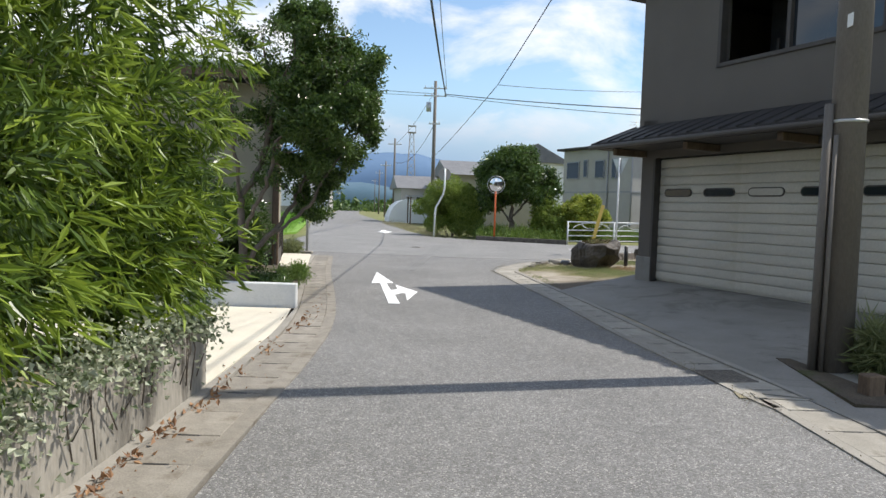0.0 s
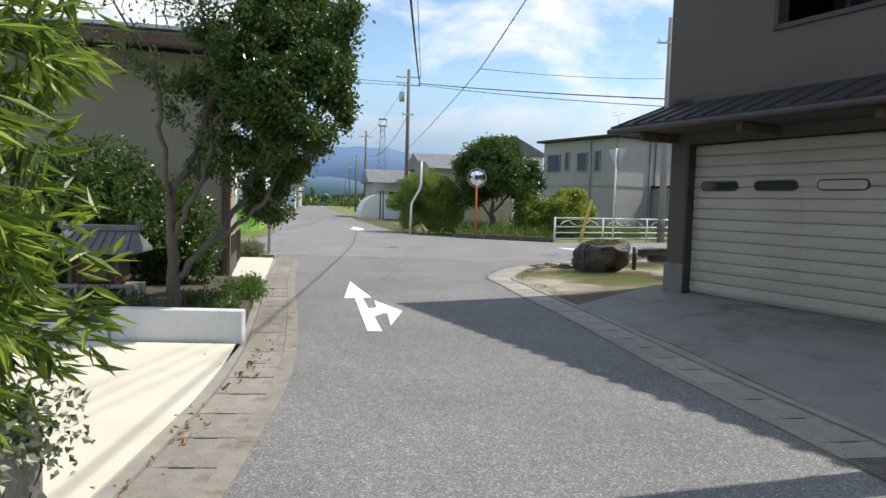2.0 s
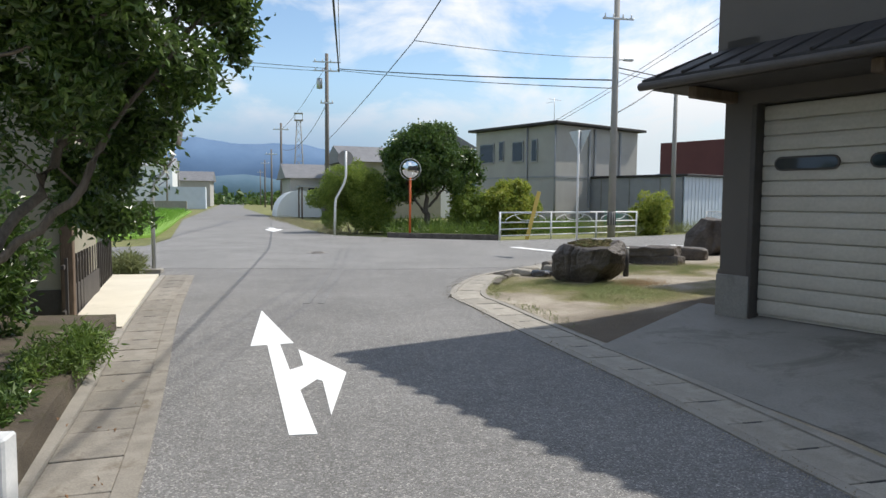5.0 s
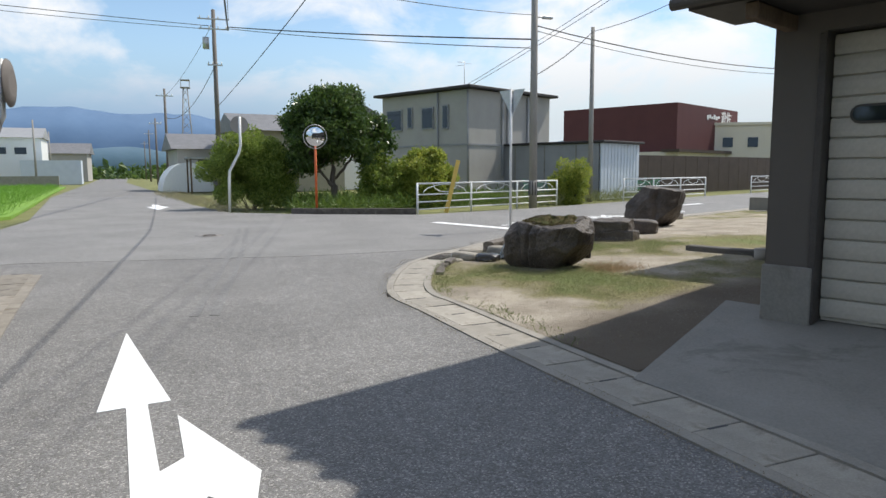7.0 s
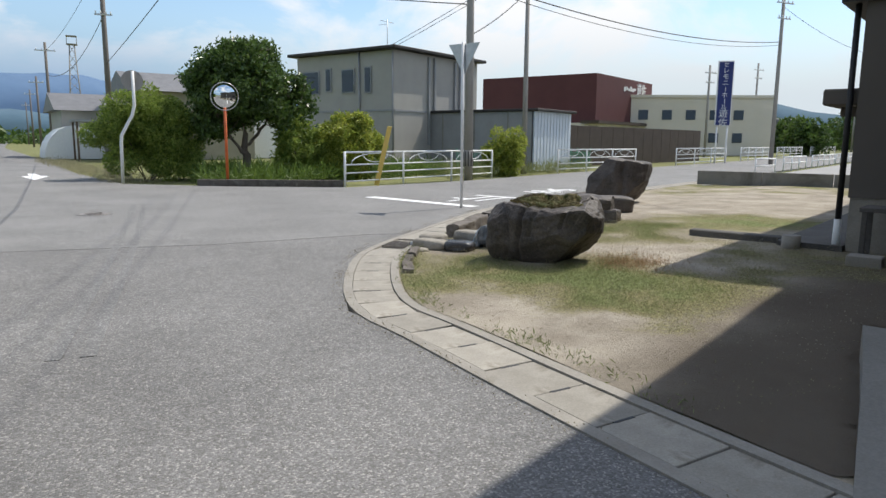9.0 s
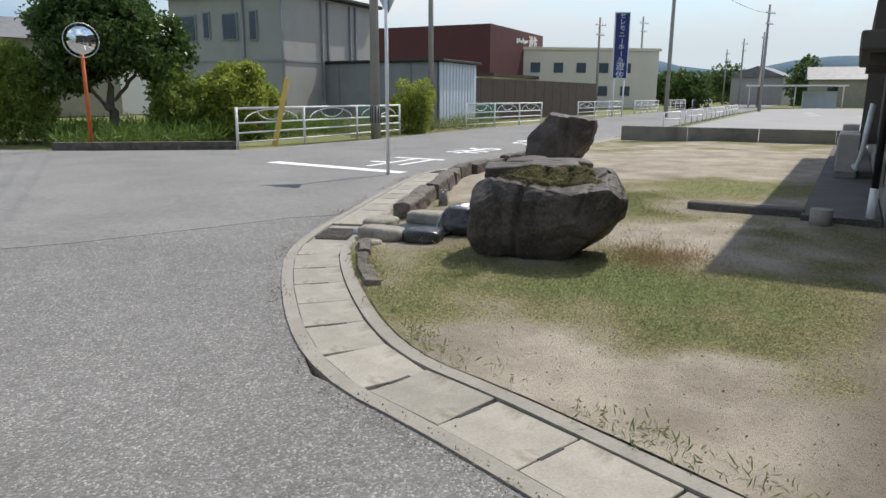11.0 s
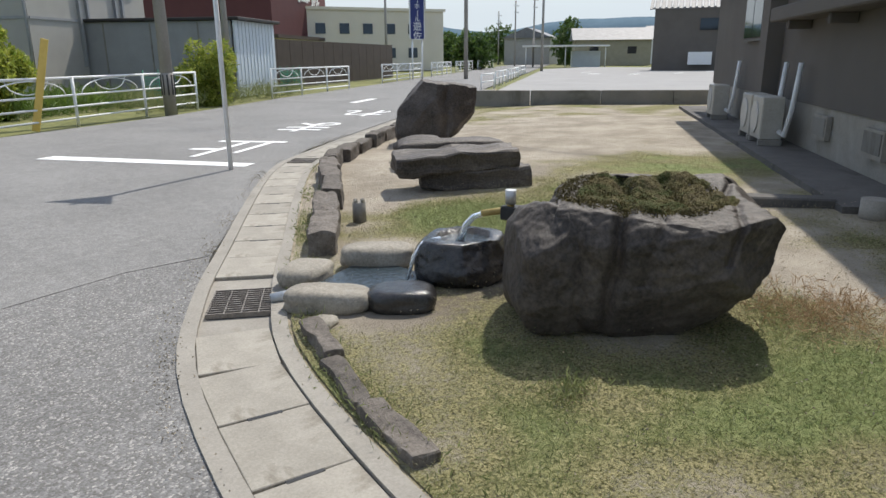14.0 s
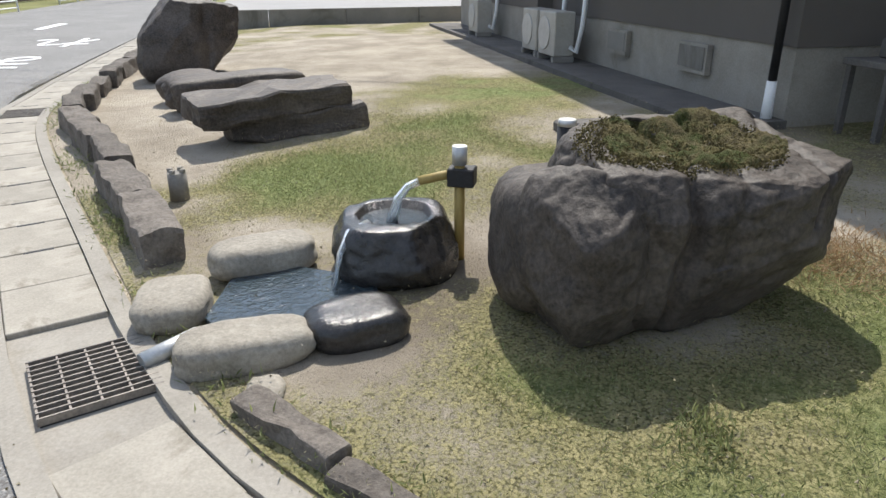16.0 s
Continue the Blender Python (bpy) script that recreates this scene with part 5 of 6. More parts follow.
pa = utility_pole((11.45, 34.35, 0), 10.5, "grey concrete utility pole with a black striped band by the rail", ((9.3, 1.4),), 0.17)
part("lamp_arm", rods(([(0.1, 0, 7.6), (0.5, 0.1, 7.7)], 0.03), sides=6), M_STEEL, pa)
part("lamp", boxes(((0.62, 0.12, 7.66), (0.45, 0.18, 0.12)), bevel=0.03), M_STEEL, pa)
part("band", rods(([(0, 0, 0.45), (0, 0, 1.1)], 0.168), sides=14), M_POLE, pa)
for k in range(9):
    a = 2 * math.pi * k / 9
    part("stripe", boxes(((0.169 * math.cos(a), 0.169 * math.sin(a), 0.78), (0.03, 0.03, 0.55))), M_BLACK, pa)
utility_pole((16.4, 38.4, 0), 8.3, "slim grey utility pole behind the shrub", (), 0.13)
mp_ = utility_pole((-1.0, 54.8, 0), 11.6, "tall utility pole with crossarms beside the road", ((11.0, 1.9), (10.4, 1.8), (8.2, 0.9)), 0.17, M_POLE_DARK)
part("transformer", rods(([(-0.5, 0, 9.2), (-0.5, 0, 9.9)], 0.2), sides=12), M_STEEL, mp_)
for px_, py_, ph in ((-6.0, 80, 9.5), (-9.2, 105, 8.5), (-13.5, 140, 9), (-19.0, 185, 9)):
    utility_pole((px_, py_, 0), ph, "distant utility pole beside the road", ((ph - 0.7, 1.6),), 0.15, M_POLE_DARK)

mirror = thing("traffic_mirror", pose(2.5, 33.5, 0), "round convex traffic mirror on an orange post", "traffic mirror", "traffic mirrors")
part("post", rods(([(0, 0, -0.05), (0, 0, 2.9)], 0.045)), M_ORANGE, mirror)
bm = bmesh.new()
bmesh.ops.create_uvsphere(bm, u_segments=32, v_segments=20, radius=1.1)
bmesh.ops.delete(bm, geom=[v for v in bm.verts if v.co.z < 1.1 * math.cos(math.asin(0.42 / 1.1)) - 0.01], context="VERTS")
dish = part("mirror_dish", bm, M_MIRROR, mirror, "convex mirror face", True)
dish.matrix_local = pose(0, -0.08, 2.75, 93, 0, 5) @ Matrix.Translation((0, 0, -1.03))
bm = rods(([(0.42 * math.cos(s), 0.42 * math.sin(s), 0) for s in np.linspace(0, 2 * math.pi, 33)], 0.014), sides=6)
ring = part("rim", bm, M_STEEL, mirror)
ring.matrix_local = pose(0, -0.06, 2.75, 93, 0, 5)

lmir = thing("traffic_mirror", pose(-4.12, 20.55, 0), "round traffic mirror on a bent grey post by the crossing", "traffic mirror", "traffic mirrors")
part("post", rods(([(0, 0, -0.05), (0, 0, 1.65), (0.06, 0, 1.85), (0.32, 0, 2.15), (0.4, 0, 2.35), (0.42, 0, 3.2)], 0.04)), M_STEEL, lmir)
part("mirror_back", rods(([(0.5, 0.0, 2.85), (0.52, 0.0, 2.85), (0.56, 0.0, 2.85)], [0.36, 0.35, 0.2]), sides=28), M_POLE_DARK, lmir, "grey back of the mirror")
part("foot", boxes(((0, 0, 0.04), (0.34, 0.26, 0.1)), bevel=0.015), M_CONCRETE, lmir)
for x, y, hh, r_ in ((-4.62, 19.0, 2.1, 0.05), (-4.75, 19.3, 2.2, 0.025), (-4.95, 19.6, 2.1, 0.045)):
    sp_ = thing("steel_post", pose(x, y, 0.03), "grey steel post standing at the crossing corner", "post", "posts at the crossing")
    part("shaft", rods(([(0, 0, -0.05), (0, 0, hh)], r_)), M_STEEL, sp_)
    part("cap", rods(([(0, 0, hh), (0, 0, hh + 0.03)], [r_ * 1.1, r_ * 0.8])), M_STEEL, sp_)
bent = thing("sign_post", pose(-0.5, 35.9, 0), "bent white post with the back of a round sign", "road sign")
part("post", rods(([(0, 0, -0.05), (0.02, 0, 1.3), (0.05, 0, 1.55), (0.4, 0, 2.2), (0.48, 0, 2.5), (0.48, 0, 3.6)], 0.05)), M_WHITEMETAL, bent)
part("disc", rods(([(0.46, 0.05, 3.3), (0.46, 0.07, 3.3)], 0.33), sides=24), M_POLE, bent)

stop_sign = thing("stop_sign", pose(6.2, 24.4, 0), "weathered white post with the back of a triangular sign", "road sign")
part("post", rods(([(0, 0, -0.05), (0, 0, 3.5)], 0.032)), M_WHITEMETAL, stop_sign)
bm = bmesh.new()
c = [(-0.4, 3.48), (0.4, 3.48), (0, 2.82)]
f = [bm.verts.new((x, 0.035, z)) for x, z in c] + [bm.verts.new((x, 0.045, z)) for x, z in c]
bm.faces.new(f[:3]), bm.faces.new(f[3:][::-1])
for i in range(3):
    bm.faces.new((f[i], f[(i + 1) % 3], f[3 + (i + 1) % 3], f[3 + i]))
bmesh.ops.recalc_face_normals(bm, faces=bm.faces)
plate = part("sign_plate", bm, M_STEEL, stop_sign, "plain grey back of the triangular plate")
plate.matrix_local = pose(0, 0, 0, 0, 0, -62)

board = thing("leaning_board", pose(7.1, 32.5, 0, 0, 0, 0), "yellow painted board leaning on the rail", "board")
part("plank", boxes(((0, 0, 0.97), (0.16, 0.03, 1.98)), bevel=0.005), M_YELLOW, board).matrix_local = pose(0.0, 0, 0, 0, 14, 0)


# planted strip beside the near pole
bed = thing("pole_bed", pose(0, 0, 0), "soil bed with a weathered timber edge beside the pole", "planting bed", kind="structure")
bm = bmesh.new()
prism(bm, [(3.3, 5.3), (7.0, 4.6), (7.4, 6.4), (3.5, 7.0)], -0.05, 0.06)
bmesh.ops.recalc_face_normals(bm, faces=bm.faces)
part("soil", bm, M_SOIL, bed)
for x, y, a, l in ((3.62, 5.62, 8, 0.16), (4.3, 5.62, -6, 1.1), (5.4, 5.45, -8, 1.1)):
    part("timber", boxes(((0, 0, 0.11), (l, 0.13, 0.24 if l < 0.3 else 0.17)), bevel=0.012), M_WOOD, bed).matrix_local = pose(x, y, 0, 0, 0, a)


# ---- stones and fountain on the lawn ----
def set_rock(name, at, turn, label, mat, size, seed, category="boulder", group="", **kw):
    ob = rock(name, mat, size, seed, None, "", **kw)
    ob.matrix_world = pose(*at, 0, 0, turn)
    return tagged(ob, label, category, group)


RK = pose(4.0, 17.81, 0.08, 0, 0, -65.2)
RK = RK @ Matrix.Diagonal((1.0, 0.98, 1.05, 1))
big = thing("boulder", RK, "massive dark flat-topped boulder with a mossy top", "boulder")
IN_BOULDER = pose(0.11, 0.02, 0)
body = rock("body", M_ROCK, (0.55, 0.385, 0.385), 3, big, "", rough=0.09, cuts=((0.05, -0.26, 1, 0.77), (1, 0, -0.85, 0.78), (1, 0.1, 0.7, 1.04), (0.3, -1, -0.55, 0.98), (0.8, -0.8, 0.1, 1.06), (0, 1, -0.6, 0.95), (-0.15, -1, 0.6, 1.04)), taper=0.07, detail=7, boxy=4.2, bowl=(0.0, 0.1, 0.62, 0.6, 0.16), grooves=((0.52, 0.12, 0.03, 0.09, 0.1), (-0.12, 0.2, 0.06, 0.06, -0.2), (-0.4, 0.12, 0.06, 0.17, -1.2)))
body.matrix_local = IN_BOULDER
lobe = rock("lobe", M_ROCK, (0.25, 0.27, 0.318), 37, big, "", rough=0.11, cuts=((-0.45, -0.5, 0.8, 0.96), (-1, -0.3, 0.1, 0.95), (0.3, -1, 0.2, 1.0), (0, -1, -0.7, 1.02), (-1, 0, -0.8, 0.98)), detail=6, boxy=3.1, taper=0.03)
lobe.matrix_local = pose(-0.42, -0.13, 0, 0, 2, 10)
back = rock("shoulder", M_ROCK, (0.25, 0.26, 0.295), 41, big, "", rough=0.1, detail=5, boxy=3.4)
back.matrix_local = pose(-0.46, 0.13, 0)
spot = rock("pale_scar", M_STONE, (0.008, 0.03, 0.04), 47, big, "pale lichen scar", rough=0.2, detail=3, sink=0)
spot.matrix_local = pose(0.615, -0.14, 0.5, 0, 20, -30)
skin = BVHTree.FromPolygons([IN_BOULDER @ v.co for v in body.data.vertices], [tuple(p.vertices) for p in body.data.polygons])


def stone_top(x, y):
    """Height of the boulder's top under a place, in the boulder's own frame."""
    hit = skin.ray_cast(Vector((x, y, 3)), Vector((0, 0, -1)))[0]
    return max(hit.z, 0.5) if hit else 0.5


bm = bmesh.new()
bmesh.ops.create_grid(bm, x_segments=70, y_segments=60, size=1.0)
for v in bm.verts:
    x, y = v.co.x * 0.54, v.co.y * 0.35
    edge = max(abs(v.co.x) ** 2.5 + abs(v.co.y) ** 2.5 - 0.6 + 0.5 * noise.noise(Vector((x * 5, y * 5, 2))), 0)
    lump = 0.022 * noise.noise(Vector((x * 9, y * 9, 0))) + 0.014 * noise.noise(Vector((x * 30, y * 30, 3)))
    x, y = x * 0.82 + 0.07, y * 0.84 + 0.04
    v.co = Vector((x, y, stone_top(x, y) + 0.014 + lump - min(0.07, 0.2 * edge)))
part("moss", bm, M_MOSS, big, "brown and olive moss cushion", True)
r5 = np.random.default_rng(50)
tuft = np.stack([r5.uniform(-0.42, 0.44, 5000), r5.uniform(-0.25, 0.3, 5000), np.zeros(5000)], 1)
tuft[:, 2] = [stone_top(q[0], q[1]) + 0.002 for q in tuft]
tuft = tuft[[noise.noise(Vector((q[0] * 6, q[1] * 6, 7))) > -0.3 and abs(q[0] / 0.44) ** 2.5 + abs(q[1] / 0.29) ** 2.5 < 0.9 for q in tuft]]
leaves("moss_fuzz", tuft, material("moss_tuft", (0.055, 0.045, 0.02), (0.19, 0.155, 0.06), 8.0, 60.0, 1.0, 0.0), 0.011, 0.009, big, r5, -0.3, 3, 0.008)

slab = thing("slab_rock", pose(6.7, 20.92, 0.1, 0, 0, -46), "flat dark slab rock lying on a lower block", "boulder", "slab rocks on the lawn")
s1 = hewn("top_slab", M_ROCK, (0.68, 0.3, 0.105), 5, slab, 0.032)
s1.matrix_local = pose(-0.04, 0, 0.2, 2, -3, 3)
s2 = hewn("under_block", M_ROCK, (0.6, 0.26, 0.12), 6, slab, 0.032)
s2.matrix_local = pose(0.16, -0.03, 0, 0, 0, -4)
set_rock("slab_rock", (7.95, 21.97, 0.1), -40, "long flat dark slab rock on the lawn", M_ROCK, (0.72, 0.24, 0.18), 9, "boulder", "slab rocks on the lawn", rough=0.09, detail=5, boxy=5.5)
set_rock("slab_rock", (8.2, 22.7, 0.1), 0, "low rounded dark rock beside the slab", M_ROCK, (0.4, 0.3, 0.17), 10, "boulder", "slab rocks on the lawn", rough=0.1, detail=4)
set_rock("standing_rock", (9.95, 23.75, 0.08), -50, "tall blunt boulder standing at the lawn's corner", M_ROCK, (0.64, 0.5, 0.54), 17, rough=0.1, cuts=((-1, 0, 0.55, 0.9), (0.5, -0.8, 0.2, 0.86), (0.15, 0, 1, 0.86), (1, -0.2, -0.7, 0.85), (-0.6, -1, 0.3, 1.02)), lean=0.16, detail=6, boxy=5.0, grooves=((0.25, -0.15, 0.12, 0.1, -1.0),))
basin = set_rock("basin_rock", (4.17, 19.06, 0.04), 20, "wet dark rock hollowed as a water basin", M_ROCK_WET, (0.31, 0.3, 0.19), 8, "water basin", rough=0.1, cuts=((0, 0, 1, 0.72), (-0.6, -0.7, 0.2, 0.85)), detail=5, boxy=2.9, taper=-0.06, hollow=(0.17, 0.2, 0.02, 0.0, 0.06))
bw = part("basin_water", rods(([(4.18, 19.06, 0.22), (4.18, 19.06, 0.285)], 0.17), sides=24), M_WATER)
tagged(bw, "clear water filling the basin", "water")
for x, y, z, a, sx, sy, sz, sd, lab in ((3.5, 19.86, 0.02, 25, 0.2, 0.16, 0.08, 11, "dry grey"), (4.02, 19.7, 0.04, -50, 0.26, 0.15, 0.09, 12, "half-wet grey"), (3.24, 19.38, 0.01, -58, 0.26, 0.13, 0.085, 13, "dry pale"), (3.5, 19.02, 0.02, -58, 0.2, 0.15, 0.085, 14, "wet dark")):
    set_rock("edging_stone", (x, y, z), a, lab + " stone edging the little pool", M_ROCK_WET if sd == 14 else M_STONE, (sx, sy, sz), sd, "stone", "stones round the pool", rough=0.09, cuts=((0, 0, 1, 0.85),), detail=4, boxy=3.2, sink=0.03)
pool = bmesh.new()
prism(pool, [(3.42, 19.66), (3.3, 19.5), (3.5, 19.12), (3.7, 18.98), (3.95, 19.1), (4.0, 19.5), (3.8, 19.75)], -0.05, 0.07)
bmesh.ops.recalc_face_normals(pool, faces=pool.faces)
tagged(part("pool_water", pool, M_WATER), "shallow rippling water between the stones", "water")
TP = pose(4.28, 18.76, 0.05)
tap = thing("water_spout", TP, "bamboo water spout on a post with a dark collar", "water spout")
M_BAMBOOPOLE = material("old_bamboo", (0.27, 0.19, 0.06), (0.4, 0.3, 0.1), 8.0, 60.0, 0.6, 0.2, stretch_z=0.2)
part("post", rods(([(0, 0, -0.05), (0, 0, 0.5)], 0.026)), M_BAMBOOPOLE, tap)
part("cap", rods(([(0, 0, 0.5), (0, 0, 0.59)], [0.036, 0.036])), M_STEEL, tap)
part("collar", boxes(((0.01, -0.01, 0.44), (0.1, 0.13, 0.09)), bevel=0.006), M_BLACK, tap)
part("spout", rods(([(0, 0.02, 0.455), (-0.02, 0.1, 0.44), (-0.045, 0.19, 0.42)], [0.024, 0.022, 0.022])), M_BAMBOOPOLE, tap)
stream = bmesh.new()
tube(stream, [(4.235, 18.95, 0.465), (4.21, 19.0, 0.445), (4.18, 19.04, 0.39), (4.15, 19.07, 0.27)], [0.02, 0.02, 0.023, 0.03], 8)
tagged(part("water_jet", stream, M_STREAM), "clear jet of water falling into the basin", "water", "running water")
stream = bmesh.new()
tube(stream, [(4.04, 19.15, 0.3), (3.93, 19.2, 0.292), (3.85, 19.22, 0.22), (3.79, 19.235, 0.06)], [0.028, 0.022, 0.014, 0.012], 8)
tagged(part("water_jet", stream, M_STREAM), "thin overflow of water running into the pool", "water", "running water")
pp = part("drain_pipe", rods(([(3.1, 19.74, 0.035), (3.3, 19.62, 0.06)], 0.035), sides=14), M_STEEL)
tagged(pp, "grey drain pipe running from pool to grate", "pipe")
GR = pose(3.02, 19.89, 0, 0, 0, 47)
grate = thing("drain_grate", GR, "rusty steel grate over the gutter", "grate", "gutter grates")
part("pit", boxes(((0, 0, -0.05), (0.44, 0.4, 0.08))), M_BLACK, grate)
for k in range(12):
    part("bar", boxes(((-0.215 + 0.039 * k, 0, 0.008), (0.007, 0.41, 0.03))), M_GRATE, grate)
for k in range(5):
    part("cross_bar", boxes(((0, -0.2 + 0.1 * k, 0.012), (0.44, 0.008, 0.014))), M_GRATE, grate)
copy_thing(grate, pose(2.68, 6.3, 0, 0, 0, 97))
copy_thing(grate, pose(7.3, 24.15, 0, 0, 0, 35))
far_line = smooth_line([(3.98, 20.2), (4.6, 20.85), (5.25, 21.45), (6.1, 22.35), (7.0, 23.25), (8.2, 24.0), (10.0, 24.95), (12.0, 25.95)], 0.1)
near_line = [(2.97, 19.22), (2.72, 18.82), (2.52, 18.45), (2.36, 18.0)]
k = 0
for line, step_, w, hh in ((far_line, 0.82, 0.13, 0.12), (near_line, 0.5, 0.065, 0.05)):
    for x, y, a in along(line, step_):
        k += 1
        st = hewn("kerb_stone", M_KERBSTONE, (step_ * 0.49, w * 0.85 * random.uniform(0.85, 1.1), hh * random.uniform(0.85, 1.1)), 60 + k)
        st.matrix_world = pose(x + math.cos(radians(a)) * step_ / 2, y + math.sin(radians(a)) * step_ / 2, lawn_z(x, y) - 0.01, 0, 0, a + random.uniform(-4, 4))
        tagged(st, "long rough dark stone edging the lawn" if step_ > 0.6 else "low worn stone strip edging the lawn", "kerb stone", "stones edging the lawn")
set_rock("small_stone", (3.03, 19.2, 0.02), 20, "small pale broken stone by the pool", M_STONE, (0.09, 0.07, 0.05), 91, "stone", detail=3, boxy=3.5)
stub = thing("stub_post", pose(4.94, 20.76, 0.05), "short weathered pipe stub in the grass", "stub post")
part("pipe", rods(([(0, 0, -0.03), (0, 0, 0.16)], [0.062, 0.06]), sides=16), M_APRON, stub)
for k in range(4):
    part("tooth", boxes(((0.045 * math.cos(k * 1.57), 0.045 * math.sin(k * 1.57), 0.17), (0.03, 0.03, 0.03)), bevel=0.004), M_CONCRETE, stub)
bol = thing("black_bollard", pose(4.94, 18.3, 0.1), "short black garden post with a metal cap", "bollard")
part("post", rods(([(0, 0, -0.03), (0, 0, 0.52)], 0.052), sides=18), M_BLACK, bol)
part("cap", rods(([(0, 0, 0.52), (0, 0, 0.555)], [0.054, 0.048]), sides=18), M_STEEL, bol)

# grass on the lawn
r6 = np.random.default_rng(61)


cand = np.stack([r6.uniform(1.8, 15, 90000), r6.uniform(13.2, 27.5, 90000)], 1)
cand = np.concatenate([cand, np.stack([r6.uniform(1.8, 7.5, 190000), r6.uniform(13.8, 21.5, 190000)], 1)])


def within(p):
    """Which of the places lie inside the plot."""
    hit = np.zeros(len(p), bool)
    for (ax, ay), (bx, by) in zip(PLOT, PLOT[1:] + PLOT[:1]):
        if ay != by:
            hit ^= ((ay > p[:, 1]) != (by > p[:, 1])) & (p[:, 0] < (bx - ax) * (p[:, 1] - ay) / (by - ay) + ax)
    return hit


u_, v_ = (cand[:, 0] - 3.82) * 0.419 - (cand[:, 1] - 13.3) * 0.908, (cand[:, 0] - 3.82) * 0.908 + (cand[:, 1] - 13.3) * 0.419
cand = cand[within(cand) & ~((u_ > -0.6) | ((u_ > -2.2) & (v_ > 4.6)) | (np.hypot(cand[:, 0] - 3.7, cand[:, 1] - 19.4) < 0.5))]
keep = [(x, y, lawn_z(x, y) - 0.004) for x, y in cand if grassy(x, y) > r6.uniform(0.28, 1.3)]
keep = np.array(keep)
pick = np.array([grassy(x, y) for x, y, z in keep]) + r6.normal(0, 0.12, len(keep)) < 0.72
tagged(leaves("grass", keep[pick], M_GRASS, 0.019, 0.004, None, r6, -0.3, 4, 0.03), "short dry yellow-green lawn grass", "grass", kind="stuff")
tagged(leaves("grass", keep[~pick], M_GRASS_GREEN, 0.027, 0.0045, None, r6, -0.35, 4, 0.03), "short fresh green lawn grass", "grass", kind="stuff")
dry = np.stack([r6.normal(4.62, 0.2, 650), r6.normal(16.95, 0.22, 650), np.full(650, 0.1)], 1)
tagged(leaves("dry_grass", dry, M_STRAW, 0.08, 0.005, None, r6, -0.2, 5, 0.03), "withered orange-brown grass beside the boulder", "grass", kind="stuff")
weed = np.stack([r6.normal(3.09, 0.07, 110), r6.normal(17.72, 0.06, 110), np.full(110, 0.05)], 1)
tagged(leaves("weed_tuft", weed, M_GRASS_GREEN, 0.045, 0.008, None, r6, -0.7, 3, 0.02), "bright green weed tuft in the boulder's shade", "weed", kind="stuff")
peb = np.stack([r6.uniform(1.8, 8, 5000), r6.uniform(13.5, 22.5, 5000)], 1)
peb = np.array([(x, y, lawn_z(x, y) + 0.002) for x, y in peb[within(peb)]])
tagged(leaves("gravel", peb, M_EARTH, 0.013, 0.01, None, r6, 0.0, 2, 0.05, 0.5), "small loose grit on the bare earth", "gravel", kind="stuff")


def beside(line, n, lo, hi, y0, y1, z, seed):
    """Places along a line, lo to hi to its left, between two distances."""
    r = np.random.default_rng(seed)
    pts = [p for p in line if y0 <= p[1] <= y1]
    out = []
    for _ in range(n):
        k = r.integers(0, len(pts) - 1)
        a, b = Vector(pts[k][:2]), Vector(pts[k + 1][:2])
        d = (b - a).normalized()
        q = a.lerp(b, r.random()) + Vector((-d.y, d.x)) * r.uniform(lo, hi)
        if noise.noise(Vector((q.x * 1.6, q.y * 1.6, seed))) > r.uniform(-0.35, 0.3):
            out.append((q.x, q.y, z))
    return np.array(out)


tagged(leaves("edge_weeds", beside(RIGHT_GUTTER, 2600, -0.5, -0.3, 13.5, 26, 0.012, 71), M_GRASS_GREEN, 0.05, 0.008, None, r6, -0.9, 3, 0.03), "green weeds growing along the back of the gutter", "weed", kind="stuff")
tagged(leaves("road_grit", beside(RIGHT_GUTTER, 5200, 0.27, 0.4, 4, 26, 0.004, 72), M_EARTH, 0.011, 0.009, None, r6, 0.0, 2, 0.03, 0.5), "sandy grit and dust lying along the gutter's road edge", "gravel", kind="stuff")
tagged(leaves("leaf_litter", beside(LEFT_GUTTER, 100, -0.2, 0.5, -1, 13, 0.016, 73), M_DRY, 0.035, 0.016, None, r6, 0.1, 3, 0.03, 0.5), "brown fallen leaves along the old gutter", "leaf litter", kind="stuff")


# ---- far buildings and distance ----
A_DEG = 28.9
beige = thing("beige_house", pose(12.0, 43.7, 0, 0, 0, A_DEG), "grey-beige two-storey house with a flat dark roof edge", "house")
part("wall", boxes(((3.75, 3.5, 2.95), (7.5, 7.0, 5.9))), M_HOUSE, beige)
part("roof", boxes(((3.75, 3.5, 6.0), (8.3, 7.8, 0.16)), bevel=0.03), M_ROOF, beige)
part("band", boxes(((-0.015, 3.5, 2.95), (0.05, 7.02, 0.1))), M_GREYSHED, beige)
part("band", boxes(((3.75, -0.015, 2.95), (7.4, 0.05, 0.1))), M_GREYSHED, beige)
for x, y in ((-0.05, 0.05), (-0.06, 2.3)):
    part("downpipe", rods(([(x, y, 0), (x, y, 5.9)], 0.05)), M_GREYSHED, beige)
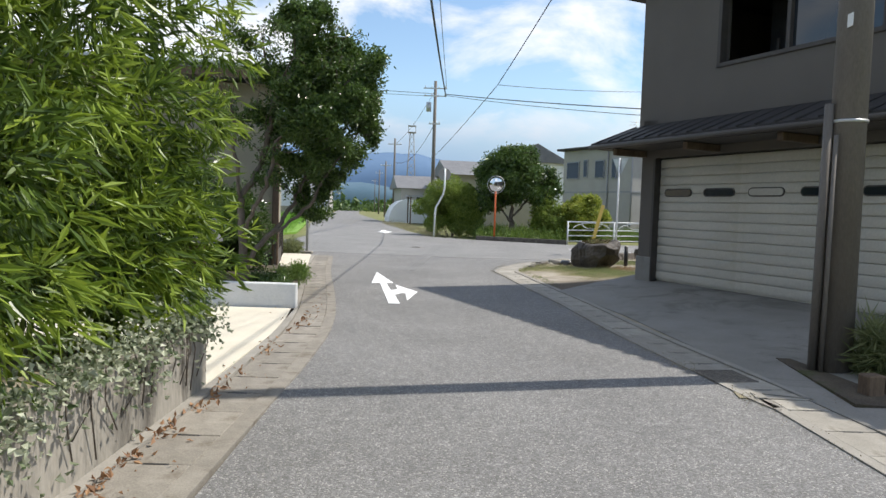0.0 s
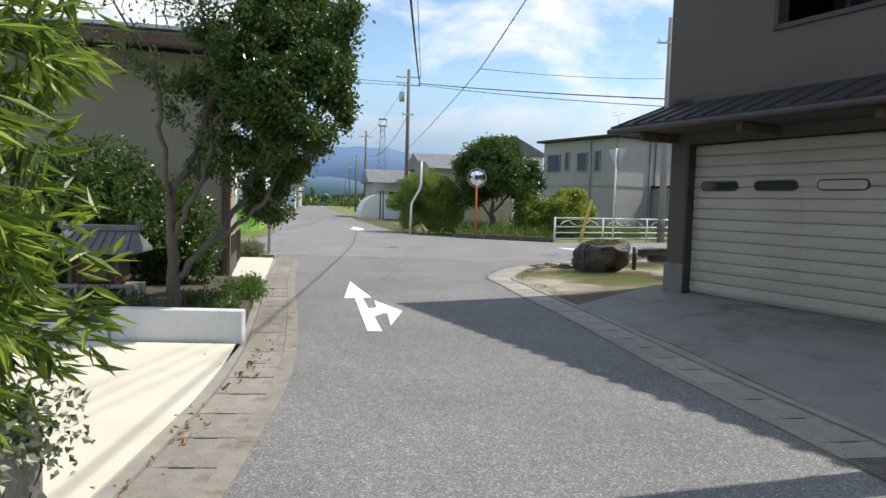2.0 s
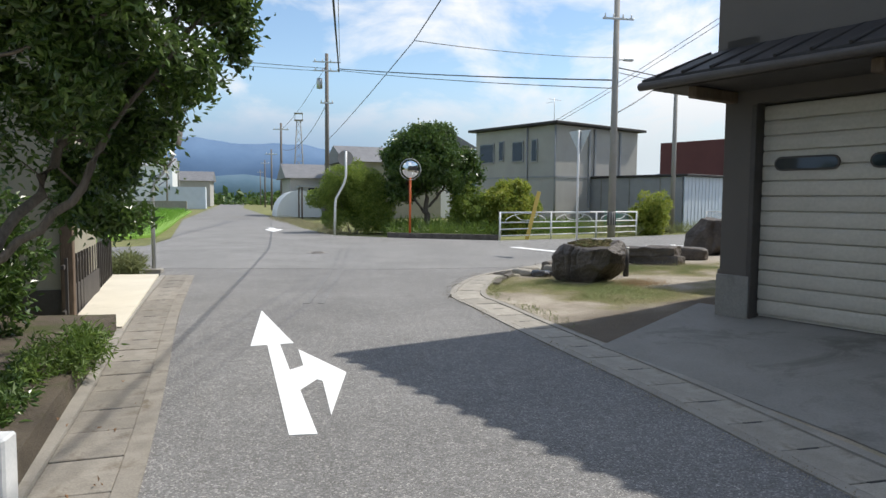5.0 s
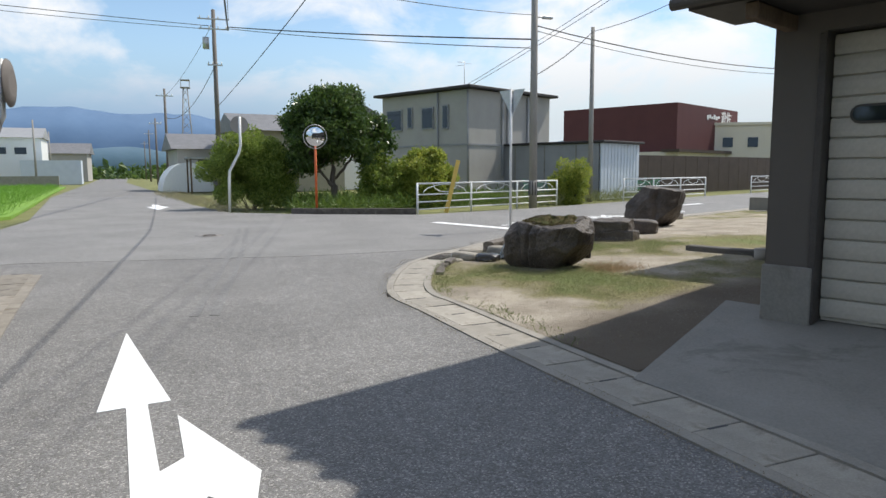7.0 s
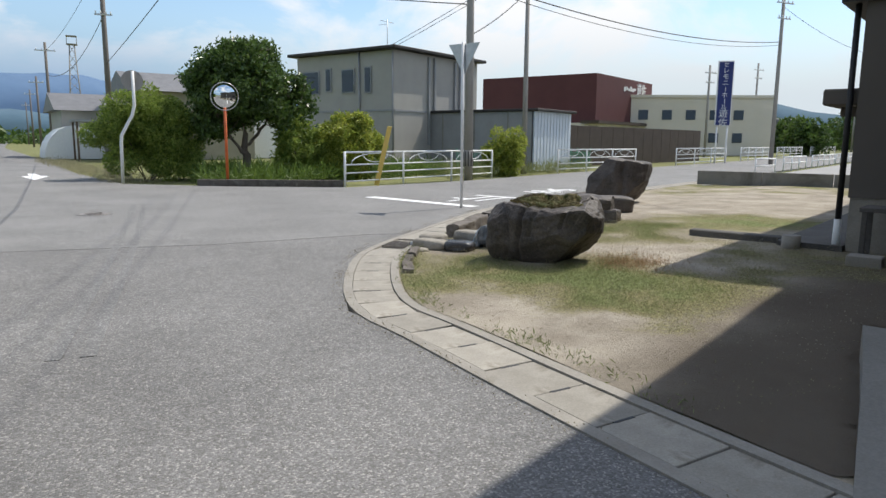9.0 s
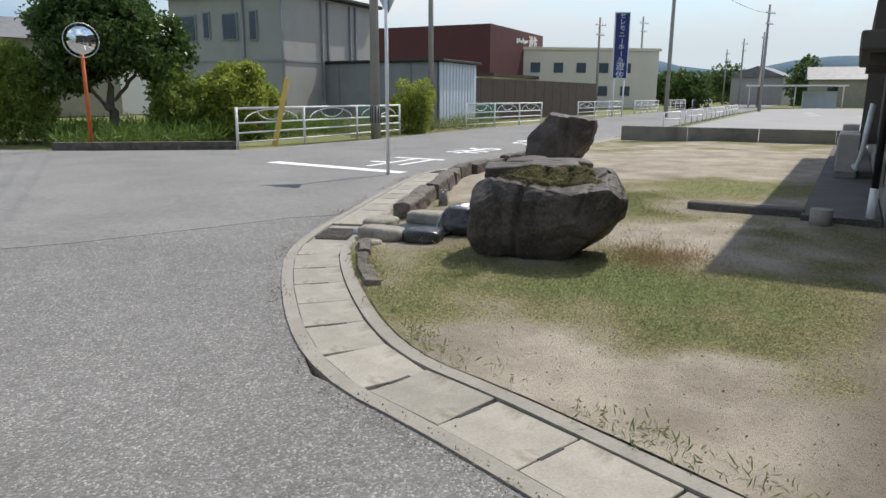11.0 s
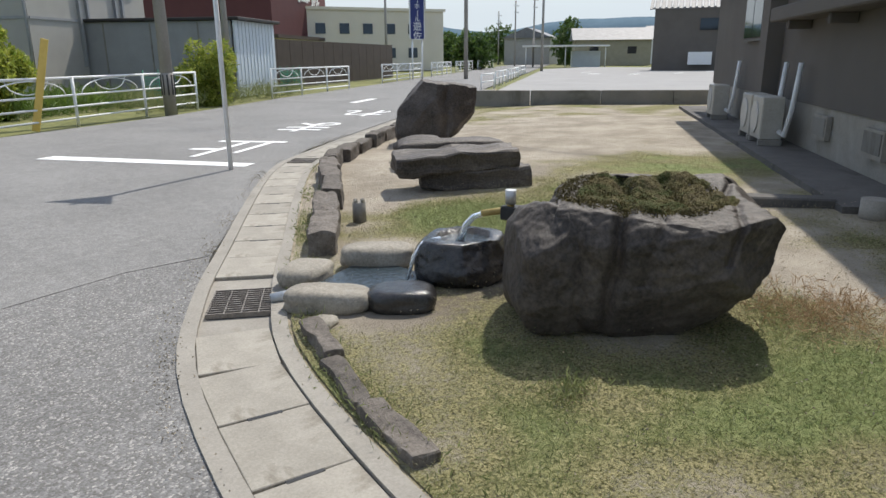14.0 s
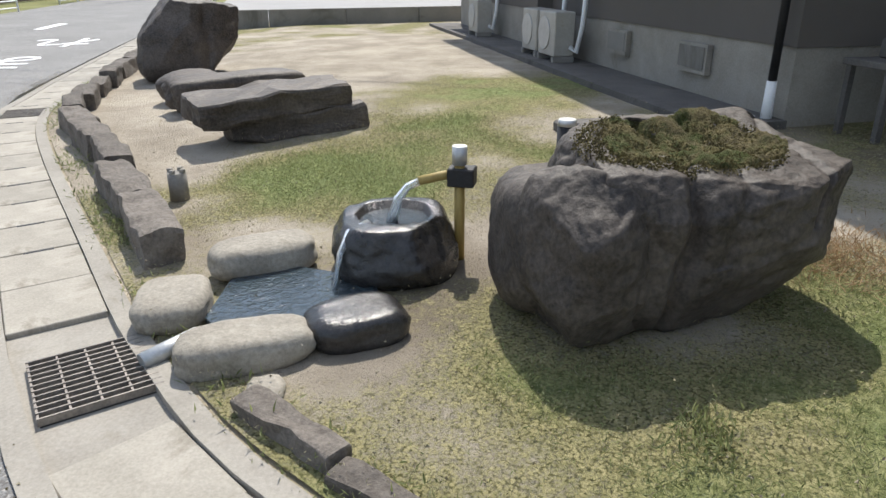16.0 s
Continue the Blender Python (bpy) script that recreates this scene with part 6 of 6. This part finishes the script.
for y, z, w, hh in ((5.9, 4.5, 1.2, 1.1), (4.55, 4.6, 0.3, 1.1), (3.1, 4.5, 0.8, 1.1), (1.7, 4.5, 0.35, 1.2), (5.4, 1.6, 0.5, 1.3), (4.6, 1.5, 0.5, 1.1)):
    w_ = part("window", boxes(((-0.03, y, z), (0.1, w + 0.14, hh + 0.14))), M_GREYSHED, beige)
    part("pane", boxes(((-0.085, y, z), (0.02, w, hh))), M_GLASS, w_)
for x in (2.8, 3.3, 5.2, 5.7):
    part("duct", boxes(((x, -0.06, 3.5), (0.12, 0.12, 4.6))), M_GREYSHED, beige)
antenna = part("aerial", rods(([(3, 3, 6.0), (3, 3, 8.0)], 0.02), ([(2.4, 3, 7.9), (3.6, 3, 7.9)], 0.015), ([(2.6, 2.7, 7.7), (2.6, 3.3, 7.7)], 0.012), sides=5), M_STEEL, beige)
shed = thing("shed", pose(17.7, 39.6, 0, 0, 0, A_DEG), "long low shed with a pale corrugated end", "shed")
for k in range(24):
    part("sheet", boxes(((0.09 + 0.167 * k, 0.03 + 0.02 * (k % 2), 1.45), (0.166, 0.08, 2.9))), M_SHED, shed, "pale blue corrugated sheet")
part("side_wall", boxes(((0.05, 4.15, 1.45), (0.1, 8.0, 2.9))), M_GREYSHED, shed)
part("side_wall", boxes(((3.95, 4.15, 1.45), (0.1, 8.0, 2.9))), M_GREYSHED, shed)
part("roof", boxes(((2.0, 4.0, 2.97), (4.3, 8.5, 0.12)), bevel=0.02), M_ROOF, shed)
for y in (1.5, 3.5, 5.5):
    part("seam", boxes(((-0.01, y, 1.45), (0.03, 0.05, 2.8))), M_APRON, shed)
M_NET = material("green_garden_net", (0.03, 0.2, 0.12), (0.06, 0.28, 0.17), 3.0, 40.0, 0.7, 0.1)
for nx, ny, nl in ((12.2, 36.9, 2.6), (20.3, 40.2, 2.4)):
    net = thing("garden_net", pose(nx, ny, 0, 0, 0, A_DEG), "low green garden net on thin stakes", "net", "green garden nets")
    for k in range(4):
        part("stake", rods(([(nl * k / 3, 0, -0.05), (nl * k / 3, 0, 1.15)], 0.015), sides=6), M_NET, net)
    bm = bmesh.new()
    for k in range(25):
        tube(bm, [(nl * k / 24, 0, 0.1), (nl * k / 24, 0.01, 0.95 + 0.04 * math.sin(k))], 0.008, 4)
    for k in range(9):
        tube(bm, [(0, 0, 0.12 + 0.1 * k), (nl / 2, 0.02, 0.1 + 0.1 * k), (nl, 0, 0.12 + 0.1 * k)], 0.008, 4)
    part("mesh", bm, M_NET, net)
red = thing("red_hall", pose(44.45, 69.9, 0, 0, 0, A_DEG), "large windowless dark red hall with white lettering", "hall")
part("wall", boxes(((8.2, 7, 5.9), (16.5, 14, 5.2))), M_RED, red)
part("lower_wall", boxes(((8.2, 6.5, 1.7), (20, 15, 3.4))), M_CREAM2, red)
part("canopy", boxes(((8.2, -0.6, 3.45), (22, 2.0, 0.3))), M_BROWNFENCE, red)
for k in range(6):
    part("letter_bar", boxes(((7.6 + 0.62 * k, -0.03, 7.35 + 0.12 * (k % 2)), (0.42, 0.06, 0.5 - 0.12 * (k % 3)))), M_WHITEMETAL, red)
lettering("letters", "遊佐", 1.5, M_WHITEMETAL, pose(12.8, -0.05, 7.4, 90, 0, 0), red, 0.03)
bfence = thing("brown_fence", pose(22.6, 44.2, 0, 0, 0, 24), "long dark brown screen fence", "fence")
for k in range(14):
    part("panel", boxes(((0.75 + 1.5 * k, 0, 1.2), (1.47, 0.08, 2.4))), M_BROWNFENCE, bfence)
cream = thing("cream_building", pose(58, 72, 0, 0, 0, -28), "distant cream building with rows of windows", "building")
part("wall", boxes(((2, 6, 3.3), (17, 12, 6.6))), M_CREAM2, cream)
part("parapet", boxes(((2, 6, 6.7), (17.4, 12.4, 0.3))), M_CREAM2, cream)
for i in range(-1, 4):
    for z in (2.0, 4.6):
        part("window", boxes(((-1.5 + 2.7 * i, -0.02, z), (1.1, 0.1, 1.1))), M_GLASS, cream)
sign = thing("hall_sign", pose(38.6, 47.6, 0, 0, 0, -37), "tall navy sign with white vertical Japanese lettering", "sign")
part("leg", rods(([(-0.35, 0, 0), (-0.35, 0, 2.8)], 0.06)), M_WHITEMETAL, sign)
part("leg", rods(([(0.35, 0, 0), (0.35, 0, 2.8)], 0.06)), M_WHITEMETAL, sign)
part("frame", boxes(((0, 0, 4.95), (1.06, 0.22, 4.5)), bevel=0.03), M_WHITEMETAL, sign)
face = part("face", boxes(((0, -0.115, 4.9), (0.94, 0.02, 4.4))), M_BLUE, sign)
for k, ch in enumerate("セレモニーホール遊佐"):
    big_ = k > 7
    m = pose(0, -0.128, 6.9 - 0.42 * k if not big_ else 3.48 - 0.62 * (k - 8), 90, 0, 0)
    if ch == "ー":
        m = m @ pose(0, 0, 0, 0, 0, -90)
    lettering("letter", ch, 0.62 if big_ else 0.42, M_WHITEMETAL, m, face, 0.004)
lot = bmesh.new()
prism(lot, [(17.2, 28.3), (21.0, 21.9), (40, 18), (84, 36), (92, 60), (75, 57.8), (28.4, 34.2)], -0.05, 0.03)
bmesh.ops.recalc_face_normals(lot, faces=lot.faces)
tagged(part("car_park", lot, M_LOT), "pale sunlit car park behind the low wall", "car park", kind="structure")
for x, y in ((55.6, 42.3), (56.0, 38.8), (60.0, 36.6), (66, 35.8), (61.0, 45.5)):
    tagged(part("bay_line", boxes(((x, y, 0.036), (1.8, 0.3, 0.008))), M_PAINT), "short white parking bay line", "road marking", "parking bay lines")
lw = thing("low_wall", pose(17.05, 28.35, 0, 0, 0, -58.5), "low dark concrete wall between lawn and car park", "wall", kind="structure")
for k in range(4):
    part("block", boxes(((1.0 + 2.0 * k, 0, 0.3), (1.98, 0.15, 0.46)), bevel=0.01), M_APRON, lw)


def barrier(a, b, label):
    a, b = Vector((*a, 0)), Vector((*b, 0))
    run = (b - a).length
    t = thing("pipe_barrier", Matrix.Translation(a) @ pose(0, 0, 0, 0, 0, math.degrees(math.atan2(b.y - a.y, b.x - a.x))), label, "barrier", "low pipe barriers")
    n = max(1, round(run / 2.2))
    for i in range(n + 1):
        part("post", rods(([(run * i / n, 0, -0.05), (run * i / n, 0, 0.72)], 0.035), sides=8), M_WHITEMETAL, t)
    for z in (0.72, 0.4):
        part("rail", rods(([(0, 0, z), (run, 0, z)], 0.032), sides=8), M_WHITEMETAL, t)


for a, b in (((26.0, 33.7), (28.4, 34.6)), ((31.0, 36.2), (36.0, 38.7)), ((38.0, 39.8), (45, 43.3)), ((47, 44.6), (56, 49.2))):
    barrier(a, b, "low white pipe barrier along the car park")
for a, b in (((44.5, 51.0), (52.5, 55.0)), ((56.0, 57.0), (66, 62)), ((70, 64), (84, 71))):
    guard_rail(a, b, 4, "white pipe guard rail farther down the street")
for x, y, hh in ((40.2, 44.6, 11.5), (56, 66, 9.5), (70, 72, 11), (64, 52, 10), (90, 68, 10), (98, 76, 10), (118, 92, 10)):
    utility_pole((x, y, 0), hh, "distant utility pole along the street", ((hh - 0.8, 1.6), (hh - 1.8, 1.2)), 0.15)
brown = thing("brown_house", pose(72.2, 35.6, 0, 0, 0, -72), "brown house with a grey tiled gable roof", "house")
part("wall", boxes(((0, 6, 3.0), (15, 12, 6.0))), M_STUCCO, brown)
slope = part("roof", boxes(((0, 3.2, 7.8), (16, 7.6, 0.1))), M_SLATE, brown, "grey tiled roof")
slope.matrix_local = Matrix.Translation((0, 3.2, 7.8)) @ Matrix.Rotation(radians(30), 4, "X") @ Matrix.Translation((0, -3.2, -7.8))
for k in range(28):
    part("tile_strip", boxes(((-7.6 + 0.56 * k, 3.2, 7.9), (0.22, 7.6, 0.12)), bevel=0.03), M_GREYSHED, slope)
part("window", boxes(((-2, -0.03, 4.4), (2.4, 0.1, 1.1))), M_GLASS, brown)
part("box", boxes(((-3, -0.3, 1.2), (2.2, 0.6, 1.2))), M_WHITEMETAL, brown)
carport = thing("carport", pose(92, 64, 0, 0, 0, -60), "pale metal carport beside a white shed", "carport")
part("roof", boxes(((0, 0, 2.9), (12, 6, 0.2))), M_WHITEMETAL, carport)
for x in (-5.5, 0, 5.5):
    part("post", rods(([(x, -2.5, 0), (x, -2.5, 2.9)], 0.08)), M_WHITEMETAL, carport)
part("shed", boxes(((3.0, 1, 1.1), (4, 3, 2.2))), M_SHED, carport)
for x, y, r_, z in ((72, 66, 3.0, 2.6), (96, 88, 3.5, 3.2), (130, 100, 5, 5), (142, 112, 5, 4), (120, 78, 4, 5)):
    shrub("far_tree", (x, y, 0), (r_, r_, z), "distant dark green roadside tree", M_LEAF, (0.5, 0.3), 700, int(x))
store = thing("far_shop", pose(150, 130, 0, 0, 0, 30), "distant dark shop with a pale flat roof", "shop")
part("wall", boxes(((0, 0, 2.6), (26, 14, 5.2))), M_STUCCO_DARK, store)
part("roof", boxes(((0, 0, 5.4), (28, 16, 0.4))), M_WHITEMETAL, store)

# rice field and buildings down the road
bm = bmesh.new()
prism(bm, [(-7.6, 35), (-9.3, 45), (-12.0, 60), (-17.0, 90), (-75, 102), (-75, 6), (-9, 30.6)], -0.05, 0.06)
bmesh.ops.recalc_face_normals(bm, faces=bm.faces)
tagged(part("rice_field", bm, M_FIELD), "bright green rice field beside the road", "field", kind="structure")
sp = np.stack([rng.uniform(-30, -7.5, 9000), rng.uniform(27, 90, 9000), np.full(9000, 0.05)], 1)
sp = sp[(sp[:, 0] < -7.9 - (sp[:, 1] - 35) * 0.172) & (sp[:, 1] > 31 + (sp[:, 0] + 9) * 0.37)]
tagged(leaves("rice_plants", sp, M_RICE, 0.38, 0.022, None, rng, -1.6, 5, 0.1), "rows of young rice plants", "rice", kind="stuff")
works = thing("white_works", pose(-27, 116, 0, 0, 0, 8), "white gabled works building beyond the rice", "building")
part("wall", boxes(((-6, 5, 3.2), (16, 10, 6.4))), M_WHITEMETAL, works)
bm = bmesh.new()
a = [bm.verts.new(p) for p in ((-14.3, -0.3, 6.4), (2.3, -0.3, 6.4), (2.3, 10.3, 6.4), (-14.3, 10.3, 6.4), (-14.3, 5, 8.0), (2.3, 5, 8.0))]
for f in ((0, 1, 5, 4), (2, 3, 4, 5), (0, 4, 3), (1, 2, 5), (0, 3, 2, 1)):
    bm.faces.new([a[i] for i in f])
bmesh.ops.recalc_face_normals(bm, faces=bm.faces)
part("roof", bm, M_GREYSHED, works)
for i in range(6):
    part("window", boxes(((-12.5 + 2.4 * i, -0.03, 4.6), (1.4, 0.1, 0.9))), M_GLASS, works)
part("annexe", boxes(((3.5, -4, 1.6), (7, 5, 3.2))), M_SHED, works)
wall_ = thing("field_wall", pose(-18.2, 93, 0, 0, 0, 168), "long pale concrete wall at the field's edge", "wall", kind="structure")
for k in range(16):
    part("panel", boxes(((1.6 + 3.2 * k, 0, 0.6), (3.16, 0.15, 1.2))), M_CONCRETE, wall_)
for x, y, hh, r_ in ((-18.6, 71, 10.5, 0.17), (-11.5, 41.5, 9.0, 0.2), (-23, 104, 8, 0.14), (-27, 130, 8, 0.14)):
    utility_pole((x, y, 0), hh, "utility pole beyond the rice field", (), r_)
tower = thing("lattice_tower", pose(-9.6, 190, 0), "tall steel lattice communication tower", "tower")
for sx in (-1, 1):
    for sy in (-1, 1):
        part("leg", rods(([(1.6 * sx, 1.6 * sy, 0), (0.5 * sx, 0.5 * sy, 22)], 0.1), sides=5), M_POLE, tower)
for k in range(11):
    z, w = 2.0 * k, 1.6 - 0.1 * k
    part("brace", rods(([(-w, -w, z), (w - 0.1, -w + 0.1, z + 2)], 0.05), ([(w, -w, z), (-w + 0.1, -w + 0.1, z + 2)], 0.05), sides=4), M_POLE, tower)
part("platform", boxes(((0, 0, 22.2), (2.2, 2.2, 0.2)), ((0, 0, 24.0), (2.2, 2.2, 0.15)), ((-1, 0, 23.1), (0.12, 0.12, 1.8)), ((1, 0, 23.1), (0.12, 0.12, 1.8))), M_POLE, tower)
green = thing("greenhouse", pose(-4.4, 72, 0, 0, 0, 8), "white plastic tunnel greenhouse", "greenhouse")
bm = bmesh.new()
prism(bm, [(1.9 * math.cos(s), 2.3 * math.sin(s)) for s in np.linspace(0, math.pi, 13)], 0, 7)
bmesh.ops.transform(bm, matrix=Matrix.Rotation(radians(90), 4, "X"), verts=bm.verts)
bmesh.ops.recalc_face_normals(bm, faces=bm.faces)
part("cover", bm, M_WHITEMETAL, green)


def gable_house(at, turn, w, d, h, rise, wall_mat, label):
    t = thing("tiled_house", pose(*at, 0, 0, 0, turn), label, "house", "houses behind the garden")
    part("wall", boxes(((0, 0, h / 2), (w, d, h))), wall_mat, t)
    bm = bmesh.new()
    e = 0.5
    a = [bm.verts.new(p) for p in ((-w / 2 - e, -d / 2 - e, h), (w / 2 + e, -d / 2 - e, h), (w / 2 + e, d / 2 + e, h), (-w / 2 - e, d / 2 + e, h), (-w / 2 - e, 0, h + rise), (w / 2 + e, 0, h + rise))]
    for f in ((0, 1, 5, 4), (2, 3, 4, 5), (0, 4, 3), (1, 2, 5), (0, 3, 2, 1)):
        bm.faces.new([a[i] for i in f])
    bmesh.ops.recalc_face_normals(bm, faces=bm.faces)
    part("roof", bm, M_SLATE, t)
    for x in (-w / 4, w / 4):
        part("window", boxes(((x, -d / 2 - 0.02, h * 0.6), (1.4, 0.1, 1.1))), M_GLASS, t)


gable_house((-0.5, 72), 10, 9, 7, 3.4, 1.4, M_HOUSE, "low tiled house beside the road")
gable_house((3.8, 66), 12, 8, 7, 4.6, 1.5, M_CREAM, "pale two-storey tiled house behind the tree")
gable_house((8.0, 70), 100, 8, 6, 6.2, 1.8, M_WHITEMETAL, "white gabled house behind the tree")
port = thing("open_shelter", pose(-1.6, 60, 0, 0, 0, 8), "small open roadside shelter", "shelter")
part("roof", boxes(((0, 0, 2.5), (3.4, 3, 0.15))), M_GREYSHED, port)
for x in (-1.5, 1.5):
    for y in (-1.3, 1.3):
        part("post", rods(([(x, y, 0), (x, y, 2.45)], 0.06), sides=6), M_WOOD, port)


def ridge(name, dist, az0, az1, heights, mat, label):
    """A range of hills on an arc round the place."""
    verts, faces = [], []
    n = 160
    for i in range(n + 1):
        s = i / n
        az = radians(az0 + (az1 - az0) * s)
        k = s * (len(heights) - 1)
        a, b = heights[int(k)], heights[min(int(k) + 1, len(heights) - 1)]
        f = k - int(k)
        f = f * f * (3 - 2 * f)
        el = a + (b - a) * f + 0.45 * noise.noise(Vector((s * 22, dist, 0))) + 0.18 * noise.noise(Vector((s * 70, dist, 5)))
        z = max(1.0, dist * math.tan(radians(max(0.05, el))))
        for r_, zz in ((dist, -2), (dist, z * 0.5), (dist + 120, z), (dist + 900, -2)):
            verts.append((r_ * math.sin(az), r_ * math.cos(az), zz))
        if i:
            c = 4 * i
            for q in range(3):
                faces.append((c - 4 + q, c + q, c + q + 1, c - 3 + q))
    return tagged(raw(name, verts, faces, mat, smooth=True), label, "hills", kind="structure")


for k, (x, y, a, w, d, h_) in enumerate(((112, 66, -60, 12, 9, 4), (128, 90, 20, 14, 9, 5), (150, 84, -50, 12, 9, 4), (118, 108, 30, 16, 10, 4.5), (165, 110, 10, 14, 10, 5), (135, 62, -70, 12, 9, 5), (180, 95, -40, 18, 10, 5), (-32, 150, 5, 14, 9, 5), (-52, 140, 5, 16, 10, 5))):
    gable_house((x, y), a, w, d, h_, 2.0, (M_CREAM, M_HOUSE, M_WHITEMETAL)[k % 3], "distant tiled house among trees")
rt = np.random.default_rng(77)
az = np.radians(np.concatenate([rt.uniform(48, 84, 900), rt.uniform(-24, 2, 700)]))
dd = rt.uniform(190, 320, 1600)
clump_h = np.where(az > 0.5, 2.5, 1.0) + np.where(az > 0.5, 3.5, 1.6) * np.array([max(0.0, noise.noise(Vector((a * 30, d * 0.02, 1))) + 0.25) for a, d in zip(az, dd)])
tl = np.stack([np.sin(az) * dd, np.cos(az) * dd, rt.uniform(0, 1, 1600) * clump_h], 1)
tagged(leaves("far_woods", tl, M_LEAF, 2.2, 1.3, None, rt, 0.0, 6, 0.9), "dark line of distant woods below the hills", "woods", kind="stuff")
# the ridges carry their haze in the material colour
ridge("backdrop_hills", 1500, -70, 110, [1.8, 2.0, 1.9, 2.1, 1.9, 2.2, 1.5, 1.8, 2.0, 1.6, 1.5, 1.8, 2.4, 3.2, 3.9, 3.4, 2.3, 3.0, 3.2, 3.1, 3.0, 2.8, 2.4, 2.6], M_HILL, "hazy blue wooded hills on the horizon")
ridge("backdrop_mountain", 2100, -60, 40, [0.5, 1.4, 2.6, 3.6, 4.6, 5.0, 4.4, 3.4, 2.4, 1.5, 0.5], M_HILL_FAR, "pale blue mountain with the haze put into its colour")


def wire(a, b, sag, radius, label="black overhead cable between the poles"):
    a, b = Vector(a), Vector(b)
    pts = [a.lerp(b, s) - Vector((0, 0, 4 * sag * s * (1 - s))) for s in np.linspace(0, 1, 15)]
    tagged(part("overhead_cable", rods((pts, radius), sides=6), M_BLACK), label, "cable", "overhead cables")


NODE = (2.05, 28.5, 6.68)
wire((-1.6, -25, 8.6), (-0.15, 54.8, 10.4), 0.9, 0.045, "thick black cable bundle along the road")
wire((-1.1, -25, 9.6), (-0.1, 54.8, 11.0), 0.7, 0.016)
wire((3.8, 6.5, 8.6), NODE, 0.12, 0.018, "black service cable from pole to pole")
wire(NODE, (-1.0, 54.8, 5.6), 0.1, 0.016, "black service cable from pole to pole")
wire(NODE, (11.45, 34.35, 7.7), 0.12, 0.012, "thin black cable to the pole by the rail")
wire((-0.2, 54.8, 10.6), (11.45, 34.35, 6.75), 0.1, 0.032)
wire((-0.2, 54.8, 10.5), (11.45, 34.35, 6.4), 0.14, 0.02)
wire((11.45, 34.35, 7.3), (40.2, 44.6, 8.2), 0.7, 0.024)
wire((11.45, 34.35, 7.1), (40.2, 44.6, 8.0), 0.8, 0.014)
wire((11.45, 34.35, 5.3), (16.4, 38.4, 8.1), 0.15, 0.02)
wire((16.4, 38.4, 8.1), (15.2, 18.6, 9.8), 0.9, 0.014)
wire((-1.0, 54.8, 10.6), (-40, 50, 12.6), 0.4, 0.02)
wire((-1.0, 54.8, 10.4), (-40, 50, 12.3), 0.5, 0.016)
wire((-1.0, 54.8, 10.9), (-6.0, 80, 8.8), 0.5, 0.014)
wire((-1.0, 54.8, 8.2), (-6.0, 80, 6.8), 1.2, 0.02)
wire((40.2, 44.6, 10.5), (64, 52, 9.2), 0.7, 0.014)
wire((12, 46, 6.0), (17.5, 22, 12), 0.3, 0.012)
wire((12.3, 46, 6.0), (17.9, 22, 12), 0.3, 0.012)
for dx in (0.0, 0.5, 1.0):
    wire((3.6 + dx * 0.4, 6.5, 10.2), (9.5 + dx, 34.35, 13.2 + 0.2 * dx), 0.4, 0.008, "thin high-voltage line overhead")
